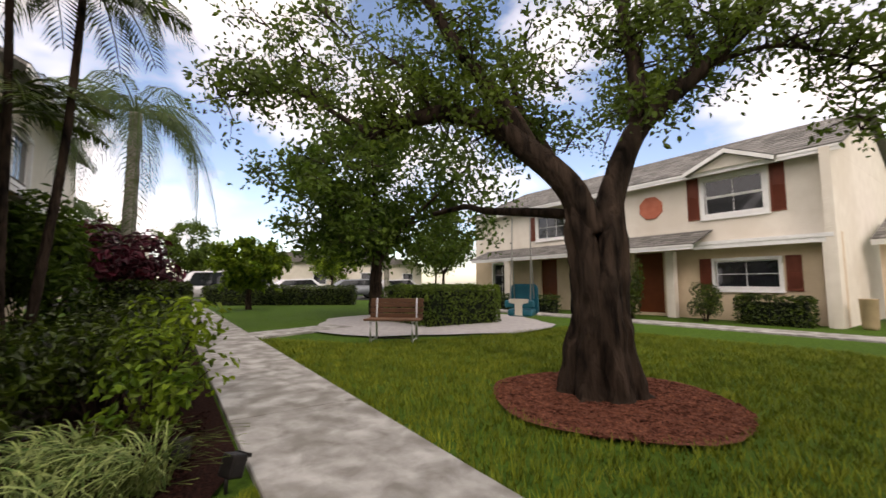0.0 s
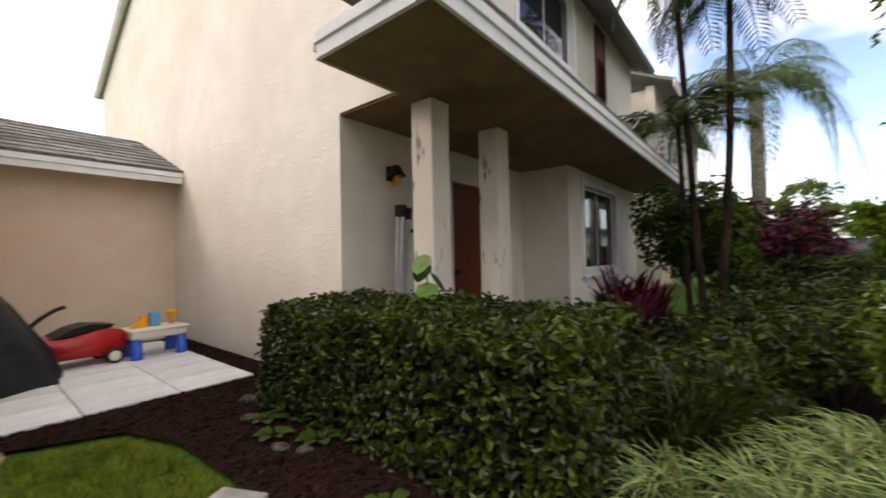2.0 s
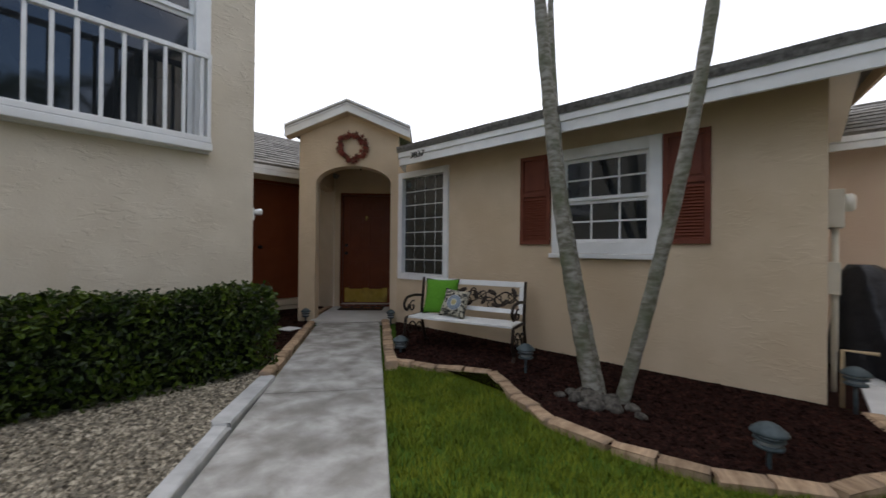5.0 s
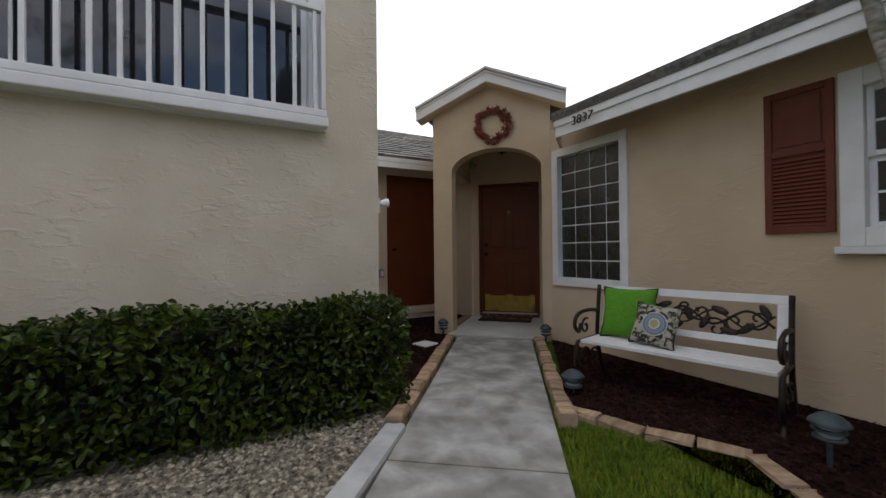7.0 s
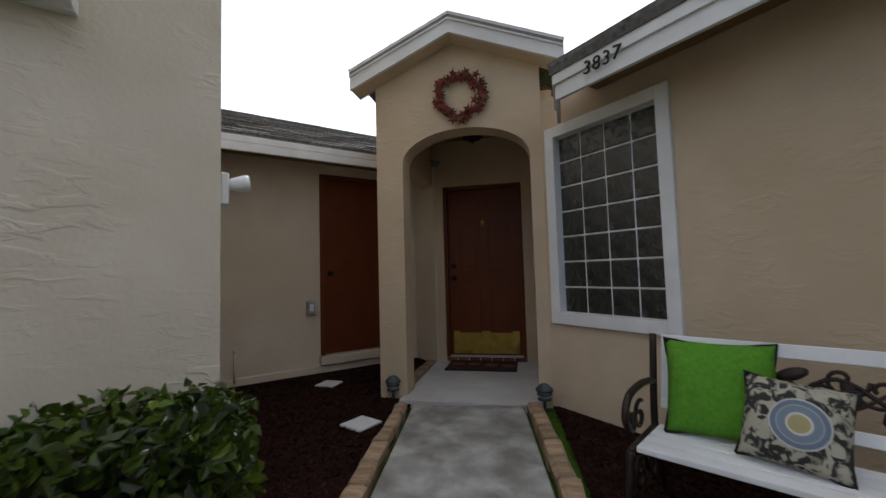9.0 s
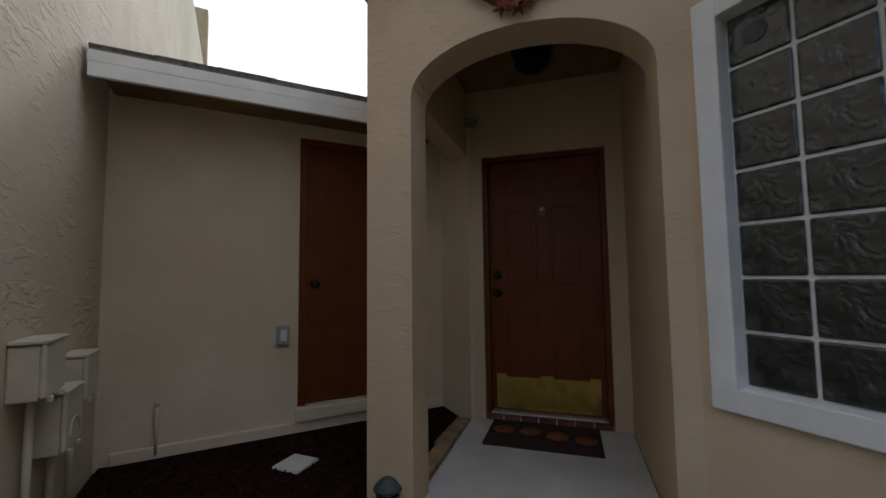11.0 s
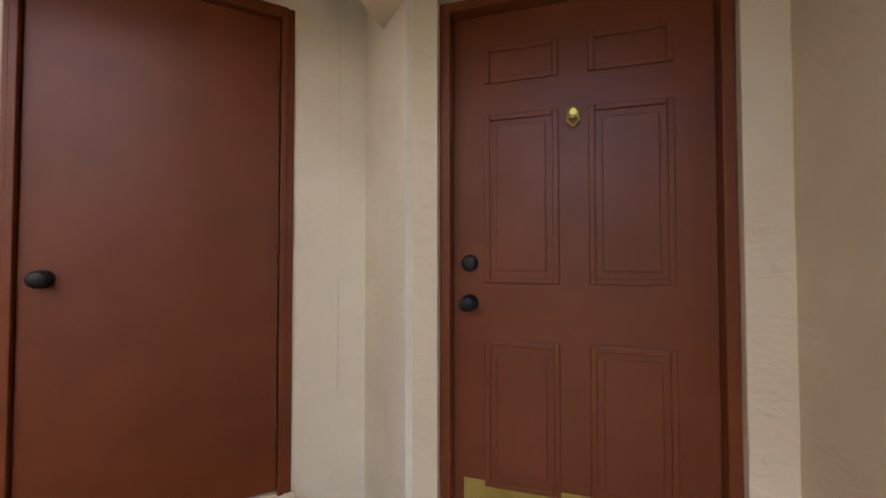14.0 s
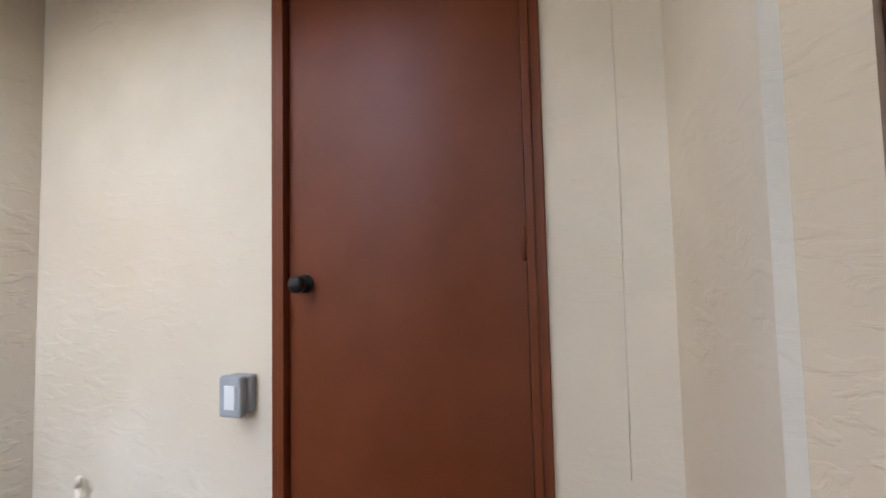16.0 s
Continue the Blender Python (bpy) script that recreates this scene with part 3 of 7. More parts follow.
# ---- neighbour with the columned porch ----
bm = bmesh.new()
prism(bm, [(4.22, -0.2), (13.4, -0.2), (13.4, 5.3), (8.4, 7.95), (3.45, 5.3), (3.45, 2.52), (4.22, 2.52)], 0.2, Matrix.Translation((2.8, 0, 0)) @ Matrix.Rotation(radians(90), 4, "Z"))
tagged(link("wall_neighbour_side", bm, STUCCO_B), "pale stucco gable wall of the neighbour house", "wall", kind="structure")
wall("wall_neighbour_porch", pose(2.8, 4.22, 0), 3.3, -0.2, 2.55, 0.2, [(1.5, 2.4, 0.02, 2.12)], STUCCO_B, "pale stucco wall inside the neighbour's porch")
wall("wall_neighbour_upper", pose(2.8, 3.45, 0), 7.2, 2.52, 5.4, 0.2, [(1.85, 3.7, 4.0, 5.2)], STUCCO_B, "pale stucco upper wall of the neighbour house")
wall("wall_neighbour_lower", pose(6.1, 3.45, 0), 3.9, -0.2, 2.52, 0.2, [(0.6, 2.4, 0.9, 2.3)], STUCCO_B, "pale stucco lower wall with a window")
wall("wall_neighbour_return", pose(6.1, 4.5, 0, 0, 0, -90), 0.85, -0.2, 2.52, 0.2, [], STUCCO_B, "short stucco return of the neighbour's porch")
bm = bmesh.new()
box(bm, 1.89, 10.0, 2.49, 3.44, 2.5, 2.518)
box(bm, 2.62, 6.1, 3.441, 4.3, 2.5, 2.518)
tagged(link("ceiling_neighbour_porch", bm, SOFFIT), "tan porch ceiling of the neighbour house", "ceiling", kind="structure")
fascia("trim_canopy_front", (1.85, 2.45), (10.0, 2.45), 2.49, 2.66)
fascia("trim_canopy_side", (1.85, 3.45), (1.85, 2.46), 2.49, 2.66)
fascia("trim_canopy_back", (2.59, 3.47), (1.86, 3.47), 2.49, 2.6, mat=TAN_WOOD)
shingle_roof("roof_canopy", [(1.83, 2.43, 2.67), (10.0, 2.43, 2.67), (10.0, 3.44, 3.0), (1.83, 3.44, 3.0)], SHINGLE, "stained grey shingle canopy over the porch", 5, 0.02)
shingle_roof("roof_neighbour", [(2.45, 3.0, 5.2), (10.2, 3.0, 5.2), (10.2, 8.4, 8.1), (2.45, 8.4, 8.1)], SHINGLE, "grey shingle roof of the neighbour house", 16)
shingle_roof("roof_neighbour_back", [(10.2, 13.6, 5.2), (2.45, 13.6, 5.2), (2.45, 8.4, 8.1), (10.2, 8.4, 8.1)], SHINGLE, "grey shingle rear roof of the neighbour house", 10)
bm = bmesh.new()
tube(bm, [(2.5, 13.5, 5.18), (2.5, 8.4, 7.9)], 0.06, 6)
tagged(link("trim_neighbour_rake", bm, WHITE), "white rake trim along the neighbour's gable", "trim", kind="structure")


def column(x, y):
    ob = empty("porch_column", pose(x, y, -0.06), "square stucco porch column with flaking weathered paint", "column", "porch columns")
    boxed("shaft", (-0.115, 0.115, -0.115, 0.115, 0, 2.55), FLAKED, ob, bevel=0.008)
    return ob


column(2.93, 3.4)
column(3.95, 3.4)


# ---- windows and doors ----
def sash_window(name, m, w, h, cols, rows, label, depth=0.12, trim=0.09, sill=True, double=True):
    """A window in its opening: face at local y = 0, centre of the opening at x = 0, its foot at z = 0."""
    ob = empty(name, m, label, "window")
    ob["kind"] = "structure"
    bm = bmesh.new()
    for x0, x1, z0, z1 in ((-w / 2 - trim, -w / 2, -trim, h + trim), (w / 2, w / 2 + trim, -trim, h + trim), (-w / 2, w / 2, h, h + trim), (-w / 2, w / 2, -trim, 0)):
        box(bm, x0, x1, -0.025, depth, z0, z1, None, 0.004)
    part("frame", bm, WHITE, ob)
    if sill:
        boxed("sill", (-w / 2 - trim - 0.02, w / 2 + trim + 0.02, -0.06, 0.02, -trim - 0.05, -trim - 0.002), WHITE, ob, bevel=0.006)
    for k in range(2 if double else 1):
        z0, z1 = (k * h / 2, (k + 1) * h / 2) if double else (0, h)
        y = depth * (0.62 if k == 0 else 0.4)
        s = 0.035
        bm = bmesh.new()
        for x0, x1, a, b in ((-w / 2, -w / 2 + s, z0, z1), (w / 2 - s, w / 2, z0, z1), (-w / 2 + s, w / 2 - s, z0, z0 + s), (-w / 2 + s, w / 2 - s, z1 - s, z1)):
            box(bm, x0, x1, y - 0.015, y + 0.015, a, b, None, 0.002)
        for c in range(1, cols):
            x = -w / 2 + w * c / cols
            box(bm, x - 0.008, x + 0.008, y - 0.008, y + 0.008, z0 + s, z1 - s)
        for r in range(1, rows):
            z = z0 + (z1 - z0) * r / rows
            box(bm, -w / 2 + s, w / 2 - s, y - 0.006, y + 0.006, z - 0.008, z + 0.008)
        sash = part("sash", bm, WHITE, ob)
        boxed("pane", (-w / 2 + s, w / 2 - s, y + 0.001, y + 0.004, z0 + s, z1 - s), GLASS_DARK, sash)
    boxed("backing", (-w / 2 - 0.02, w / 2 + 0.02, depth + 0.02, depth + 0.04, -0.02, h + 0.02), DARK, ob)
    return ob


def shutter(m, w, h):
    ob = empty("shutter", m, "red-brown louvred shutter fixed beside a window", "shutter", "shutters")
    bm = bmesh.new()
    s = 0.045
    for x0, x1, z0, z1 in ((0, s, 0, h), (w - s, w, 0, h), (s, w - s, 0, s), (s, w - s, h - s, h), (s, w - s, h * 0.56 - s / 2, h * 0.56 + s / 2)):
        box(bm, x0, x1, -0.03, -0.002, z0, z1, None, 0.003)
    part("frame", bm, SHUTTER, ob)
    boxed("back_panel", (s, w - s, -0.010, -0.004, s, h - s), SHUTTER, ob)
    z = s + 0.012
    first = None
    while z < h * 0.56 - s / 2 - 0.01:
        if first is None:
            first = boxed("slat", (s, w - s, -0.012, 0.012, -0.003, 0.003), SHUTTER, ob)
            mesh = first.data
            slat = first
        else:
            slat = new("slat", mesh)
            slat.parent = ob
        slat.matrix_basis = pose(0, -0.018, z, 50, 0, 0)
        z += 0.028
    boxed("upper_panel", (s + 0.02, w - s - 0.02, -0.02, -0.008, h * 0.56 + s, h - s - 0.02), SHUTTER, ob, bevel=0.006)
    return ob


sash_window("window_1", pose(-1.515, 5.38, 1.21), 0.86, 0.88, 3, 2, "white sash window with grilles over dark glass", trim=0.115)
shutter(pose(-2.46, 5.38, 1.19), 0.38, 1.0)
shutter(pose(-0.968, 5.38, 1.19), 0.37, 1.0)


def glass_block_window():
    ob = empty("window_2", pose(-4.1, 5.38, 0.77), "white framed window of wavy glass blocks", "window")
    ob["kind"] = "structure"
    bm = bmesh.new()
    w, h, tr = 0.84, 1.42, 0.09
    for x0, x1, z0, z1 in ((-w / 2 - tr, -w / 2, -tr, h + tr), (w / 2, w / 2 + tr, -tr, h + tr), (-w / 2, w / 2, h, h + tr), (-w / 2, w / 2, -tr, 0)):
        box(bm, x0, x1, -0.03, 0.14, z0, z1, None, 0.005)
    part("frame", bm, WHITE, ob)
    boxed("mortar", (-w / 2, w / 2, 0.046, 0.13, 0, h), MORTAR, ob)
    bm = bmesh.new()
    bw, bh = w / 4, h / 7
    box(bm, -bw / 2 + 0.006, bw / 2 - 0.006, 0.036, 0.09, 0.006, bh - 0.006, None, 0.008)
    first = part("glass_block", bm, GLASS_BLOCK, ob)
    for c in range(4):
        for r in range(7):
            b = first if c + r == 0 else new("glass_block", first.data)
            b.parent = ob
            b.matrix_basis = pose(-w / 2 + (c + 0.5) * bw, 0, r * bh)
    lathed("sticker", [(0.042, 0.0), (0.042, 0.001), (0.038, 0.0015)], LAMP_METAL, ob, Matrix.Translation((-w / 2 + 0.1, 0.034, h - 0.1)) @ Matrix.Rotation(radians(90), 4, "X"), 8, "small faded blue-grey octagonal sticker")
    return ob


glass_block_window()


def knob(parent, x, z, name="knob", r=0.029, y=0.0):
    m = Matrix.Translation((x, y, z)) @ Matrix.Rotation(radians(90), 4, "X")
    prof = [(0.032, 0.0), (0.032, 0.008), (0.012, 0.012), (0.012, 0.03), (r, 0.042), (r, 0.062), (0.018, 0.07)] if name == "knob" else [(0.032, 0.0), (0.031, 0.018), (0.024, 0.026), (0.01, 0.028)]
    return lathed(name, prof, BLACK, parent, m, 20, "black round " + name)


def front_door():
    m = P @ Matrix.Translation((-0.175, 8.47, 0.09))
    ob = empty("front_door", m, "closed red-brown six-panel front door with brass kick plate", "door")
    bm = bmesh.new()
    for x0, x1, z0, z1 in ((-0.478, -0.44, 0, 2.088), (0.44, 0.478, 0, 2.088), (-0.44, 0.44, 2.05, 2.088)):
        box(bm, x0, x1, 0.03, 0.16, z0, z1, None, 0.004)
    part("frame", bm, DOOR_RED, ob)
    leaf = bmesh.new()
    box(leaf, -0.438, 0.438, 0.085, 0.13, 0.012, 2.046)
    leaf = part("leaf", leaf, DOOR_RED, ob)
    for x0, x1 in ((-0.32, -0.05), (0.05, 0.32)):
        for z0, z1 in ((0.28, 0.82), (1.03, 1.66), (1.78, 1.92)):
            bm = bmesh.new()
            t = 0.022
            for a, b, c, d in ((x0, x0 + t, z0, z1), (x1 - t, x1, z0, z1), (x0 + t, x1 - t, z0, z0 + t), (x0 + t, x1 - t, z1 - t, z1)):
                box(bm, a, b, 0.077, 0.086, c, d, None, 0.004)
            if z1 - z0 > 0.2:
                box(bm, x0 + 0.045, x1 - 0.045, 0.079, 0.086, z0 + 0.045, z1 - 0.045, None, 0.003)
            part("panel", bm, DOOR_RED, leaf)
    boxed("kick_plate", (-0.4, 0.4, 0.081, 0.085, 0.03, 0.3), BRASS, ob, bevel=0.001, label="tarnished brass kick plate")
    boxed("threshold", (-0.44, 0.44, 0.02, 0.13, -0.004, 0.012), ALUMINIUM, ob, bevel=0.003)
    # Unseen panel added behind the leaf to block stray sky light.
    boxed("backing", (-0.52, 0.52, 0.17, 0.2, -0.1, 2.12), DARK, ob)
    knob(ob, -0.375, 0.955, "knob", y=0.085)
    knob(ob, -0.375, 1.105, "deadbolt", y=0.085)
    bm = bmesh.new()
    lathe(bm, [(0.022, 0), (0.022, 0.008), (0.012, 0.014)], 14, Matrix.Translation((0, 0.085, 1.64)) @ Matrix.Rotation(radians(90), 4, "X"))
    tube(bm, [(-0.014, 0.068, 1.635), (-0.02, 0.066, 1.605), (0, 0.064, 1.585), (0.02, 0.066, 1.605), (0.014, 0.068, 1.635)], 0.005, 6)
    part("knocker", bm, BRASS, ob, "small brass knocker")
    return ob


front_door()


def utility_door():
    ob = empty("utility_door", pose(-7.02, 4.63, 0.2, 0, 0, 90), "closed plain flush door painted red-brown", "door")
    bm = bmesh.new()
    for x0, x1, z0, z1 in ((-0.47, -0.415, 0, 2.12), (0.415, 0.47, 0, 2.12), (-0.415, 0.415, 2.07, 2.12)):
        box(bm, x0, x1, -0.012, 0.12, z0, z1, None, 0.004)
        box(bm, x0 + (0.03 if x0 < -0.43 else 0), x1 - (0.03 if x1 > 0.43 else 0), -0.02, -0.01, z0, z1, None, 0.003)
    part("frame", bm, DOOR_RED, ob)
    boxed("leaf", (-0.412, 0.412, 0.012, 0.055, 0.01, 2.066), DOOR_RED, ob, bevel=0.002)
    for z in (0.2, 1.0, 1.82):
        tubed("hinge", [(0.409, 0.006, z), (0.409, 0.006, z + 0.1)], 0.008, DOOR_RED, ob, 8)
    # Added panel that keeps sky light out of the door's gaps.
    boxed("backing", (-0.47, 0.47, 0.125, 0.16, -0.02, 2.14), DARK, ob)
    knob(ob, -0.345, 0.94, y=0.012)
    return ob


utility_door()

# openings of the neighbours
sash_window("window_3", pose(-3.97, 1.275, 2.07, 0, 0, 90), 2.3, 2.2, 3, 1, "large white window behind a white rail", trim=0.12, double=True, sill=False)
sash_window("window_4", pose(5.57, 3.45, 4.02), 1.8, 1.15, 2, 1, "white upper window of the neighbour house", double=False)
sash_window("window_5", pose(7.6, 3.45, 0.92), 1.75, 1.36, 2, 1, "white framed lower window beside the porch", double=False)
shutter(pose(7.5, 3.45, 3.92), 0.55, 1.35)
boxd = empty("neighbour_door", pose(4.75, 4.22, 0.03), "closed dark red door in the shaded porch", "door")
boxed("leaf", (-0.44, 0.44, 0.05, 0.1, 0, 2.08), DOOR_RED, boxd)
boxed("frame", (-0.45, 0.45, 0.1, 0.15, 0, 2.09), DOOR_RED, boxd)
knob(boxd, -0.37, 0.95, y=0.05)


def window_rail():
    ob = empty("window_rail", pose(-3.97, 1.26, 2.03, 0, 0, 90), "white metal baluster rail across the upper window", "railing")
    boxed("bottom_rail", (-1.27, 1.27, -0.12, -0.07, 0.0, 0.05), WHITE, ob, bevel=0.006)
    boxed("top_rail", (-1.27, 1.27, -0.12, -0.07, 0.73, 0.77), WHITE, ob, bevel=0.006)
    boxed("ledge", (-1.28, 1.28, -0.125, -0.002, -0.07, -0.002), WHITE, ob, bevel=0.008)
    first = boxed("baluster", (-0.013, 0.013, -0.108, -0.082, 0.05, 0.73), WHITE, ob, bevel=0.003)
    for k in range(19):
        b = first if k == 0 else new("baluster", first.data)
        b.parent = ob
        b.matrix_basis = pose(-1.2 + k * 0.133, 0, 0)
    boxed("end_post", (1.235, 1.265, -0.12, -0.003, 0.05, 0.78), WHITE, ob, bevel=0.004)
    boxed("end_post", (-1.265, -1.235, -0.12, -0.003, 0.05, 0.78), WHITE, ob, bevel=0.004)
    return ob


window_rail()


# ---- paths and paving ----
def slab_row(name, p, q, width, joints, mat, label, lift=0.03):
    """A concrete walk from p to q, cut into slabs by open joints."""
    p, q = Vector(p), Vector(q)
    d = (q - p).normalized()
    nn = Vector((-d.y, d.x)) * (width / 2)
    ob = empty(name, pose(0, 0, 0), label, "path")
    ob["kind"] = "structure"
    for t0, t1 in zip(joints, joints[1:]):
        bm = bmesh.new()
        a, b = p + d * (t0 + 0.006), p + d * (t1 - 0.006)
        n = max(1, int((t1 - t0) / 0.5))
        rows = []
        for k in range(n + 1):
            c = a.lerp(b, k / n)
            row = []
            for s, dz in ((-1, -0.15), (-1, -0.008), (-0.985, 0), (0.985, 0), (1, -0.008), (1, -0.15)):
                v = c + nn * s
                row.append(bm.verts.new((v.x, v.y, gz(c.x, c.y) + lift + dz)))
            rows.append(row)
        for r0, r1 in zip(rows, rows[1:]):
            for i in range(5):
                bm.faces.new((r0[i], r0[i + 1], r1[i + 1], r1[i]))
        bm.faces.new(rows[0])
        bm.faces.new(rows[-1][::-1])
        part("slab", bm, mat, ob)
    return ob


plen = (PATH_B - PATH_A).length
slab_row("path_house", PATH_A, PATH_B, 0.9, [0, 1.45, 2.95, 4.4, 5.9, 7.4, plen - 0.42], CONCRETE, "stained grey concrete walk to the porch")
slab_row("path_court", (-3.3, -0.62), (27.5, -0.62), 1.06, [0, 1.9, 3.4, 5.0, 7.3, 9.0, 10.7, 12.4, 14, 16, 18, 20, 22, 24, 27, 30.8], CONCRETE, "weathered concrete sidewalk along the court lawn")
slab_row("path_far", (-6, -11.1), (22, -10.4), 0.9, [0, 6, 12, 18, 24, 28], CONCRETE, "narrow concrete walk before the far house", 0.02)
slab_row("path_plaza", (9.6, -1.1), (10.4, -3.4), 0.9, [0, 2.4], CONCRETE, "short concrete walk to the paved circle", 0.025)
sheet("plaza", [(10.0 + 3.1 * math.cos(a) * (1.06 if k % 7 < 4 else 0.95), -5.9 + 3.3 * math.sin(a) * (1.06 if k % 7 < 4 else 0.95)) for k, a in enumerate(2 * math.pi * j / 28 for j in range(28))], PLAZA, 0.02, "grey paved circle with a scalloped edge", "paving", 0.6)
bm = bmesh.new()
box(bm, -0.77, 0.425, 6.96, 8.5, -0.2, 0.045, P, 0.006)
tagged(link("slab_porch", bm, SLAB), "pale painted concrete porch floor with scuffs", "floor", kind="structure")


def edging(points, size, group, mat, label, z=0.03, h=0.09, seed=1):
    """Edging stones laid end to end along a line of points."""
    rng = random.Random(seed)
    pts = [Vector((*p, 0)) for p in points]
    meshes = []
    for k in range(4):
        bm = bmesh.new()
        box(bm, -0.5, 0.5, -0.055, 0.055, -0.09, h * 0.5, None, 0.018)
        for v in bm.verts:
            v.co += Vector((rng.uniform(-0.02, 0.02), rng.uniform(-0.01, 0.01), rng.uniform(-0.008, 0.008)))
        me = bpy.data.meshes.new("edging_stone")
        bm.to_mesh(me)
        bm.free()
        me.materials.append(mat)
        meshes.append(me)
    for a, b in zip(pts, pts[1:]):
        n = max(1, round((b - a).length / size))
        for k in range(n):
            c, d = a.lerp(b, (k + 0.5) / n), (b - a)
            ob = new("edging_stone", rng.choice(meshes))
            ob.matrix_world = Matrix.Translation((c.x, c.y, gz(c.x, c.y) + z - 0.045)) @ Matrix.Rotation(math.atan2(d.y, d.x) + rng.uniform(-0.05, 0.05), 4, "Z") @ Matrix.Rotation(rng.uniform(-0.05, 0.05), 4, "X") @ Matrix.Diagonal((d.length / n * 0.95, rng.uniform(0.85, 1.1), 1, 1))
            tagged(ob, label, "edging stone", group)


edging(BED[2:], 0.27, "stones edging the bed", EDGE_STONE, "weathered tan edging stone set along the mulch bed", seed=4)
pl = lambda t, s: tuple(PATH_A + path_dir * t + path_nrm * s)
edging([pl(0.05, 0.53), pl(2.35, 0.53)], 0.24, "stones beside the walk", EDGE_STONE, "tan edging stone beside the concrete walk", 0.07, seed=5)
edging([pl(0.05, -0.53), pl(2.55, -0.53)], 0.24, "stones beside the walk", EDGE_STONE, "tan edging stone beside the concrete walk", 0.07, seed=6)
edging([tuple((P @ Vector((-0.83, v, 0))).xy) for v in (7.4, 8.4)], 0.5, "stones beside the walk", EDGE_STONE, "long tan edging stone beside the porch slab", 0.07, seed=8)
edging([pl(2.56, -0.52), pl(6.4, -0.52)], 0.95, "kerbs beside the walk", KERB, "long grey concrete kerb beside the gravel", 0.06, seed=7)


def patio():
    ob = empty("patio", pose(0, 0, 0), "pale square paving slabs laid as a small patio", "patio")
    ob["kind"] = "structure"
    bm = bmesh.new()
    box(bm, -0.32, 0.32, -0.235, 0.235, -0.1, 0.03, None, 0.006)
    first = part("paver", bm, PAVER, ob)
    k = 0
    for r in range(6):
        for c in range(3):
            b = first if k == 0 else new("paver", first.data)
            b.parent = ob
            b.matrix_basis = pose(0.655 + c * 0.65, 5.49 + r * 0.48, random.uniform(-0.003, 0.003))
            k += 1


patio()


def pad(x, y, rz, s=0.3, label="pale square stepping stone sunk in the mulch", mat=None):
    bm = bmesh.new()
    box(bm, -s / 2, s / 2, -s / 2, s / 2, -0.03, 0.035, None, 0.008)
    ob = tagged(link("stepping_stone", bm, mat or PAVER), label, "stepping stone", "stepping stones")
    ob.matrix_world = pose(x, y, gz(x, y) - 0.008, 0, 0, rz)


pad(-5.22, 3.94, 20, 0.22)
pad(-6.45, 4.08, 40, 0.2)
pad(1.16, 3.2, 25, 0.27, "flat grey flagstone at the lawn's edge", CONCRETE)


# ---- plants ----
def leaves(name, centres, normals, sizes, mat, parent, width=0.5, fold=0.18, seed=0):
    """Many small folded leaves as one mesh."""
    rng = np.random.default_rng(seed)
    c, n = np.asarray(centres, float), np.asarray(normals, float)
    n /= np.linalg.norm(n, axis=1, keepdims=True) + 1e-9
    t = rng.normal(size=c.shape)
    t -= n * (t * n).sum(1, keepdims=True)
    t /= np.linalg.norm(t, axis=1, keepdims=True) + 1e-9
    s = np.cross(n, t)
    L = (np.asarray(sizes, float) * np.ones(len(c)))[:, None]
    w, up = s * L * width * 0.5, n * L * fold
    v = np.stack([c - t * L * 0.5, c - t * L * 0.22 + w * 0.85 + up * 0.8, c + t * L * 0.15 + w * 0.9 + up, c + t * L * 0.5 - up * 0.4,
                  c + t * L * 0.15 - w * 0.9 + up, c - t * L * 0.22 - w * 0.85 + up * 0.8], 1).reshape(-1, 3)
    i = np.arange(len(c))[:, None] * 6
    f = np.concatenate([i + [0, 1, 2], i + [0, 2, 3], i + [0, 3, 4], i + [0, 4, 5]], 1).reshape(-1, 3)
    ob = raw(name, v.tolist(), f.tolist(), mat, parent)
    ob["kind"] = "stuff"
    return ob


def lumpy_box(x0, x1, y0, y1, z0, z1, amp, seed):
    bm = bmesh.new()
    box(bm, x0, x1, y0, y1, z0, z1)
    bmesh.ops.subdivide_edges(bm, edges=bm.edges, cuts=5, use_grid_fill=True)
    for v in bm.verts:
        v.co += noise.noise_vector(v.co * 2.5 + Vector((seed, 0, 0))) * amp
    return bm


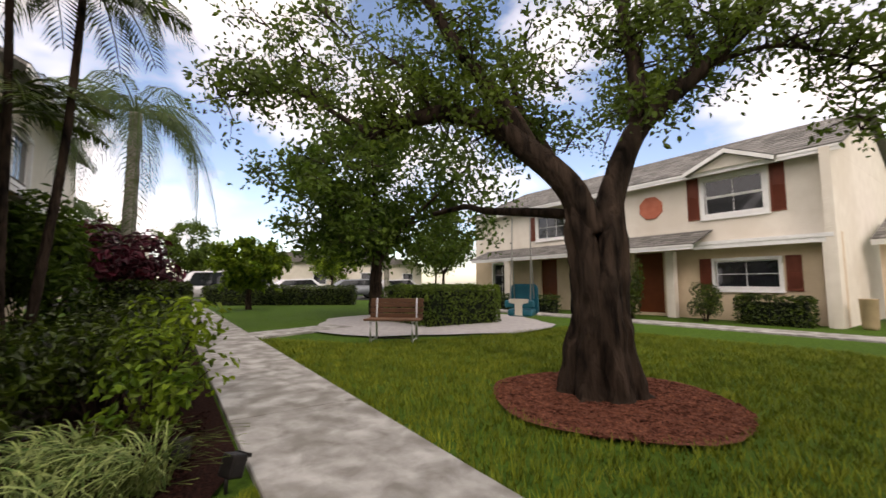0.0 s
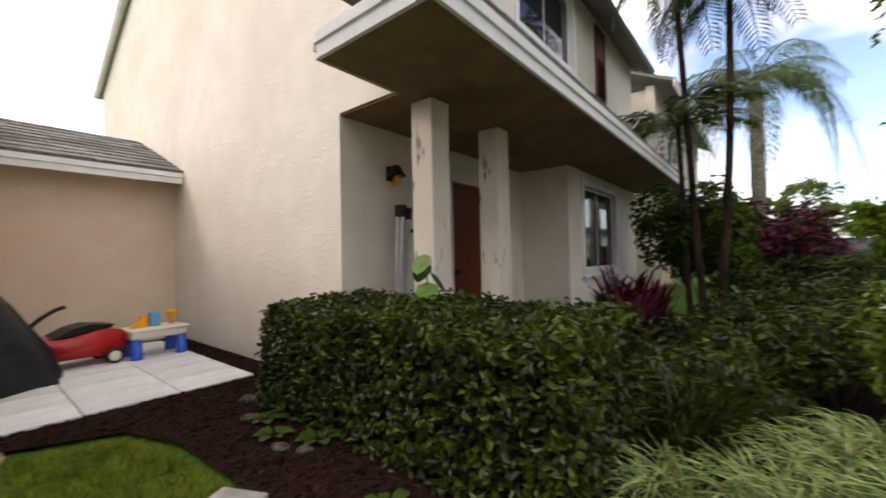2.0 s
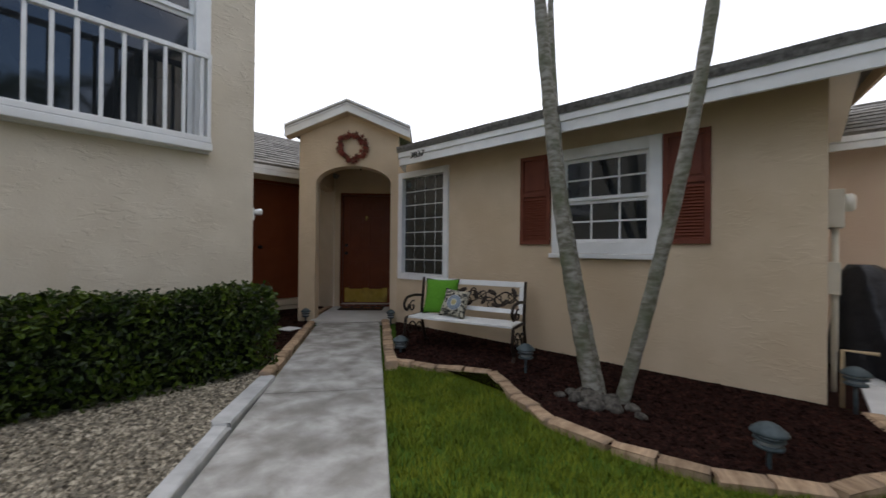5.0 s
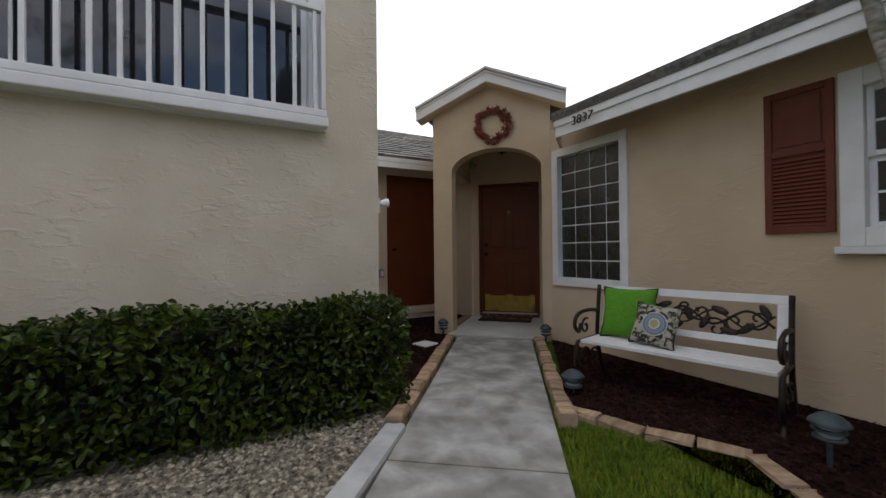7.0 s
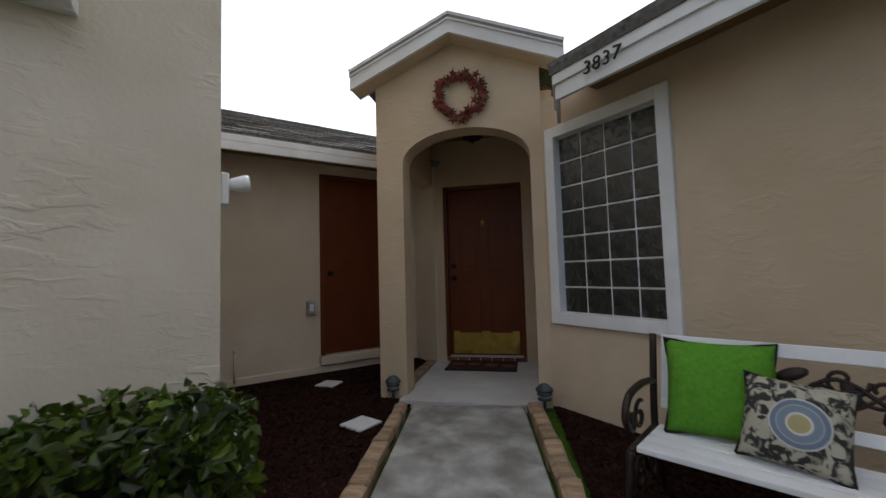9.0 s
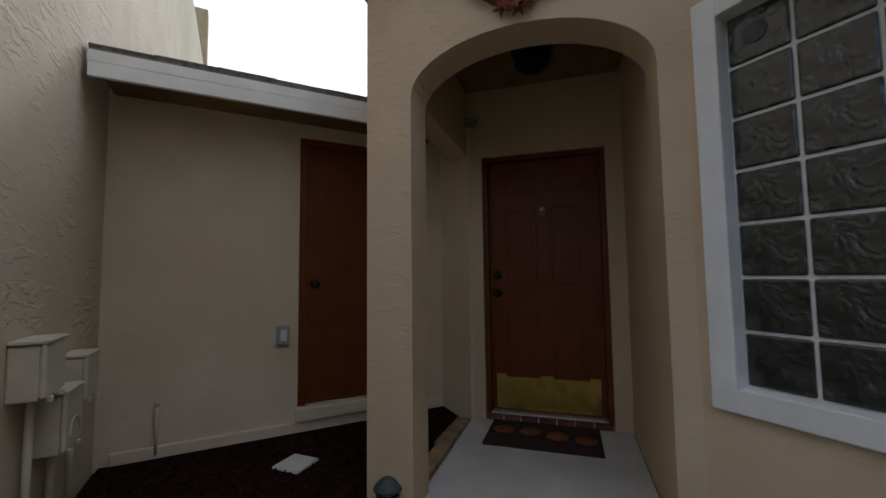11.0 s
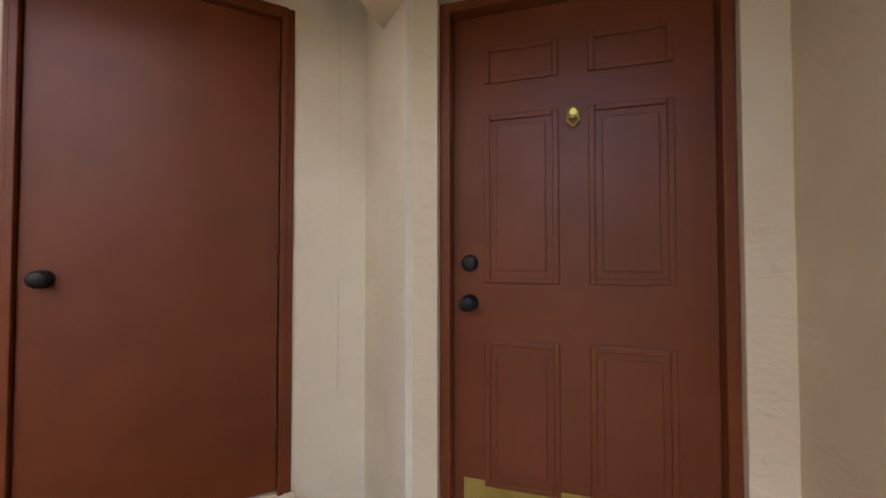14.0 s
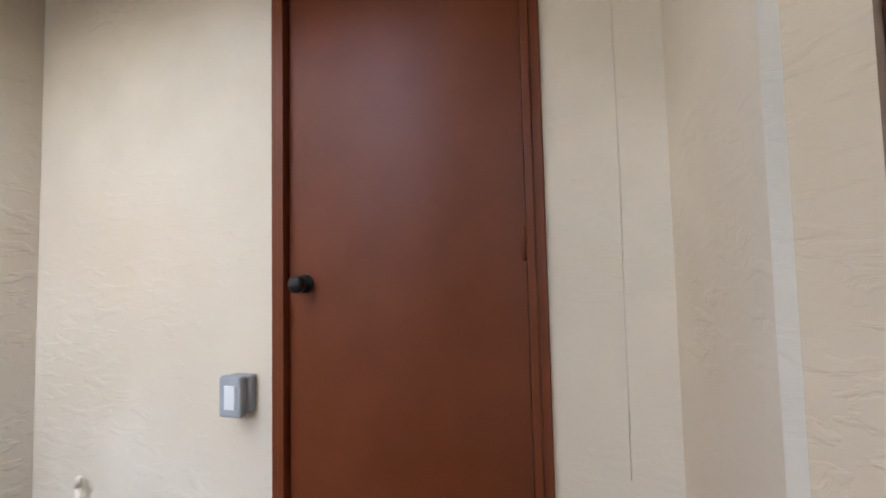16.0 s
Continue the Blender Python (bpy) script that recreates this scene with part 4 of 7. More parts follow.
def hedge(name, dims, label, count, size, mat=None, seed=1, m=None, ragged=0.05, category="hedge"):
    """A clipped hedge: a core coloured near-black as inner shade, under a coat of leaves."""
    x0, x1, y0, y1, z0, z1 = dims
    cx, cy = (x0 + x1) / 2, (y0 + y1) / 2
    ob = empty(name, m or pose(cx, cy, z0), label, category)
    hx, hy, h = (x1 - x0) / 2, (y1 - y0) / 2, z1 - z0
    part("core", lumpy_box(-hx + 0.15, hx - 0.15, -hy + 0.15, hy - 0.15, -0.05, h - 0.15, 0.05, seed), INNER_SHADE, ob)
    rng = np.random.default_rng(seed)
    areas = np.array([4 * hx * hy, 2 * hx * h, 2 * hx * h, 2 * hy * h, 2 * hy * h])
    face = rng.choice(5, count, p=areas / areas.sum())
    u, v = rng.uniform(-1, 1, count), rng.uniform(-1, 1, count)
    deep = np.abs(rng.normal(0, 0.075, count))
    c, n = np.zeros((count, 3)), np.zeros((count, 3))
    for k, (ax, sgn) in enumerate(((2, 1), (1, -1), (1, 1), (0, -1), (0, 1))):
        q = face == k
        e = [u * hx, v * hy, (v * 0.5 + 0.5) * h]
        if ax == 2:
            e = [u * hx, v * hy, np.full(count, h)]
        elif ax == 1:
            e = [u * hx, np.full(count, sgn * hy), (v * 0.5 + 0.5) * h]
        else:
            e = [np.full(count, sgn * hx), u * hy, (v * 0.5 + 0.5) * h]
        e[ax] = e[ax] - sgn * deep * (1 if ax != 2 else 1)
        c[q] = np.stack(e, 1)[q]
        n[q, ax] = sgn
    wob = np.stack([np.sin(c[:, 1] * 3.1 + c[:, 2] * 4) + np.sin(c[:, 0] * 5.3), np.sin(c[:, 0] * 4.1 + c[:, 2] * 3), np.sin(c[:, 0] * 3.7) + np.cos(c[:, 1] * 4.9)], 1) * 0.022
    r = np.sqrt((c[:, 0] / hx) ** 6 + (c[:, 1] / hy) ** 6 + (np.maximum(c[:, 2] - h * 0.5, 0) / (h * 0.5)) ** 6) ** (1 / 6)
    c = c / np.maximum(1, r * 0.985)[:, None] * [1, 1, 1]
    c += wob + rng.normal(0, ragged * 0.4, c.shape)
    n = n * 0.7 + rng.normal(0, 0.6, n.shape) + [0, 0, 0.35]
    leaves("foliage", c, n, rng.uniform(0.7, 1.3, count) * size, mat or LEAF, ob, 0.55, seed=seed)
    return ob


hedge("clipped_hedge", (1.88, 2.9, 1.75, 4.36, -0.05, 0.84), "clipped glossy green hedge beside the porch", 17000, 0.052, seed=3)
hedge("clipped_hedge", (-4.0, -3.52, 0.0, 2.98, 0, 0.76), "low clipped hedge under the railed window", 13500, 0.047, seed=4)
hedge("clipped_hedge", (8.4, 10.4, -0.02, 1.5, -0.1, 1.05), "square clipped hedge beside the sidewalk", 5000, 0.07, seed=5)
hedge("clipped_hedge", (-0.5, 0.5, -3.9, 3.9, 0, 1.0), "long low hedge at the end of the court", 6000, 0.1, seed=6, m=pose(22.6, -4.6, -0.1, 0, 0, -32))
hedge("round_bush", (8.7, 11.3, -7.4, -4.9, -0.1, 0.95), "broad rounded bush in the paved circle", 7000, 0.08, seed=7, mat=LEAF_TREE, category="bush")


def shrub(name, x, y, rx, h, count, size, mat, label, seed, z0=0.0, ry=None, category="shrub"):
    """A loose shrub: bare stems and leaves gathered in lobes."""
    ob = empty(name, pose(x, y, gz(x, y)), label, category)
    rng = np.random.default_rng(seed)
    ry = ry or rx
    lobes = 14
    lc = rng.uniform(-1, 1, (lobes, 3)) * [rx * 0.7, ry * 0.7, h * 0.32] + [0, 0, z0 + (h - z0) * 0.55]
    bm = bmesh.new()
    for q in lc:
        tube(bm, [(q[0] * 0.15, q[1] * 0.15, -0.05), (q[0] * 0.5, q[1] * 0.5, q[2] * 0.5), tuple(q)], [0.012, 0.009, 0.004], 5)
    part("stem", bm, BARK, ob)["kind"] = "stuff"
    k = rng.integers(0, lobes, count)
    d = rng.normal(size=(count, 3))
    d /= np.linalg.norm(d, axis=1, keepdims=True)
    r = rng.uniform(0.35, 1, (count, 1)) ** 0.5
    c = lc[k] + d * r * [rx * 0.42, ry * 0.42, h * 0.24]
    c[:, 2] = np.maximum(c[:, 2], 0.03)
    leaves("foliage", c, d + [0, 0, 0.5] + rng.normal(0, 0.4, d.shape), rng.uniform(0.7, 1.3, count) * size, mat, ob, 0.5, seed=seed)
    return ob


shrub("lime_shrub", 4.55, 0.42, 0.58, 0.9, 800, 0.07, LEAF_LIME, "bright yellow-green shrub at the sidewalk's edge", 11, 0.1)
shrub("lime_shrub", 3.75, 0.42, 0.3, 0.5, 350, 0.07, LEAF_LIME, "small yellow-green shrub on thin stems", 12, 0.1)
shrub("green_shrub", 4.75, 0.75, 0.6, 0.75, 1500, 0.07, LEAF, "dark green leafy shrub in the bed", 19)
shrub("green_shrub", 5.6, 1.0, 0.9, 0.8, 2200, 0.08, LEAF, "dark green leafy shrub in the bed", 13)
shrub("green_shrub", 6.9, 0.9, 0.9, 1.0, 2200, 0.085, LEAF, "dark green leafy shrub in the bed", 14)
shrub("green_shrub", 4.3, 1.6, 0.8, 0.62, 2000, 0.08, LEAF, "dark green leafy shrub in the bed", 15)
shrub("green_shrub", 3.5, 1.75, 0.6, 0.6, 1600, 0.075, LEAF, "dark green leafy shrub in the bed", 16)
shrub("tall_shrub", 8.5, 2.0, 0.95, 2.3, 4200, 0.13, LEAF_COURT, "tall green shrub before the neighbour's porch", 17, 0.3)
shrub("burgundy_shrub", 9.3, 0.95, 0.95, 1.75, 2600, 0.14, LEAF_RED, "dark burgundy shrub behind the square hedge", 18, 0.8)


def blade_clump(name, x, y, r, h, count, width, mat, label, seed, droop=1.0, category="grass"):
    """A clump of arching strap leaves."""
    ob = empty(name, pose(x, y, gz(x, y)), label, category)
    rng = random.Random(seed)
    verts, faces = [], []
    for _ in range(count):
        a, br = rng.uniform(0, 6.283), r * 0.35 * rng.random() ** 0.5
        ba = rng.uniform(0, 6.283)
        out, L, w = r * rng.uniform(0.5, 1.1), h * rng.uniform(0.7, 1.15), width * rng.uniform(0.7, 1.2)
        i = len(verts)
        for k in range(6):
            t = k / 5
            rad, z = out * t ** 1.3, L * (1.9 * t - 1.2 * droop * t * t)
            px, py = br * math.cos(ba) + rad * math.cos(a), br * math.sin(ba) + rad * math.sin(a)
            ww = w * (1 - t) ** 0.6 * (0.5 + t * 0.6)
            verts += [(px - ww * math.sin(a), py + ww * math.cos(a), z), (px + ww * math.sin(a), py - ww * math.cos(a), z + 0.003)]
        faces += [(i + 2 * k, i + 2 * k + 1, i + 2 * k + 3, i + 2 * k + 2) for k in range(5)]
    f = raw("foliage", verts, faces, mat, ob)
    f["kind"] = "stuff"
    return ob


for k, (x, y, r) in enumerate(((2.55, 1.15, 0.48), (2.75, 0.7, 0.5), (3.1, 0.45, 0.42), (3.15, 1.0, 0.46), (2.35, 1.55, 0.4), (3.5, 0.75, 0.4))):
    blade_clump("variegated_grass_clump", x, y, r, 0.32, 170, 0.008, LEAF_STRIPE, "arching cream-striped strap leaves in a clump", 30 + k)
for k, (x, y, h) in enumerate(((2.95, 1.6, 0.55), (3.3, 1.5, 0.5))):
    blade_clump("strap_leaf_clump", x, y, 0.45, h, 130, 0.008, LEAF, "tall dark green strap leaves", 40 + k, 0.8)
for k, (x, y, h) in enumerate(((5.2, 2.5, 0.95), (5.6, 2.3, 0.8), (4.85, 2.35, 0.7))):
    blade_clump("burgundy_cordyline", x, y, 0.42, h, 85, 0.05, LEAF_RED, "burgundy cordyline with broad pointed leaves", 50 + k, 0.7, "cordyline")


def seedling(x, y, z0, h, label):
    ob = empty("broadleaf_seedling", pose(x, y, gz(x, y)), label, "plant")
    tubed("stem", [(0, 0, 0), (0.01, 0, z0), (0.0, 0.02, h)], 0.008, LEAF_LIME, ob, 6)
    rng = random.Random(8)
    for k in range(6):
        a, z = k * 1.9, z0 + (h - z0) * (k + 1) / 6
        bm = bmesh.new()
        vs = []
        for t, w in ((0, 0.0), (0.03, 0.08), (0.09, 0.1), (0.16, 0.06), (0.2, 0.0)):
            vs.append((bm.verts.new((t + 0.02, w, 0.03 - t * 0.25)), bm.verts.new((t + 0.02, -w, 0.03 - t * 0.25)), bm.verts.new((t + 0.02, 0, 0.015 - t * 0.25))))
        for p, q in zip(vs, vs[1:]):
            for i, j in ((0, 2), (2, 1)):
                bm.faces.new((p[i], p[j], q[j], q[i]))
        bmesh.ops.remove_doubles(bm, verts=bm.verts, dist=0.0005)
        bmesh.ops.transform(bm, matrix=Matrix.Translation((0, 0, z)) @ Matrix.Rotation(a, 4, "Z") @ Matrix.Rotation(radians(42), 4, "Y") @ Matrix.Scale(0.9, 4), verts=bm.verts)
        part("leaf", bm, LEAF_SHOOT, ob, smooth=True)


LEAF_SHOOT = material("shoot_leaf", (0.07, 0.15, 0.02), (0.13, 0.24, 0.04), 12, 0.5, 0.002, 30)
seedling(2.63, 3.2, 0.78, 1.2, "light green broadleaf shoot standing out of the hedge")


# ---- trees ----
def spline(pts, n=6):
    """Points of a smooth curve through control points."""
    pts = [Vector(p) for p in pts]
    out = []
    for i in range(len(pts) - 1):
        p0, p1, p2, p3 = pts[max(i - 1, 0)], pts[i], pts[i + 1], pts[min(i + 2, len(pts) - 1)]
        for k in range(n):
            t = k / n
            out.append(0.5 * ((2 * p1) + (p2 - p0) * t + (2 * p0 - 5 * p1 + 4 * p2 - p3) * t * t + (3 * p1 - p0 - 3 * p2 + p3) * t ** 3))
    out.append(pts[-1])
    return out


def limb(name, ctrl, r0, r1, ob, seg=10, rough=0.06):
    pts = spline(ctrl)
    n = len(pts)
    bm = bmesh.new()
    tube(bm, pts, [r0 + (r1 - r0) * (k / (n - 1)) ** 0.8 for k in range(n)], seg)
    for v in bm.verts:
        v.co += noise.noise_vector(v.co * 7) * (rough * (r0 + r1) * 0.5)
    return part(name, bm, BARK, ob, smooth=True)


def twigs(bm, tips, rng, length, droop=0.0, count=3):
    """Fine branches about points; returns their ends."""
    ends = []
    for p in tips:
        for _ in range(count):
            d = Vector((rng.uniform(-1, 1), rng.uniform(-1, 1), rng.uniform(-0.4 - droop, 0.9))).normalized() * length * rng.uniform(0.5, 1.2)
            m1 = p + d * 0.5 + Vector((rng.uniform(-0.1, 0.1), rng.uniform(-0.1, 0.1), 0.06))
            tube(bm, [p, m1, p + d], [0.014, 0.008, 0.003], 4, False)
            ends += [m1, p + d * 0.75, p + d]
    return ends


def court_tree():
    x, y = TREE_AT
    base = gz(x, y)
    ob = empty("court_tree", Matrix.Translation((x, y, base)), "large spreading tree with a thick ridged grey-brown trunk", "tree")
    rv, fv = Vector((-0.57, -0.82, 0)), Vector((0.82, -0.57, 0))
    q = lambda a, z, d=0.0: rv * a + fv * d + Vector((0, 0, z - base))
    bm = bmesh.new()
    for k in range(7):
        a = k * 0.9
        o = Vector((math.cos(a), math.sin(a), 0))
        top = q(-0.24 if o.dot(rv) < 0 else 0.2, 2.05) + o * 0.05
        pts = spline([o * 0.3 + Vector((0, 0, -0.1)), o * 0.22 + Vector((0, 0, 0.3)), o * 0.16 + rv * (0.02 * math.sin(k)) + Vector((0, 0, 1.05)), top], 12)
        n = len(pts)
        tube(bm, pts, [(0.155 - 0.05 * (i / n) + (0.05 if i < 4 else 0)) * (1 - 0.75 * smooth01((i / n - 0.72) / 0.28)) for i in range(n)], 28)
    for v in bm.verts:
        v.co += noise.noise_vector(v.co * 6) * 0.025 + noise.noise_vector(Vector((v.co.x * 16, v.co.y * 16, v.co.z * 1.6))) * 0.034 + noise.noise_vector(Vector((v.co.x * 40, v.co.y * 40, v.co.z * 5))) * 0.01
    part("trunk", bm, BARK, ob, smooth=True)
    data = [([q(-0.05, 1.5), q(-0.28, 2.02), q(-0.7, 2.45, 0.1), q(-1.0, 2.7, 0.15), q(-1.5, 2.87, 0.2), q(-1.95, 2.82, 0.3), q(-2.4, 2.7, 0.4)], 0.17, 0.075),
            ([q(-2.35, 2.7, 0.4), q(-2.75, 2.95, 0.5), q(-3.3, 3.3, 0.6), q(-3.9, 3.4, 0.8), q(-4.5, 3.45, 1.0)], 0.045, 0.012),
            ([q(-0.6, 2.35, 0.1), q(-0.85, 2.9, 0.2), q(-1.15, 3.35, 0.3), q(-1.55, 3.95, 0.3), q(-2.0, 4.9, 0.5)], 0.12, 0.05),
            ([q(0.08, 1.5), q(0.2, 2.0), q(0.5, 2.65), q(1.15, 3.25), q(1.75, 3.85, -0.1), q(2.3, 4.7, -0.2)], 0.16, 0.06),
            ([q(0.48, 2.6), q(0.47, 3.3), q(0.42, 3.95, 0.1), q(0.5, 5.2, 0.2)], 0.11, 0.05),
            ([q(-0.25, 2.1, 0.2), q(-0.38, 2.6, 0.5), q(-0.55, 3.1, 0.8), q(-0.7, 4.0, 1.2)], 0.08, 0.03),
            ([q(-0.1, 1.72, 0.1), q(-0.5, 1.82, 0.5), q(-1.0, 1.95, 1.1), q(-1.25, 2.08, 1.5), q(-1.7, 2.05, 1.9)], 0.065, 0.035),
            ([q(1.15, 3.25), q(1.25, 3.9, 0.3), q(1.2, 4.8, 0.7)], 0.06, 0.03),
            ([q(-1.5, 2.87, 0.2), q(-1.7, 3.5, 0.8), q(-2.3, 4.2, 1.4)], 0.05, 0.02),
            ([q(0.5, 2.65), q(0.9, 3.3, 1.0), q(1.5, 3.9, 2.0)], 0.06, 0.02),
            ([q(1.15, 3.25), q(1.8, 3.45, -0.1), q(2.4, 3.3, -0.2), q(2.8, 3.0, -0.3)], 0.035, 0.01)]
    rng = random.Random(21)
    tips = []
    for ctrl, r0, r1 in data:
        limb("limb", ctrl, r0, r1, ob)
        pts = spline(ctrl)
        tips += [p for p in pts[len(pts) // 3:] if p.z > 2.7]
    for _ in range(85):
        a, z, d = rng.uniform(-4.6, 3.2), rng.uniform(2.9, 5.6), rng.uniform(-1.2, 3.4)
        p = q(a, z + 0.12 * abs(a) * rng.uniform(-0.4, 1), d)
        tips.append(p)
    for _ in range(5):
        tips.append(q(rng.uniform(2.45, 3.1), rng.uniform(2.55, 3.15), rng.uniform(-0.5, 0.1)))
    bm = bmesh.new()
    ends = twigs(bm, tips, rng, 0.55, 0.2, 3)
    part("twig", bm, BARK, ob)["kind"] = "stuff"
    nr = np.random.default_rng(5)
    e = np.array([tuple(p) for p in ends])
    e = np.repeat(e, 11, axis=0)
    e += nr.normal(0, 0.09, e.shape)
    n = nr.normal(0, 1, e.shape) + [0, 0, 0.6]
    leaves("crown", e, n, nr.uniform(0.05, 0.095, len(e)), LEAF_TREE, ob, 0.55, seed=5)
    return ob


court_tree()


def small_tree(x, y, h, spread, trunk_r, label, seed, mat=None, leaf=0.16, fork=0.3, count=26, per=11):
    base = gz(x, y)
    ob = empty("tree", Matrix.Translation((x, y, base)), label, "tree")
    rng = random.Random(seed)
    f = h * fork
    limb("trunk", [(0, 0, -0.1), (0.03, 0.02, f * 0.5), (0, 0, f)], trunk_r * 1.2, trunk_r * 0.8, ob)
    tips = []
    for k in range(7):
        a = k * 0.9 + rng.uniform(-0.2, 0.2)
        rr = spread * rng.uniform(0.5, 0.85)
        ctrl = [(0, 0, f * 0.9), (rr * 0.3 * math.cos(a), rr * 0.3 * math.sin(a), f + (h - f) * 0.25), (rr * math.cos(a), rr * math.sin(a), f + (h - f) * rng.uniform(0.45, 0.85))]
        limb("limb", ctrl, trunk_r * 0.5, trunk_r * 0.12, ob, 7)
        tips += spline(ctrl)[5:]
    for _ in range(count * 3):
        a, r, z = rng.uniform(0, 6.283), spread * rng.random() ** 0.5, rng.uniform(0, 1)
        r *= math.sin(math.pi * min(0.95, max(0.12, z * 0.8 + 0.15))) * rng.uniform(0.75, 1.15)
        tips.append(Vector((r * math.cos(a), r * math.sin(a), f * 1.05 + (h - f) * z)))
    bm = bmesh.new()
    ends = twigs(bm, tips, rng, spread * 0.2, 0.1, 3)
    part("twig", bm, BARK, ob)["kind"] = "stuff"
    nr = np.random.default_rng(seed)
    e = np.repeat(np.array([tuple(p) for p in ends]), per, axis=0)
    e += nr.normal(0, spread * 0.05, e.shape)
    leaves("crown", e, nr.normal(0, 1, e.shape) + [0, 0, 0.6], nr.uniform(0.7, 1.3, len(e)) * leaf, mat or LEAF_TREE, ob, 0.55, seed=seed)
    return ob


small_tree(13.4, -5.75, 6.3, 4.7, 0.24, "spreading green tree with a forked trunk at the paved circle", 61, LEAF_COURT, leaf=0.19, fork=0.31, count=30, per=13)


def frond(L, droop, pairs, leaf_len, rng, mat, parent, m, hang=0.5):
    """A palm frond: a curved rachis with paired leaflets."""
    pts = [Vector((L * t * (1 - 0.25 * droop * t), 0, L * (0.55 * t - 0.95 * droop * t * t))) for t in (k / 8 for k in range(9))]
    verts, faces = [], []
    bm = bmesh.new()
    tube(bm, pts, [0.022 * (1 - 0.8 * k / 8) + 0.003 for k in range(9)], 5)
    bmesh.ops.transform(bm, matrix=m, verts=bm.verts)
    stalk = part("frond_stalk", bm, mat, parent)
    for k in range(pairs):
        t = 0.12 + 0.88 * k / pairs
        i = min(7, int(t * 8))
        p = pts[i].lerp(pts[i + 1], t * 8 - i)
        d = (pts[i + 1] - pts[i]).normalized()
        for s in (-1, 1):
            l = leaf_len * math.sin(math.pi * min(0.92, 0.25 + t * 0.65)) * rng.uniform(0.8, 1.15)
            o = Vector((d.x * 0.55, s * 0.8, d.z * 0.55 + 0.15)).normalized()
            tip = p + o * l * 0.85 - Vector((0, 0, l * hang))
            mid = p + o * l * 0.5 - Vector((0, 0, l * hang * 0.25))
            w = d * (0.016 + 0.008 * leaf_len)
            j = len(verts)
            verts += [m @ p, m @ (mid + w), m @ tip, m @ (mid - w)]
            faces.append((j, j + 1, j + 2, j + 3))
    f = raw("frond_blade", [tuple(v) for v in verts], faces, mat, stalk)
    f["kind"] = "stuff"


def palm(name, x, y, trunks, label, fronds, L, droop, pairs, leaf_len, seed, hang=0.5, bark=None, z=None, leaf=None):
    ob = empty(name, pose(x, y, gz(x, y) if z is None else z), label, "palm tree")
    rng = random.Random(seed)
    for ctrl, r0, r1, crown in trunks:
        pts = spline(ctrl, 14)
        n = len(pts)
        bm = bmesh.new()
        tube(bm, pts, [(r0 + (r1 - r0) * k / n) * (1.05 if k % 3 == 0 else 0.97) for k in range(n)], 12)
        part("trunk", bm, bark or PALM_BARK, ob, smooth=True)
        if crown:
            top = pts[-1]
            for k in range(fronds):
                a = k * 2.4 + rng.uniform(-0.3, 0.3)
                frond(L * rng.uniform(0.8, 1.1), droop * rng.uniform(0.6, 1.4), pairs, leaf_len, rng, leaf or PALM_LEAF, ob, Matrix.Translation(top) @ Matrix.Rotation(a, 4, "Z") @ Matrix.Rotation(radians(rng.uniform(-35, 15)), 4, "Y"), hang)
    return ob


palm("garden_palm", -1.08, 4.37, [([(-0.1, 0, -0.05), (-0.28, 0, 0.8), (-0.44, 0, 1.8), (-0.62, 0, 3.5), (-0.76, 0, 5.6)], 0.068, 0.046, True),
                                  ([(-0.08, 0.1, -0.05), (-0.32, 0.17, 0.9), (-0.63, 0.45, 2.0), (-0.92, 0.82, 3.5), (-1.1, 1.1, 5.2)], 0.042, 0.03, True),
                                  ([(0.08, 0, -0.05), (0.3, 0.02, 0.9), (0.53, 0.03, 2.03), (0.68, 0.05, 3.25), (0.8, 0.05, 5.2)], 0.05, 0.038, True)],
     "three slim ringed grey palm trunks leaning from one base", 9, 1.7, 0.9, 26, 0.5, 71)
# Fronds use the darker hedge leaf colour to read as silhouettes against the sky.
palm("thin_palm", 7.2, 1.75, [([(0, 0, -0.05), (0.1, -0.1, 1.2), (0.3, -0.2, 3.0), (0.35, -0.25, 5.2)], 0.06, 0.045, True),
                              ([(-0.15, 0.1, -0.05), (-0.1, 0.2, 1.2), (0.1, 0.3, 3.0), (0.0, 0.4, 5.5)], 0.055, 0.04, True),
                              ([(0.2, 0.35, -0.05), (0.35, 0.4, 1.0), (0.5, 0.45, 2.2), (0.6, 0.5, 3.3)], 0.045, 0.035, True)],
     "slim dark palm trunks with feathery arching fronds darkened as silhouettes", 11, 1.6, 0.9, 28, 0.55, 72, bark=BARK, leaf=LEAF)
palm("queen_palm", 14.3, 1.3, [([(0, 0, -0.05), (0.05, 0, 2.0), (0, 0, 5.9)], 0.2, 0.15, True)], "queen palm with long drooping feathery fronds", 19, 3.4, 1.25, 38, 0.75, 73, 0.95)
palm("queen_palm", 22.0, 4.5, [([(0, 0, -0.05), (0.1, 0, 2), (0.1, 0, 4.4)], 0.2, 0.15, True)], "queen palm with long drooping feathery fronds", 14, 2.8, 1.2, 26, 0.8, 74, 0.9)
palm("queen_palm", 26.0, -12.5, [([(0, 0, -0.05), (0.1, 0, 2), (0.1, 0, 4.0)], 0.22, 0.16, True)], "stout palm beyond the far house", 14, 2.2, 1.1, 24, 0.6, 75, 0.6)


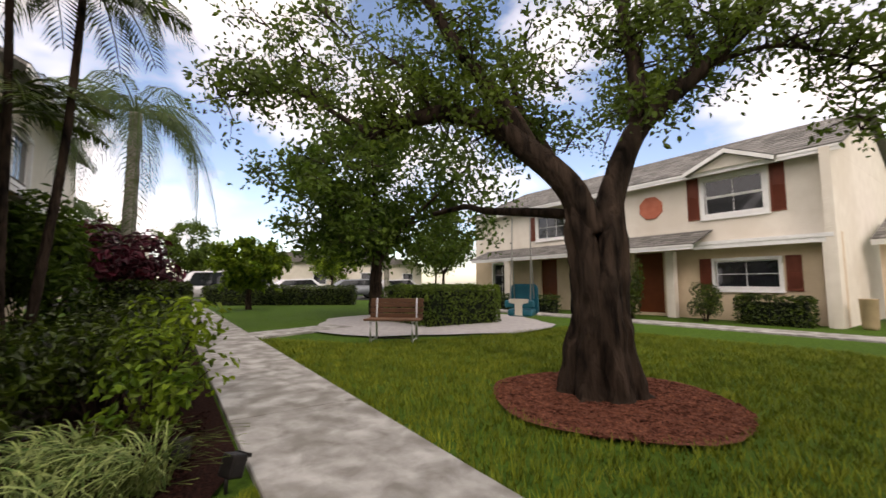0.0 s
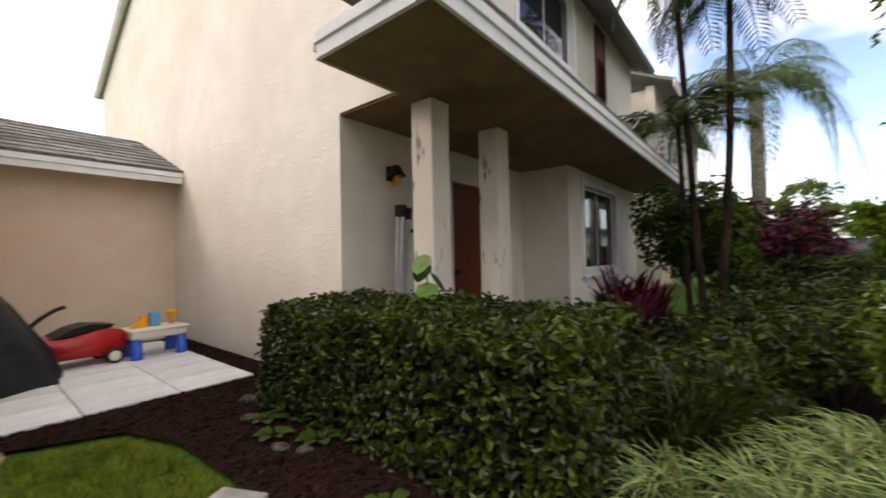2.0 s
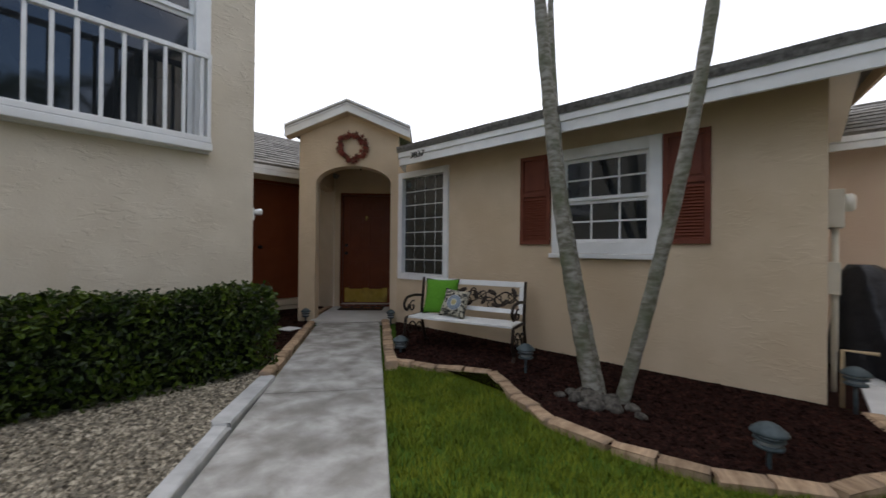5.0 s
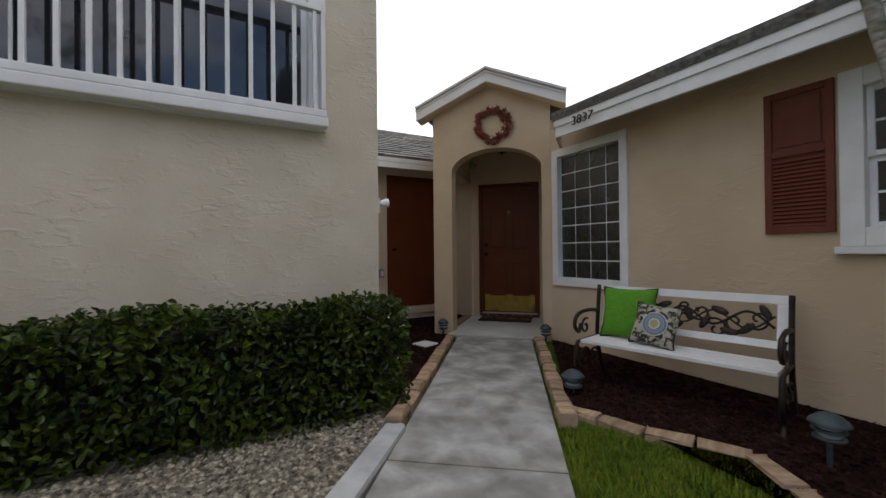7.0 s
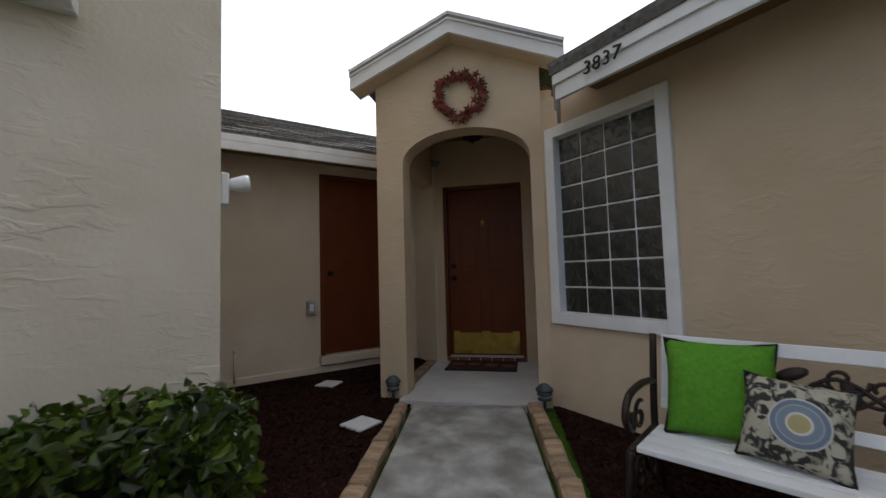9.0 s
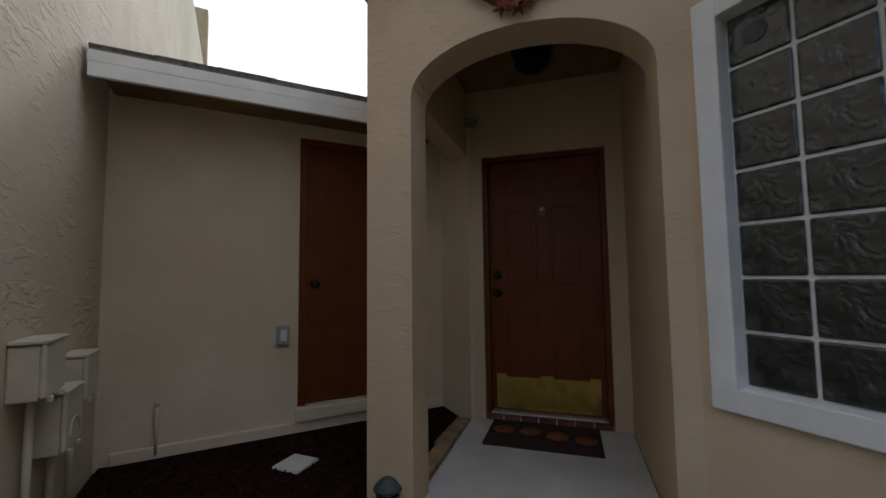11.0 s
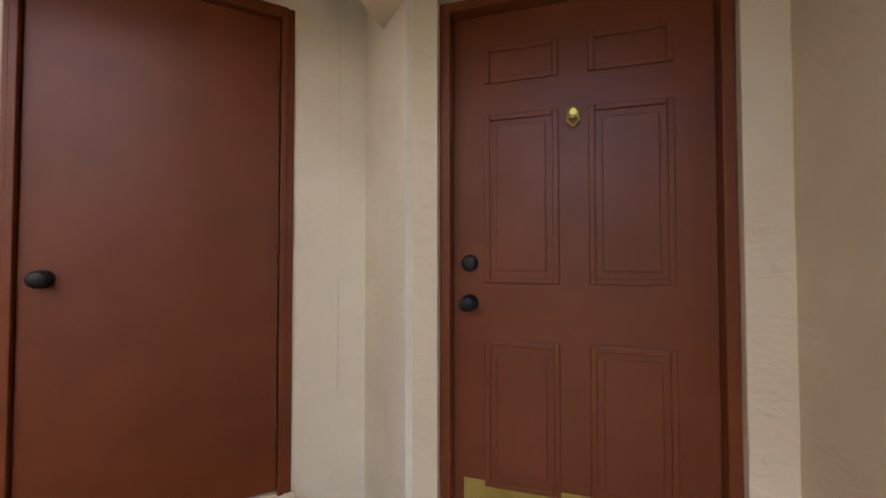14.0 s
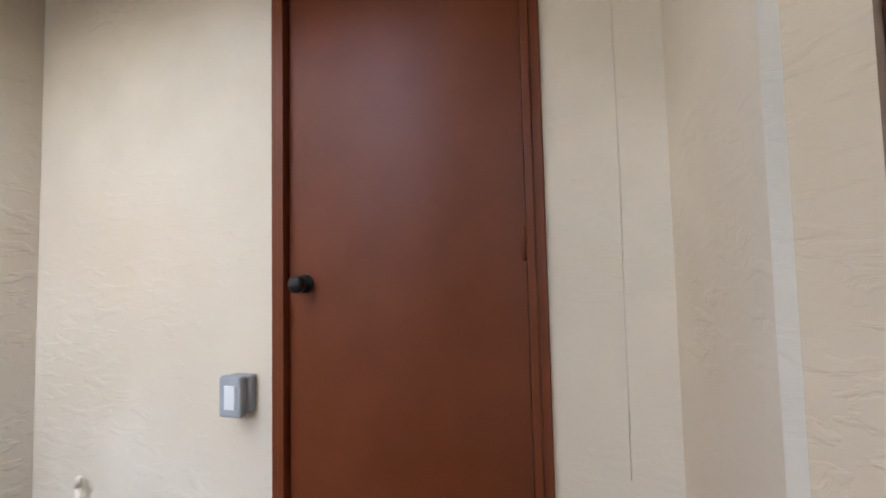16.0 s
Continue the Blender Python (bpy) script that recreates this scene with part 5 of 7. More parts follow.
# ---- garden things by the house ----
def scroll(bm, c, r, a0, turns, rad=0.008, plane="xz", n=18, grow=0.15):
    pts = []
    for k in range(n + 1):
        t = k / n
        a = a0 + turns * 2 * math.pi * t
        rr = r * (1 - (1 - grow) * t)
        pts.append((c[0] + rr * math.cos(a), c[1], c[2] + rr * math.sin(a)) if plane == "xz" else (c[0], c[1] + rr * math.cos(a), c[2] + rr * math.sin(a)))
    tube(bm, pts, rad, 6)


def garden_bench():
    ob = empty("garden_bench", pose(-2.82, 4.88, -0.015, 0, 0, 13), "white slatted bench with bronze scrollwork and arms", "bench")
    L = 1.24
    for y in (-0.32, -0.235, -0.15, -0.065):
        boxed("seat_slat", (-L / 2, L / 2, y, y + 0.075, 0.355, 0.38), WHITE, ob, bevel=0.004)
    tilt = Matrix.Translation((0, 0.02, 0.38)) @ Matrix.Rotation(radians(-12), 4, "X")
    bm = bmesh.new()
    for d in ((-L / 2, L / 2, 0, 0.022, 0.36, 0.42), (-L / 2, L / 2, 0, 0.022, 0.07, 0.12), (-L / 2, -L / 2 + 0.06, 0, 0.022, 0.12, 0.36), (L / 2 - 0.06, L / 2, 0, 0.022, 0.12, 0.36)):
        box(bm, *d, tilt, 0.004)
    part("back_frame", bm, WHITE, ob)
    bm = bmesh.new()
    rng = random.Random(4)
    base = [(-0.55, 0.012, 0.16), (-0.4, 0.012, 0.3), (-0.2, 0.012, 0.18), (0.0, 0.012, 0.3), (0.2, 0.012, 0.19), (0.4, 0.012, 0.3), (0.55, 0.012, 0.2)]
    tube(bm, spline(base), 0.009, 6)
    tube(bm, spline([(x, y, 0.48 - z) for x, y, z in base]), 0.007, 6)
    for x, z, a, t in ((-0.42, 0.22, 0, 1.2), (-0.25, 0.27, 2, -1.1), (-0.05, 0.2, 1, 1.2), (0.12, 0.27, 3, 1.1), (0.33, 0.22, 0, -1.2), (0.46, 0.25, 4, 1.1), (-0.15, 0.17, 5, 1.0), (0.22, 0.16, 2, -1.0), (-0.5, 0.3, 1, 1.0), (0.02, 0.3, 0, -1.0)):
        scroll(bm, (x, 0.012, z), 0.075, a, t)
    bmesh.ops.transform(bm, matrix=tilt, verts=bm.verts)
    part("scrollwork", bm, BRONZE, ob, "bronze cast scrollwork", True)
    for x, z, rot in ((-0.32, 0.2, 30), (-0.13, 0.3, -20), (0.04, 0.25, 70), (0.24, 0.29, 20), (0.4, 0.18, -40), (0.3, 0.15, 10), (-0.45, 0.16, 50), (-0.04, 0.15, -30), (0.5, 0.3, 60), (0.15, 0.2, -60), (-0.24, 0.3, 15)):
        bm = bmesh.new()
        bmesh.ops.create_icosphere(bm, subdivisions=2, radius=1.0, matrix=tilt @ Matrix.Translation((x, 0.01, z)) @ Matrix.Rotation(radians(rot), 4, "Y") @ Matrix.Diagonal((0.06, 0.008, 0.026, 1)))
        part("cast_leaf", bm, BRONZE, ob, smooth=True)
    for sx in (-1, 1):
        x = sx * (L / 2 + 0.02)
        bm = bmesh.new()
        tube(bm, spline([(x, -0.33, 0.36), (x, -0.36, 0.2), (x, -0.3, 0.08), (x, -0.36, 0.0)]), 0.017, 8)
        tube(bm, spline([(x, 0.05, 0.8), (x, 0.0, 0.4), (x, 0.04, 0.2), (x, 0.12, 0.0)]), 0.017, 8)
        tube(bm, spline([(x, 0.02, 0.58), (x, -0.15, 0.6), (x, -0.32, 0.58), (x, -0.37, 0.5), (x, -0.31, 0.44), (x, -0.27, 0.5)]), 0.016, 8)
        tube(bm, [(x, -0.33, 0.36), (x, 0.02, 0.37)], 0.014, 8)
        scroll(bm, (x, -0.22, 0.22), 0.09, 0, 1.3, 0.009, "yz")
        scroll(bm, (x, -0.05, 0.2), 0.08, 3, -1.3, 0.009, "yz")
        scroll(bm, (x, -0.2, 0.47), 0.07, 1, 1.2, 0.009, "yz")
        part("end_frame", bm, BRONZE, ob, "bronze cast iron end frame", True)
    return ob


def cushion(name, m, w, h, d, mat, label, trim=None):
    ob = empty(name, m, label, "cushion")
    bm = bmesh.new()
    bmesh.ops.create_grid(bm, x_segments=14, y_segments=14, size=1.0)
    back = bmesh.ops.duplicate(bm, geom=bm.faces[:])["geom"]
    for side, geo in ((1, None), (-1, {v for f in back if isinstance(f, bmesh.types.BMFace) for v in f.verts})):
        for v in bm.verts:
            if (geo is None and v in {q for f in back if isinstance(f, bmesh.types.BMFace) for q in f.verts}) or (geo is not None and v not in geo):
                continue
            u, q = v.co.x, v.co.y
            puff = max(0, (1 - u * u) * (1 - q * q)) ** 0.45
            pin = 1 - 0.07 * (1 - q * q) * abs(u) - 0.0
            pin2 = 1 - 0.07 * (1 - u * u) * abs(q)
            wr = 0.006 * math.sin(u * 9 + q * 4) * puff
            v.co = Vector((u * w / 2 * pin, -side * (puff * d / 2 + wr), q * h / 2 * pin2 + h / 2))
    bmesh.ops.remove_doubles(bm, verts=bm.verts, dist=0.002)
    part("cover", bm, mat, ob, smooth=True)
    if trim:
        c = [(-w / 2, 0, 0.0), (w / 2, 0, 0.0), (w / 2, 0, h), (-w / 2, 0, h)]
        pts = []
        for a, b in zip(c, c[1:] + c[:1]):
            for k in range(8):
                t = k / 8
                p = Vector(a).lerp(Vector(b), t)
                pull = 0.035 * math.sin(math.pi * t)
                ctr = Vector((0, 0, h / 2))
                pts.append(p + (ctr - p).normalized() * pull)
        pts.append(pts[0])
        tubed("piping", pts, 0.007, trim, ob, 6, "dark contrasting piping")
    return ob


def pattern_material():
    m = material("patterned_cushion_cloth", (0.035, 0.035, 0.03), (0.42, 0.39, 0.3), 19, 0.9, 0.001, 200, lo=0.46, hi=0.54, distort=1.5)
    n, l = m.node_tree.nodes, m.node_tree.links
    b = n["Principled BSDF"]
    tc = n.new("ShaderNodeTexCoord")
    sub = n.new("ShaderNodeVectorMath")
    sub.operation = "DISTANCE"
    mul = n.new("ShaderNodeVectorMath")
    mul.operation = "MULTIPLY"
    mul.inputs[1].default_value = (1, 0, 1)
    l.new(tc.outputs["Object"], mul.inputs[0])
    sub.inputs[1].default_value = (0.02, 0, 0.16)
    l.new(mul.outputs["Vector"], sub.inputs[0])
    r = n.new("ShaderNodeValToRGB")
    r.color_ramp.interpolation = "CONSTANT"
    e = r.color_ramp.elements
    e[1].position, e[1].color = 0.082, (0.5, 0.5, 0.46, 1)
    e[0].color = (0.4, 0.35, 0.17, 1)
    for p, c in ((0.03, (0.6, 0.58, 0.5)), (0.037, (0.2, 0.25, 0.3)), (0.06, (0.34, 0.37, 0.38)), (0.066, (0.16, 0.2, 0.26))):
        e.new(p).color = (*c, 1)
    l.new(sub.outputs["Value"], r.inputs["Fac"])
    cmp = n.new("ShaderNodeMath")
    cmp.operation = "LESS_THAN"
    cmp.inputs[1].default_value = 0.088
    l.new(sub.outputs["Value"], cmp.inputs[0])
    mx = n.new("ShaderNodeMix")
    mx.data_type = "RGBA"
    old = b.inputs["Base Color"].links[0].from_socket
    l.new(cmp.outputs["Value"], mx.inputs[0])
    l.new(old, mx.inputs[6])
    l.new(r.outputs["Color"], mx.inputs[7])
    l.new(mx.outputs[2], b.inputs["Base Color"])
    return m


garden_bench()
cushion("green_cushion", pose(-3.16, 4.74, 0.37, -16, 0, 20), 0.42, 0.42, 0.16, GREEN_CLOTH, "bright green square cushion leaning on the bench", BLACK)
cushion("patterned_cushion", pose(-2.91, 4.67, 0.37, -22, 4, 8), 0.33, 0.32, 0.14, pattern_material(), "small grey patterned cushion with a round medallion", BLACK)


def path_lamp(x, y, h=0.2, s=1.0):
    ob = empty("path_lamp", pose(x, y, gz(x, y) + 0.01), "low dark metal garden lamp with a tiered cap", "garden lamp", "garden lamps")
    tubed("stake", [(0, 0, -0.05), (0, 0, h)], 0.012, LAMP_METAL, ob, 8)
    lathed("lens", [(0.05 * s, h - 0.01), (0.055 * s, h), (0.055 * s, h + 0.05), (0.05 * s, h + 0.055)], LAMP_LENS, ob, seg=20)
    lathed("base_ring", [(0.03 * s, h - 0.03), (0.075 * s, h - 0.02), (0.078 * s, h - 0.008), (0.04 * s, h - 0.004)], LAMP_METAL, ob, seg=20)
    lathed("louvre", [(0.07 * s, h + 0.018), (0.082 * s, h + 0.022), (0.082 * s, h + 0.028), (0.06 * s, h + 0.033)], LAMP_METAL, ob, seg=20)
    lathed("cap", [(0.09 * s, h + 0.05), (0.1 * s, h + 0.056), (0.09 * s, h + 0.07), (0.055 * s, h + 0.095), (0.03 * s, h + 0.105), (0.012 * s, h + 0.11)], LAMP_METAL, ob, seg=20)


for x, y, h in ((-3.22, 4.2, 0.12), (-1.86, 4.5, 0.16), (-0.13, 3.98, 0.13), (-4.62, 5.24, 0.16), (-5.62, 4.4, 0.16), (0.26, 5.3, 0.22)):
    path_lamp(x, y, h * (0.6 if x < -3 else 1.0), 0.72 if x < -4 else 0.85)


def spot_lamp(x, y, rz):
    ob = empty("spot_lamp", pose(x, y, gz(x, y), 0, 0, rz), "small black boxy spotlight staked beside the sidewalk", "garden lamp", "spotlights")
    tubed("stake", [(0, 0, -0.05), (0, 0, 0.08)], 0.01, BLACK, ob, 6)
    bm = bmesh.new()
    box(bm, -0.05, 0.05, -0.045, 0.045, 0.06, 0.18, pose(0, 0, 0, 18, 0, 0), 0.012)
    box(bm, -0.055, 0.055, -0.06, -0.04, 0.165, 0.185, pose(0, 0, 0, 18, 0, 0), 0.004)
    part("housing", bm, BLACK, ob)


spot_lamp(2.9, 0.05, 30)
spot_lamp(3.3, 0.25, 80)


def wreath():
    ob = empty("wreath", P @ Matrix.Translation((-0.19, 7.085, 2.675)), "round wreath of dark red leaves above the arch", "wreath")
    rng = random.Random(3)
    for k in range(64):
        a = k * 0.0982 + rng.uniform(-0.05, 0.05)
        r = 0.19 + rng.uniform(-0.045, 0.045)
        bm = bmesh.new()
        c = bm.verts.new((0, -0.012, 0))
        ring = []
        for j in range(10):
            t = j * math.pi / 5
            q = (0.052 if j % 2 == 0 else 0.02) * rng.uniform(0.85, 1.1)
            ring.append(bm.verts.new((q * math.cos(t), 0.008 if j % 2 == 0 else 0, q * math.sin(t))))
        for j in range(10):
            bm.faces.new((c, ring[j], ring[(j + 1) % 10]))
        bmesh.ops.transform(bm, matrix=Matrix.Translation((r * math.cos(a), -0.02 - rng.random() * 0.035, r * math.sin(a))) @ Matrix.Rotation(rng.uniform(0, 6.28), 4, "Y") @ Matrix.Rotation(rng.uniform(-0.6, 0.6), 4, "X"), verts=bm.verts)
        part("leaf", bm, WREATH_RED if rng.random() < 0.75 else WREATH_BROWN, ob)
    pts = [(0.19 * math.cos(t), -0.012, 0.19 * math.sin(t)) for t in (k * math.pi / 16 for k in range(33))]
    tubed("ring", pts, 0.018, WREATH_BROWN, ob, 6)


WREATH_RED = material("dried_red_leaf", (0.1, 0.018, 0.012), (0.2, 0.04, 0.022), 20, 0.7, per_object=0.4)
WREATH_BROWN = material("dried_brown_leaf", (0.08, 0.035, 0.02), (0.16, 0.07, 0.04), 20, 0.8, per_object=0.4)
wreath()


def text_mesh(name, body, size, mat, m, parent=None, label=""):
    cu = bpy.data.curves.new(name, "FONT")
    cu.body, cu.size, cu.extrude, cu.align_x = body, size, 0.004, "CENTER"
    tmp = bpy.data.objects.new(name, cu)
    scene.collection.objects.link(tmp)
    me = bpy.data.meshes.new_from_object(tmp.evaluated_get(bpy.context.evaluated_depsgraph_get()))
    bpy.data.objects.remove(tmp)
    me.materials.append(mat)
    ob = new(name, me)
    ob.matrix_world = m
    if parent:
        ob.parent = parent
    return ob


numbers = empty("house_number", pose(-3.755, 4.92, 2.315), "small black house number fixed on the white fascia", "house number")
for k, ch in enumerate("3837"):
    d = text_mesh("digit", ch, 0.115, BLACK, pose(-0.1 + k * 0.067, 0, 0.01, 90, 0, 0) @ Matrix(((1, 0.25, 0, 0), (0, 1, 0, 0), (0, 0, 1, 0), (0, 0, 0, 1))))
    d.parent = numbers


def lantern():
    ob = empty("porch_lantern", P @ Matrix.Translation((-0.165, 7.75, 2.75)), "dark metal lantern fixed under the porch ceiling", "lamp")
    lathed("canopy", [(0.06, 0.0), (0.06, -0.02), (0.02, -0.03)], BLACK, ob, seg=12)
    lathed("cage", [(0.03, -0.03), (0.12, -0.06), (0.14, -0.08), (0.1, -0.24), (0.07, -0.25)], BLACK, ob, seg=6, smooth=False)
    lathed("finial", [(0.03, -0.25), (0.012, -0.28), (0.005, -0.29)], BLACK, ob, seg=8)


lantern()


def doormat():
    ob = empty("doormat", P @ Matrix.Translation((-0.175, 8.22, 0.046)), "dark coir doormat with faded orange print", "doormat")
    boxed("mat", (-0.41, 0.37, -0.24, 0.22, 0, 0.016), MAT_DARK, ob, bevel=0.004)
    rng = random.Random(6)
    for k in range(4):
        x = -0.3 + k * 0.19
        lathed("print", [(0.075, 0.0161), (0.075, 0.018), (0.02, 0.0185)], MAT_ORANGE, ob, Matrix.Translation((x, rng.uniform(-0.06, 0.06), 0)), 14)


doormat()


def brick_step():
    ob = empty("brick_step", P @ Matrix.Translation((-0.175, 8.49, 0.045)), "row of dark red bricks under the front door", "step")
    first = None
    for k in range(7):
        if first is None:
            first = boxed("brick", (-0.064, 0.064, -0.03, 0.05, 0, 0.04), BRICK, ob, bevel=0.004)
        b = first if k == 0 else new("brick", first.data)
        b.parent = ob
        b.matrix_basis = pose(-0.405 + k * 0.135, 0, 0)
    boxed("mortar_bed", (-0.47, 0.47, -0.022, 0.1, 0, 0.034), MORTAR, ob)


brick_step()


def outlet():
    ob = empty("outdoor_outlet", pose(-7.02, 4.045, 0.76, 0, 0, 90), "grey plastic outdoor outlet with a clear cover", "outlet")
    boxed("box", (-0.045, 0.045, -0.035, 0, -0.065, 0.065), GREY_PLASTIC, ob, bevel=0.006)
    boxed("cover", (-0.05, 0.04, -0.075, -0.04, -0.07, 0.07), GREY_PLASTIC, ob, bevel=0.01)
    boxed("socket", (-0.022, 0.022, -0.08, -0.074, -0.04, 0.04), WHITE, ob, bevel=0.002)


outlet()
pipe = empty("pipe_stub", pose(-6.985, 3.27, 0.02), "thin painted pipe stub on the wall", "pipe")
tubed("pipe", [(0, 0, 0.02), (0, 0, 0.34)], 0.009, STUCCO_N, pipe, 8)
lathed("cap", [(0.013, 0.33), (0.013, 0.36), (0.008, 0.37)], STUCCO_N, pipe, seg=10)
crack = empty("wall_seam", pose(-7.02, 5.3, 0.5), "thin raised seam in the painted stucco", "seam")
crack["kind"] = "structure"
tubed("seam", [(0.002, 0, 0.1), (0.002, 0.004, 0.9), (0.001, 0, 1.9)], 0.0014, STUCCO_N, crack, 6)


def utility_box(x, z, w, h, d, label, arc=False):
    ob = empty("utility_box", pose(x, 2.94, z, 0, 0, 180), label, "utility box", "utility boxes")
    boxed("body", (-w / 2, w / 2, -d, 0, 0, h), BEIGE_PLASTIC, ob, bevel=0.008)
    boxed("lid", (-w / 2 - 0.006, w / 2 + 0.006, -d - 0.02, -d + 0.001, 0.01, h + 0.006), BEIGE_PLASTIC, ob, bevel=0.008)
    boxed("hood", (-w / 2 - 0.01, w / 2 + 0.01, -d - 0.026, -0.002, h + 0.004, h + 0.02), BEIGE_PLASTIC, ob, bevel=0.004)
    if arc:
        tubed("moulding", [(0.06 * math.cos(t), -d - 0.021, 0.07 + 0.07 * math.sin(t)) for t in (k * math.pi / 10 for k in range(11))], 0.006, BEIGE_PLASTIC, ob, 6)
    for q in (-0.3, 0.3):
        boxed("latch", (w * q - 0.012, w * q + 0.012, -d - 0.03, -d - 0.015, -0.012, 0.012), BEIGE_PLASTIC, ob, bevel=0.003)
    bm = bmesh.new()
    tube(bm, [(w * 0.2, -0.03, -z - 0.02), (w * 0.2, -0.03, 0.005)], 0.016, 8)
    part("conduit", bm, BEIGE_PLASTIC, ob, smooth=True)


utility_box(-5.95, 0.72, 0.2, 0.22, 0.1, "beige utility box on the shaded wall")
utility_box(-6.2, 0.42, 0.2, 0.26, 0.1, "beige utility box with an arched moulding", True)
utility_box(-6.46, 0.58, 0.19, 0.22, 0.1, "beige utility box near the corner")


def flood_light():
    ob = empty("flood_light", pose(-4.05, 2.94, 1.45, 0, 0, 180), "white floodlight fixed at the wall's corner", "flood light")
    boxed("plate", (-0.05, 0.05, -0.03, 0, -0.06, 0.06), WHITE, ob, bevel=0.006)
    for s, m in ((0, Matrix.Translation((-0.03, -0.04, 0.02)) @ Matrix.Rotation(radians(82), 4, "X") @ Matrix.Scale(0.8, 4)),):
        lathed("head", [(0.02, -0.02), (0.028, 0.0), (0.04, 0.05), (0.04, 0.075), (0.03, 0.077)], WHITE if s == 0 else GREY_PLASTIC, ob, m, 14)


flood_light()


# ---- meters on the side wall, patio things ----
def meter():
    ob = empty("electric_meter", pose(0.12, 5.62, 0, 0, 0, 90), "beige painted electric meter box with conduits", "meter")
    boxed("box", (0.05, 0.3, -0.1, 0, 1.32, 1.62), BEIGE_PLASTIC, ob, bevel=0.006)
    lathed("dial", [(0.07, 0.0), (0.07, 0.05), (0.05, 0.065)], CREAM_PLASTIC, ob, Matrix.Translation((0.17, -0.1, 1.52)) @ Matrix.Rotation(radians(90), 4, "X"), 16)
    tubed("conduit", [(0.12, -0.05, 1.32), (0.12, -0.05, 0.35)], 0.022, BEIGE_PLASTIC, ob)
    tubed("conduit", [(0.22, -0.05, 1.32), (0.22, -0.05, 0.0)], 0.018, BEIGE_PLASTIC, ob)
    boxed("lower_box", (0.04, 0.2, -0.08, 0, 0.8, 1.05), BEIGE_PLASTIC, ob, bevel=0.005)


meter()
spigot = empty("hose_bib", pose(0.3, 5.42, 0), "small tan pipe frame beside the wall", "pipe")
tubed("pipe", [(-0.1, 0, 0), (-0.1, 0, 0.42), (0.08, 0, 0.42)], 0.014, TAN_WOOD, spigot)
vent = empty("wall_spigot", pose(2.6, 5.6, 0, 0, 0, -90), "small white spigot low on the pale wall", "spigot")
boxed("plate", (-0.03, 0.03, -0.05, 0, 0.36, 0.43), WHITE, vent, bevel=0.005)
tubed("pipe", [(0, -0.02, 0.0), (0, -0.02, 0.37)], 0.012, STUCCO_B, vent)


def covered_grill():
    ob = empty("covered_grill", pose(0.55, 6.75, 0.03), "barbecue under a black draped vinyl cover", "grill")
    bm = bmesh.new()
    rings = []
    for z, rx, ry, ox in ((0.0, 0.42, 0.38, 0.06), (0.06, 0.42, 0.38, 0.06), (0.3, 0.38, 0.35, 0.02), (0.55, 0.3, 0.3, -0.05), (0.76, 0.24, 0.25, -0.1), (0.93, 0.16, 0.17, -0.14), (0.99, 0.09, 0.1, -0.17)):
        row = []
        for k in range(32):
            a = 2 * math.pi * k / 32
            f = 1 + (0.09 * (1 - z) + 0.02) * math.sin(a * 7 + z * 2) + 0.04 * math.sin(a * 11 + 1)
            row.append(bm.verts.new((ox + rx * f * math.cos(a), ry * f * math.sin(a), z + 0.02 * math.sin(a * 5) * (z < 0.02))))
        rings.append(row)
    for a, b in zip(rings, rings[1:]):
        for k in range(32):
            bm.faces.new((a[k], a[(k + 1) % 32], b[(k + 1) % 32], b[k]))
    bm.faces.new(rings[-1])
    part("cover", bm, BLACK_COVER, ob, smooth=True)


covered_grill()


def wheel(parent, x, y, r, w, hub):
    t = Matrix.Translation((x, y, r)) @ Matrix.Rotation(radians(90), 4, "X")
    ob = lathed("wheel", [(r * 0.7, -w / 2), (r, -w / 2 + 0.008), (r, w / 2 - 0.008), (r * 0.7, w / 2)], BLACK_COVER, parent, t, 20)
    lathed("hub", [(r * 0.68, -w / 2 - 0.006), (r * 0.68, w / 2 + 0.006), (r * 0.3, w / 2 + 0.012)], hub, ob, t, 16)
    return ob


def ride_on_wagon():
    ob = empty("toy_wagon", pose(1.2, 7.25, 0.03, 0, 0, 8), "red plastic toy wagon with a black pull handle", "toy wagon")
    bm = bmesh.new()
    prism(bm, [(-0.42, 0.12), (0.4, 0.1), (0.44, 0.2), (0.43, 0.36), (0.2, 0.4), (-0.1, 0.33), (-0.38, 0.36), (-0.46, 0.26)], 0.42, Matrix.Translation((0, -0.21, 0)))
    bmesh.ops.bevel(bm, geom=bm.edges[:], offset=0.025, segments=2, affect="EDGES")
    part("body", bm, RED_PLASTIC, ob, smooth=True)
    bm = bmesh.new()
    prism(bm, [(-0.2, 0.36), (0.3, 0.41), (0.32, 0.44), (0.1, 0.47), (-0.05, 0.44)], 0.36, Matrix.Translation((0, -0.18, 0)))
    part("seat_cover", bm, BLACK, ob)
    tubed("handle", spline([(-0.4, 0, 0.3), (-0.35, -0.05, 0.5), (-0.2, -0.05, 0.63), (-0.08, -0.05, 0.68)]), [0.022] * 19, BLACK, ob)
    for x in (-0.28, 0.3):
        for y in (-0.22, 0.22):
            wheel(ob, x, y, 0.085, 0.07, CREAM_PLASTIC)


ride_on_wagon()


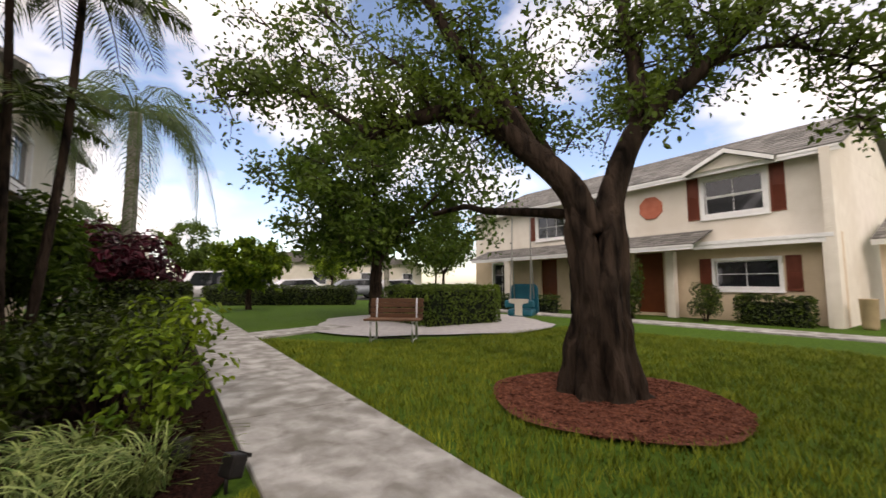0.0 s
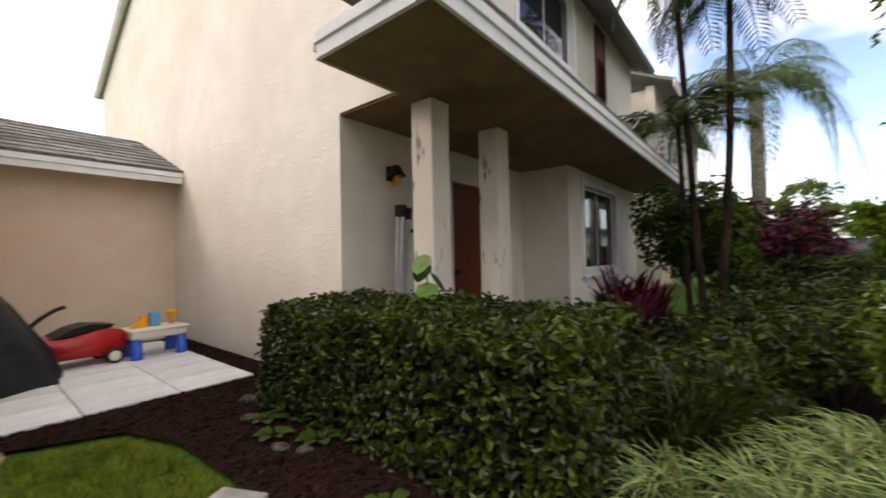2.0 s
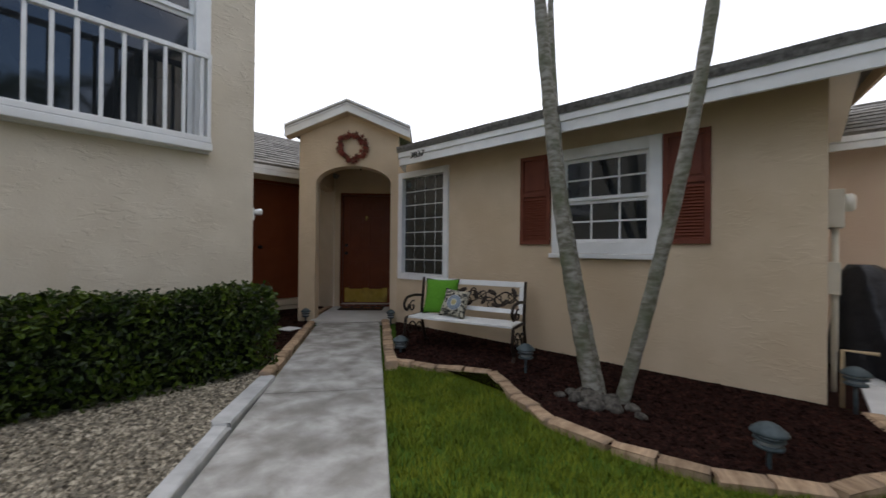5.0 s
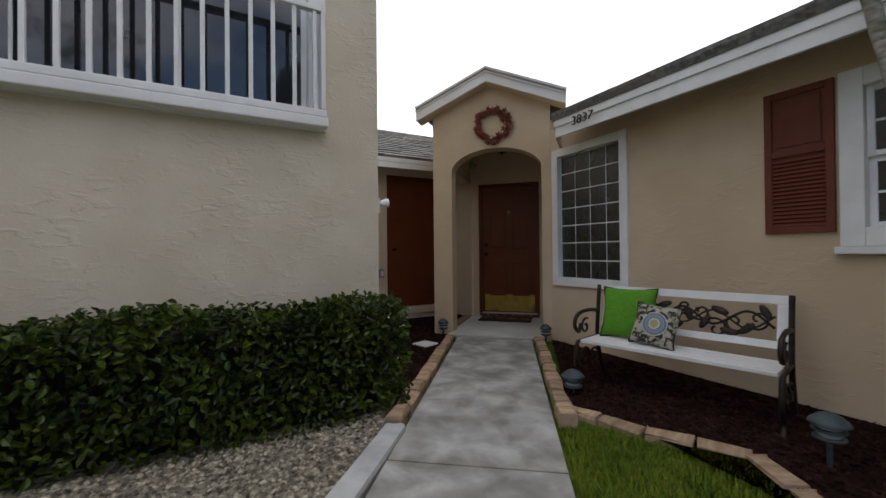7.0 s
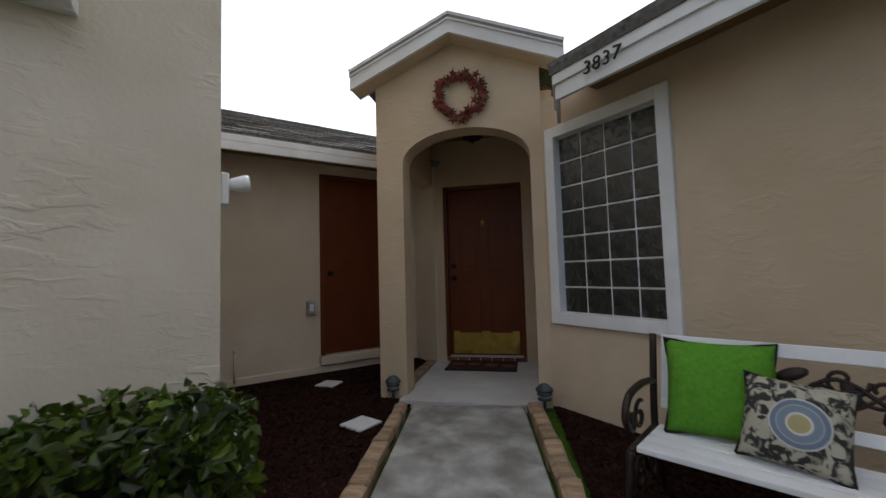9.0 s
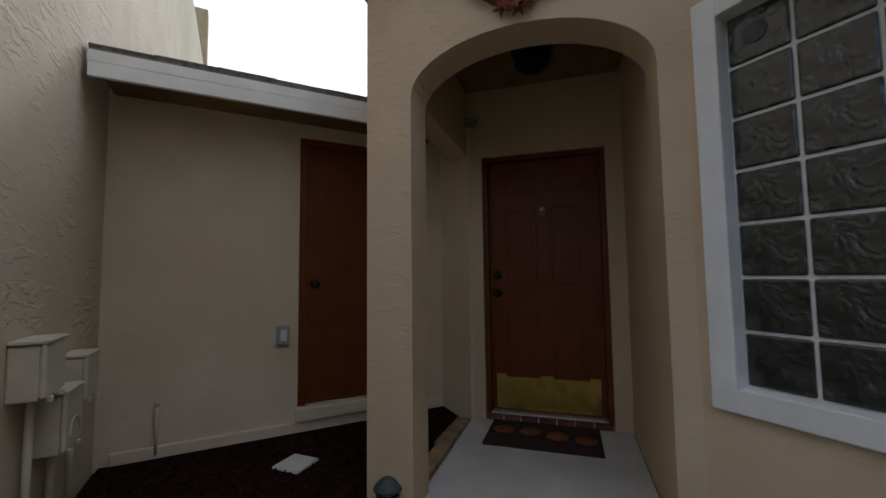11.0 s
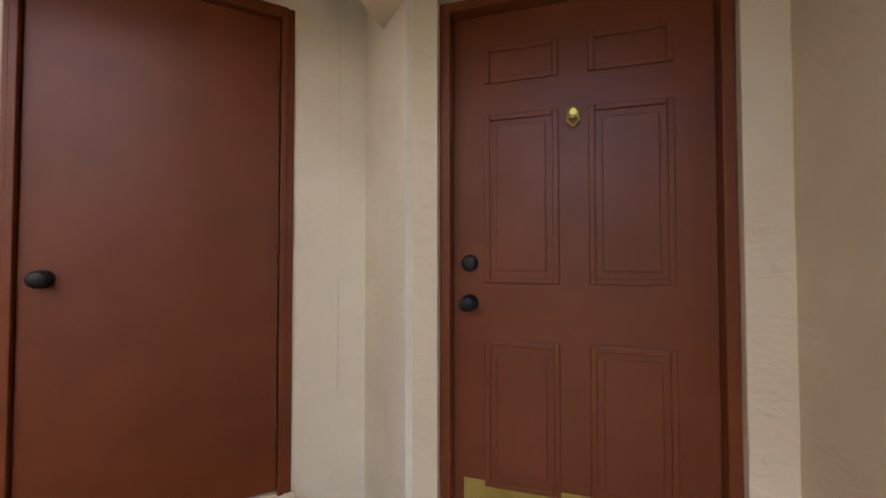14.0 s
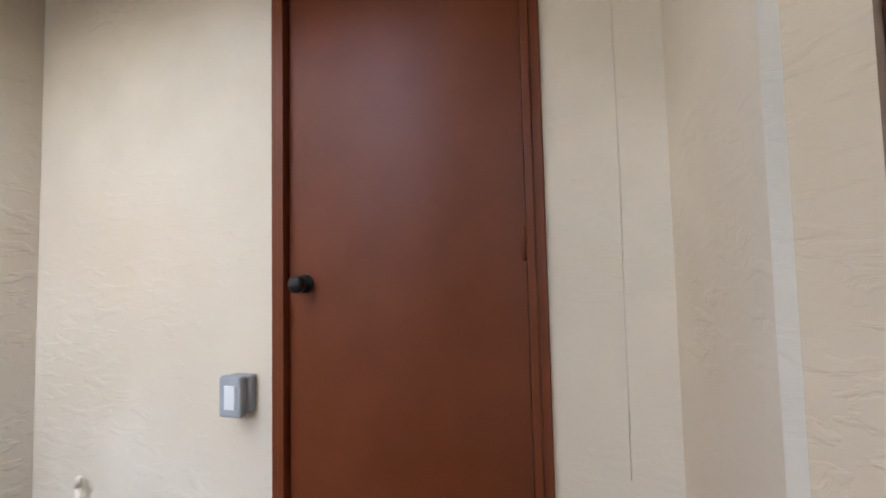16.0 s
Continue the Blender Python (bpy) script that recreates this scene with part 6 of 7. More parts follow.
def water_table():
    ob = empty("water_table", pose(1.95, 7.2, 0.03, 0, 0, 5) @ Matrix.Scale(0.88, 4), "cream plastic water table on blue legs with toys", "toy table")
    bm = bmesh.new()
    box(bm, -0.34, 0.34, -0.24, 0.24, 0.26, 0.38, None, 0.04)
    part("tray", bm, CREAM_PLASTIC, ob)
    boxed("rim", (-0.36, 0.36, -0.26, 0.26, 0.36, 0.4), CREAM_PLASTIC, ob, bevel=0.018)
    for x in (-0.27, 0.27):
        for y in (-0.19, 0.19):
            lathed("leg", [(0.075, 0), (0.07, 0.02), (0.055, 0.26)], BLUE_PLASTIC, ob, Matrix.Translation((x, y, 0)), 14)
    boxed("tower", (-0.06, 0.06, -0.05, 0.05, 0.4, 0.6), LIGHT_BLUE, ob, bevel=0.012)
    lathed("funnel", [(0.03, 0.4), (0.03, 0.52), (0.07, 0.56), (0.07, 0.6)], ORANGE, ob, Matrix.Translation((0.24, 0.05, 0)), 14)
    bm = bmesh.new()
    prism(bm, [(-0.3, 0.39), (-0.1, 0.4), (-0.08, 0.55), (-0.16, 0.56), (-0.2, 0.48)], 0.1, Matrix.Translation((0, -0.05, 0)))
    part("slide", bm, ORANGE, ob)


water_table()


def ladder():
    ob = empty("folded_ladder", pose(3.24, 4.08, 0.0, 3, 0, 12), "folded aluminium ladder leaning in the porch", "ladder")
    for x in (-0.1, 0.0):
        for y in (0.0, 0.05):
            boxed("stile", (x - 0.016, x + 0.016, y - 0.02, y + 0.02, 0, 1.62), LADDER_METAL, ob, bevel=0.004)
    for k in range(5):
        tubed("rung", [(-0.1, 0.02, 0.2 + k * 0.3), (0.0, 0.02, 0.2 + k * 0.3)], 0.014, LADDER_METAL, ob)
    boxed("hinge", (-0.13, -0.07, -0.03, 0.08, 1.58, 1.7), BLACK, ob, bevel=0.01)
    boxed("hinge", (-0.03, 0.03, -0.03, 0.08, 1.56, 1.68), BLACK, ob, bevel=0.01)
    tubed("brace", [(0.0, 0.0, 1.45), (0.25, 0.02, 1.45)], 0.02, BLACK, ob)


ladder()
sconce = empty("wall_sconce", pose(3.22, 4.22, 2.02), "dark metal wall sconce with an amber bulb", "wall lamp")
boxed("plate", (-0.05, 0.05, -0.03, 0, -0.05, 0.1), BLACK, sconce, bevel=0.006)
lathed("shade", [(0.04, 0.1), (0.1, 0.0), (0.11, -0.01), (0.05, 0.0)], BLACK, sconce, Matrix.Translation((0, -0.1, 0)), 12)
lathed("bulb", [(0.02, 0.0), (0.04, -0.05), (0.035, -0.09), (0.01, -0.1)], ORANGE, sconce, Matrix.Translation((0, -0.1, 0)), 12)


# ---- court things ----
def court_bench():
    ob = empty("court_bench", pose(7.5, -3.42, gz(7.5, -3.4), 0, 0, 48), "brown slatted park bench on steel legs", "bench")
    for k, z in enumerate((0.42, 0.52, 0.62, 0.71)):
        boxed("back_slat", (-0.53, 0.53, 0.02 + k * -0.012, 0.055 + k * -0.012, z, z + 0.085), BENCH_BROWN, ob, bevel=0.008)
    for k in range(4):
        boxed("seat_slat", (-0.53, 0.53, 0.08 + k * 0.105, 0.17 + k * 0.105, 0.39, 0.425), BENCH_BROWN, ob, bevel=0.008)
    for x in (-0.4, 0.4):
        bm = bmesh.new()
        tube(bm, [(x, 0.03, 0), (x, 0.05, 0.4), (x, 0.0, 0.8)], 0.022, 8)
        tube(bm, [(x, 0.45, 0), (x, 0.45, 0.38)], 0.022, 8)
        tube(bm, [(x, 0.05, 0.375), (x, 0.5, 0.375)], 0.018, 8)
        tube(bm, [(x, 0.02, 0.03), (x, 0.47, 0.03)], 0.018, 8)
        part("leg_frame", bm, ALUMINIUM, ob, smooth=True)
    tubed("crossbar", [(-0.4, 0.03, 0.02), (0.4, 0.03, 0.02)], 0.015, BLACK, ob)


court_bench()


def toddler_swing():
    x, y = 4.38, -3.7
    ob = empty("toddler_swing", pose(x, y, 0.56, 0, 0, 210), "teal plastic toddler swing hanging on ropes", "swing")
    bm = bmesh.new()
    prism(bm, [(-0.2, 0.05), (-0.14, 0.0), (0.14, 0.0), (0.2, 0.05), (0.19, 0.4), (0.15, 0.44), (-0.15, 0.44), (-0.19, 0.4)], 0.05, Matrix.Translation((0, 0.12, 0)))
    bmesh.ops.bevel(bm, geom=bm.edges[:], offset=0.012, segments=2, affect="EDGES")
    part("backrest", bm, TEAL, ob)
    boxed("seat", (-0.17, 0.17, -0.15, 0.13, 0.0, 0.1), TEAL, ob, bevel=0.03)
    boxed("front_bar", (-0.2, 0.2, -0.18, -0.13, 0.12, 0.22), TEAL, ob, bevel=0.02)
    bm = bmesh.new()
    prism(bm, [(-0.13, 0.24), (0.13, 0.24), (0.13, 0.19), (0.05, 0.17), (0.05, 0.02), (-0.05, 0.02), (-0.05, 0.17), (-0.13, 0.19)], 0.02, Matrix.Translation((0, -0.205, 0)))
    part("t_bar", bm, CREAM_PLASTIC, ob)
    for sx in (-0.14, 0.14):
        for yy in (-0.1, 0.13):
            tubed("rope", [(sx, yy, 0.22), (sx * 0.95, 0.0, 0.9), (sx * 0.9, 0.02, 1.52)], 0.01, KERB, ob, 6)


toddler_swing()


# ---- far house across the court ----
FY = -13.5
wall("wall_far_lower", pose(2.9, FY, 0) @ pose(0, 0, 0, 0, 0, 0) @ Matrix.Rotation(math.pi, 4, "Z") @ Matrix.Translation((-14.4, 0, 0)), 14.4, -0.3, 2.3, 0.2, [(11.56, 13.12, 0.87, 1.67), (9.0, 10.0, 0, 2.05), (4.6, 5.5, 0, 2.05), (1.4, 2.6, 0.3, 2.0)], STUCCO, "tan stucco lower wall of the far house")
wall("wall_far_upper", Matrix.Translation((17.3, FY + 0.0, 0)) @ Matrix.Rotation(math.pi, 4, "Z"), 14.4, 2.3, 4.42, 0.2, [(11.38, 12.88, 3.13, 4.2), (4.4, 6.0, 3.0, 4.0)], STUCCO_B, "cream stucco upper wall of the far house")
wall("wall_far_end", Matrix.Translation((2.9, FY - 9.0, 0)) @ Matrix.Rotation(radians(90), 4, "Z") @ Matrix.Scale(-1, 4, (0, 1, 0)), 9.46, -0.3, 4.42, 0.2, [], STUCCO_B, "bright stucco end wall of the far house")
R180 = Matrix.Rotation(math.pi, 4, "Z")
far = lambda x, z: Matrix.Translation((x, FY, z)) @ R180
sash_window("window_6", far(5.17, 3.13), 1.5, 1.07, 2, 1, "wide white framed upper window of the far house", trim=0.13)
sash_window("window_7", far(4.96, 0.87), 1.56, 0.8, 2, 2, "white framed lower window of the far house", double=False)
sash_window("window_8", far(12.1, 3.0), 1.55, 1.0, 3, 2, "white upper window further along the far house", double=False)
sash_window("window_9", far(15.3, 0.32), 1.15, 1.66, 2, 3, "white gridded lower window of the far house", double=False)
for x, z, h in ((4.25, 3.0, 1.36), (6.42, 3.0, 1.36), (4.03, 0.78, 0.98), (6.17, 0.78, 0.98), (13.3, 2.95, 1.1)):
    shutter(far(x, z), 0.34, h)
for x in (7.8, 12.25):
    d = empty("far_door", far(x, 0.0), "dark red door in the far house's porch", "door", "far doors")
    boxed("leaf", (-0.46, 0.46, 0.08, 0.14, 0, 2.04), DOOR_RED, d)
    boxed("backing", (-0.5, 0.5, 0.15, 0.2, 0, 2.05), DARK, d)
bm = bmesh.new()
lathe(bm, [(0.42, 0), (0.42, 0.04), (0.4, 0.05)], 8, Matrix.Translation((7.62, FY + 0.002, 3.62)) @ Matrix.Rotation(radians(-90), 4, "X") @ Matrix.Rotation(radians(22.5), 4, "Z"))
tagged(link("trim_octagon", bm, TERRACOTTA), "terracotta octagon panel on the far house", "trim", kind="structure")
fascia("trim_far_band", (6.15, FY + 0.45), (2.95, FY + 0.45), 2.03, 2.26)
tagged(boxed("canopy_far_band", (2.95, 6.15, FY, FY + 0.44, 2.2, 2.255), WHITE), "white band canopy over the lower window", "canopy", kind="structure")
fascia("trim_far_canopy", (16.1, FY + 1.3), (5.8, FY + 1.3), 2.0, 2.15)
shingle_roof("roof_far_canopy", [(5.75, FY + 1.32, 2.16), (16.2, FY + 1.32, 2.16), (16.2, FY, 2.66), (5.75, FY, 2.66)], SHINGLE, "weathered shingle canopy of the far house", 6, 0.03)
for x, py in ((6.9, 0.3), (9.9, 1.15), (13.6, 1.15)):
    c = empty("far_post", pose(x, FY + py, -0.1), "square cream post of the far porch", "post", "far posts")
    boxed("shaft", (-0.13, 0.13, -0.13, 0.13, 0, 2.14), STUCCO_B, c, bevel=0.01)
c = empty("far_post", pose(3.05, FY + 0.32, -0.1), "square cream post of the far porch", "post", "far posts")
boxed("shaft", (-0.13, 0.13, -0.13, 0.13, 0, 2.14), STUCCO_B, c, bevel=0.01)
for sx in (-1, 1):
    bm = bmesh.new()
    prism(bm, [(0, 4.82), (sx * 1.15, 4.31), (sx * 1.15, 4.43), (0, 4.94)], 0.03, Matrix.Translation((5.1, FY + 0.66, 0)) @ R180)
    tagged(link("trim_far_dormer_" + ("a" if sx < 0 else "b"), bm, WHITE), "white barge board of the small gable", "trim", kind="structure")
fascia("trim_far_eave", (17.6, FY + 0.4), (2.7, FY + 0.4), 4.3, 4.46)
shingle_roof("roof_far", [(2.68, FY + 0.42, 4.48), (17.7, FY + 0.42, 4.48), (17.7, FY - 4.5, 6.6), (2.68, FY - 4.5, 6.6)], SHINGLE, "grey shingle roof of the far house", 14)
shingle_roof("roof_far_back", [(17.7, FY - 9.4, 4.48), (2.68, FY - 9.4, 4.48), (2.68, FY - 4.5, 6.6), (17.7, FY - 4.5, 6.6)], SHINGLE, "grey shingle rear roof of the far house", 8)
bm = bmesh.new()
prism(bm, [(-9.0, 4.425), (0, 4.425), (-4.5, 6.5)], 0.2, Matrix.Translation((3.1, FY, 0)) @ Matrix.Rotation(radians(90), 4, "Z"))
tagged(link("wall_far_gable", bm, STUCCO_B), "cream stucco gable of the far house", "wall", kind="structure")
bm = bmesh.new()
prism(bm, [(-1.0, 4.42), (1.0, 4.42), (0, 4.85)], 0.25, Matrix.Translation((5.1, FY + 0.47, 0)) @ R180)
tagged(link("wall_far_dormer", bm, STUCCO_B), "small cream gable above the upper window", "wall", kind="structure")
for sx in (-1, 1):
    shingle_roof("roof_far_dormer_" + ("a" if sx < 0 else "b"), [(5.1 + sx * 1.15, FY + 0.62, 4.44), (5.1 + sx * 1.15, FY - 1.2, 4.44), (5.1, FY - 1.2, 4.95), (5.1, FY + 0.62, 4.95)], SHINGLE, "shingle slope of the small gable", 6, 0.12)
wall("wall_annex", Matrix.Translation((2.6, FY - 2.5, 0)) @ R180, 5, -0.3, 2.2, 0.2, [], STUCCO_PINK, "peach stucco annex beside the far house")
fascia("trim_annex", (2.7, FY - 2.1), (-2.5, FY - 2.1), 2.05, 2.2)
shingle_roof("roof_annex", [(-2.6, FY - 2.08, 2.22), (2.7, FY - 2.08, 2.22), (2.7, FY - 5, 3.1), (-2.6, FY - 5, 3.1)], SHINGLE, "grey shingle roof of the annex", 8)
shrub("round_shrub", 5.7, FY + 0.95, 0.55, 1.05, 1600, 0.07, LEAF, "ball-shaped dark shrub before the far house", 81)
shrub("round_shrub", 7.35, FY + 1.9, 0.42, 1.75, 1800, 0.07, LEAF, "tall conical shrub before the far porch", 82)
hedge("clipped_hedge", (3.3, 5.0, FY + 0.5, FY + 1.0, -0.1, 0.65), "low hedge under the far house's window", 1800, 0.08, seed=83)
hedge("clipped_hedge", (10.2, 16.5, FY + 1.6, FY + 2.2, -0.1, 0.55), "low hedge along the far porch", 2500, 0.09, seed=84)
blade_clump("spiky_shrub", 14.2, -10.9, 0.9, 1.1, 90, 0.04, LEAF, "spiky green shrub near the far porch", 85, 0.8, "shrub")
bin_ob = empty("planter_pot", pose(2.5, FY + 0.2, -0.1), "tall brown pot at the far house's corner", "pot")
lathed("pot", [(0.12, 0), (0.15, 0.08), (0.17, 0.7), (0.19, 0.72), (0.14, 0.73)], TAN_WOOD, bin_ob, seg=14)


# ---- next house, cars and the distance ----
wall("wall_next_upper", pose(11.2, 3.2, 0), 8, 2.4, 5.3, 0.2, [(1.2, 2.6, 3.2, 4.4)], STUCCO_B, "cream upper wall of the next house in the row")
wall("wall_next_side", pose(11.4, 10.0, 0, 0, 0, -90), 6.8, -0.3, 5.3, 0.2, [], STUCCO_B, "cream side wall of the next house")
# Darker tan stands in for shade; this house's other walls are cream.
wall("wall_next_lower", pose(11.2, 4.2, 0), 8, -0.3, 2.4, 0.2, [(1.0, 1.9, 0, 2.0)], STUCCO, "lower wall of the next house, coloured tan for canopy shade")
sash_window("window_10", pose(13.1, 3.2, 3.22), 1.36, 1.16, 2, 1, "white upper window of the next house", double=False)
fascia("trim_next_canopy", (10.6, 2.5), (19.4, 2.5), 2.35, 2.52)
shingle_roof("roof_next_canopy", [(10.5, 2.48, 2.53), (19.4, 2.48, 2.53), (19.4, 3.2, 2.85), (10.5, 3.2, 2.85)], SHINGLE, "shingle canopy of the next house", 4, 0.03)
shingle_roof("roof_next", [(10.9, 2.7, 5.2), (19.6, 2.7, 5.2), (19.6, 7.5, 7.6), (10.9, 7.5, 7.6)], SHINGLE, "grey shingle roof of the next house", 12)
fascia("trim_next_eave", (10.9, 2.72), (19.6, 2.72), 5.02, 5.2)
sheet("road", [(25.5, -40), (34, -40), (34, 25), (25.5, 25)], ASPHALT, 0.015, "dark asphalt parking road behind the hedge", "road", 4)


def car(x, y, rz, paint, label, tall=0.0):
    ob = empty("parked_car", pose(x, y, gz(x, y) + 0.015, 0, 0, rz), label, "car", "parked cars")
    bm = bmesh.new()
    prism(bm, [(-2.2, 0.3), (2.2, 0.3), (2.25, 0.6), (2.1, 0.85), (1.3, 0.92), (0.75, 1.35 + tall), (-1.1, 1.42 + tall), (-1.75, 0.98 + tall * 0.6), (-2.2, 0.92)], 1.7, Matrix.Translation((0, -0.85, 0)))
    bmesh.ops.bevel(bm, geom=bm.edges[:], offset=0.08, segments=2, affect="EDGES")
    part("body", bm, paint, ob, smooth=True)
    for sy in (-0.86, 0.83):
        bm = bmesh.new()
        prism(bm, [(-1.45, 0.96), (1.05, 0.96), (0.66, 1.28 + tall), (-1.05, 1.33 + tall)], 0.03, Matrix.Translation((0, sy, 0)))
        part("window", bm, GLASS_DARK, ob)
    for wx in (-1.4, 1.4):
        for wy in (-0.78, 0.78):
            wheel(ob, wx, wy, 0.32, 0.22, ALUMINIUM)


car(27.5, -10.4, 80, CAR_GREY, "grey parked car beyond the hedge")
car(28.0, -14.0, 85, CAR_WHITE, "white parked car beyond the hedge")
car(28.5, -1.5, 95, CAR_WHITE, "white parked van beyond the hedge", 0.45)
car(28.0, -6.5, 90, CAR_WHITE, "white parked car beyond the hedge")


def pale_block(x0, x1, y0, y1, h, label):
    ob = empty("distant_building", pose((x0 + x1) / 2, (y0 + y1) / 2, -0.1), label, "building", "distant buildings")
    w, d = x1 - x0, y1 - y0
    boxed("wall_block", (-w / 2, w / 2, -d / 2, d / 2, 0, h), STUCCO_B, ob)
    bm = bmesh.new()
    prism(bm, [(-d / 2 - 0.4, h), (d / 2 + 0.4, h), (0, h + 1.8)], w + 0.8, Matrix.Translation((w / 2 + 0.4, 0, 0)) @ Matrix.Rotation(radians(90), 4, "Z"))
    part("roof", bm, SHINGLE, ob)
    for k in range(4):
        win = boxed("window_frame", (-w / 2 - 0.05, -w / 2 + 0.02, -d / 2 + 1.2 + k * d / 4, -d / 2 + 2.6 + k * d / 4, 1.0, 2.3), WHITE, ob)
        boxed("pane", (-w / 2 - 0.07, -w / 2 - 0.051, -d / 2 + 1.3 + k * d / 4, -d / 2 + 2.5 + k * d / 4, 1.1, 2.2), GLASS_DARK, win)


pale_block(40, 50, -24, -4, 3.2, "long pale low building across the road")
pale_block(42, 52, 2, 20, 5.0, "pale house across the road")
for k, (x, y, h, sp, mt) in enumerate(((19.5, -2.6, 3.0, 1.6, 1), (37, -1, 5.5, 3.0, 0), (38, 6, 6.5, 3.5, 0), (37, -24, 7, 4, 0), (24, -16, 6, 3, 0), (36, -12, 5, 2.6, 1), (17, 7.5, 5, 2.5, 0))):
    small_tree(x, y, h, sp, 0.12, "green tree in the distance beyond the court", 90 + k, LEAF_LIME if mt else LEAF_TREE, 0.22, 0.3, 14, 7)


# ---- loose ground cover ----
def scatter(name, poly, count, make, mat, label, category, seed, skip=()):
    """Many small pieces on the ground inside an outline, as one object."""
    rng = random.Random(seed)
    xs, ys = [p[0] for p in poly], [p[1] for p in poly]
    verts, faces = [], []
    done = 0
    while done < count:
        x, y = rng.uniform(min(xs), max(xs)), rng.uniform(min(ys), max(ys))
        if not inside(x, y, poly) or any(inside(x, y, q) for q in skip):
            done += 0.15
            continue
        done += 1
        make(x, y, gz(x, y), rng, verts, faces)
    return tagged(raw(name, verts, faces, mat), label, category, kind="stuff")


def blade(h, w, base=-0.02):
    def make(x, y, z, rng, verts, faces):
        for _ in range(3):
            a, l = rng.uniform(0, 6.283), h * rng.uniform(0.5, 1.25)
            dx, dy = rng.uniform(-0.03, 0.03), rng.uniform(-0.03, 0.03)
            c, s = math.cos(a), math.sin(a)
            lean = l * rng.uniform(0.2, 0.9)
            i = len(verts)
            verts.extend([(x + dx - s * w, y + dy + c * w, z + base), (x + dx + s * w, y + dy - c * w, z + base), (x + dx + c * lean, y + dy + s * lean, z + base + l)])
            faces.append((i, i + 1, i + 2))
    return make


def chip(size, flat=0.35, lift=0.015):
    def make(x, y, z, rng, verts, faces):
        L, w, h = size * rng.uniform(0.5, 1.6), size * rng.uniform(0.2, 0.5), size * flat * rng.uniform(0.5, 1.2)
        m = Matrix.Translation((x, y, z + lift)) @ Matrix.Rotation(rng.uniform(0, 6.283), 4, "Z") @ Matrix.Rotation(rng.uniform(-0.5, 0.5), 4, "Y")
        i = len(verts)
        for p in ((-L / 2, -w / 2, 0), (L / 2, -w * 0.4, 0), (L * 0.45, w / 2, 0), (-L * 0.4, w * 0.45, 0), (0, 0, h), (0, 0, -h)):
            verts.append(tuple(m @ Vector(p)))
        faces.extend([(i + a, i + b, i + 4) for a, b in ((0, 1), (1, 2), (2, 3), (3, 0))] + [(i + b, i + a, i + 5) for a, b in ((0, 1), (1, 2), (2, 3), (3, 0))])
    return make


def pebble(size):
    def make(x, y, z, rng, verts, faces):
        r = size * rng.uniform(0.5, 1.3)
        m = Matrix.Translation((x, y, z + 0.014)) @ Matrix.Rotation(rng.uniform(0, 6.283), 4, "Z") @ Matrix.Diagonal((r, r * rng.uniform(0.6, 0.9), r * rng.uniform(0.4, 0.7), 1))
        i = len(verts)
        for p in ((1, 0, 0), (0.4, 0.9, 0), (-0.6, 0.75, 0), (-1, -0.1, 0), (-0.4, -0.9, 0), (0.6, -0.7, 0), (0.1, 0, 1)):
            verts.append(tuple(m @ Vector(p)))
        faces.extend([(i + k, i + (k + 1) % 6, i + 6) for k in range(6)])
    return make


scatter("lawn_grass", LAWN, 36000, blade(0.042, 0.003), BLADE, "green lawn grass by the house walk", "grass", 1)
COURT = [(1.0, -1.17), (9.2, -1.17), (7.4, -2.6), (6.9, -5.0), (7.0, -8.0), (2.0, -8.5), (-1.5, -6.0), (-2.0, -1.17)]
ring = [(TREE_AT[0] - 0.15 + 1.1 * math.cos(a), TREE_AT[1] + 0.1 + 1.06 * math.sin(a)) for a in (2 * math.pi * k / 24 for k in range(24))]
scatter("lawn_grass", COURT, 36000, blade(0.07, 0.005), BLADE, "green mown lawn grass of the court", "grass", 2, [ring])
scatter("bark_chips", BED + [(0.12, 5.36), (-4.6, 5.36)], 9000, chip(0.03), CHIP, "loose dark bark chips on the bed", "mulch", 3)
scatter("bark_chips", [(0.5, 4.95), (1.1, 4.66), (1.27, 4.15), (1.3, 3.2), (1.43, 2.2), (2.15, 0.9), (2.6, 0.3), (4.4, -0.02), (4.4, 1.2), (2.0, 1.8), (1.95, 4.4), (2.55, 4.5), (2.58, 8.3), (2.3, 8.3), (2.3, 5.43), (0.3, 5.43)], 8000, chip(0.035), CHIP, "loose reddish bark chips on the bed", "mulch", 4)
scatter("bark_chips", [(-6.95, 3.0), (-3.9, 2.97), (-3.5, 2.97), (-5.45, 4.45), (-5.95, 5.0), (-6.5, 5.4), (-6.95, 5.4)], 4000, chip(0.03), CHIP, "loose dark bark chips in the nook", "mulch", 5)
scatter("bark_chips", ring, 7000, chip(0.045), CHIP_RED, "loose red bark chips about the tree", "mulch", 6)
scatter("gravel", [(-3.6, 2.9), (-2.05, 1.76), (-1.0, 0.95), (0.1, 0.0), (-3.55, 0.0)], 12000, pebble(0.02), GRAVEL, "loose pale gravel beside the kerb", "gravel", 7)


ROCK = material("dark_grey_rock", (0.03, 0.026, 0.022), (0.13, 0.12, 0.1), 22, 0.95, 0.01, 50)


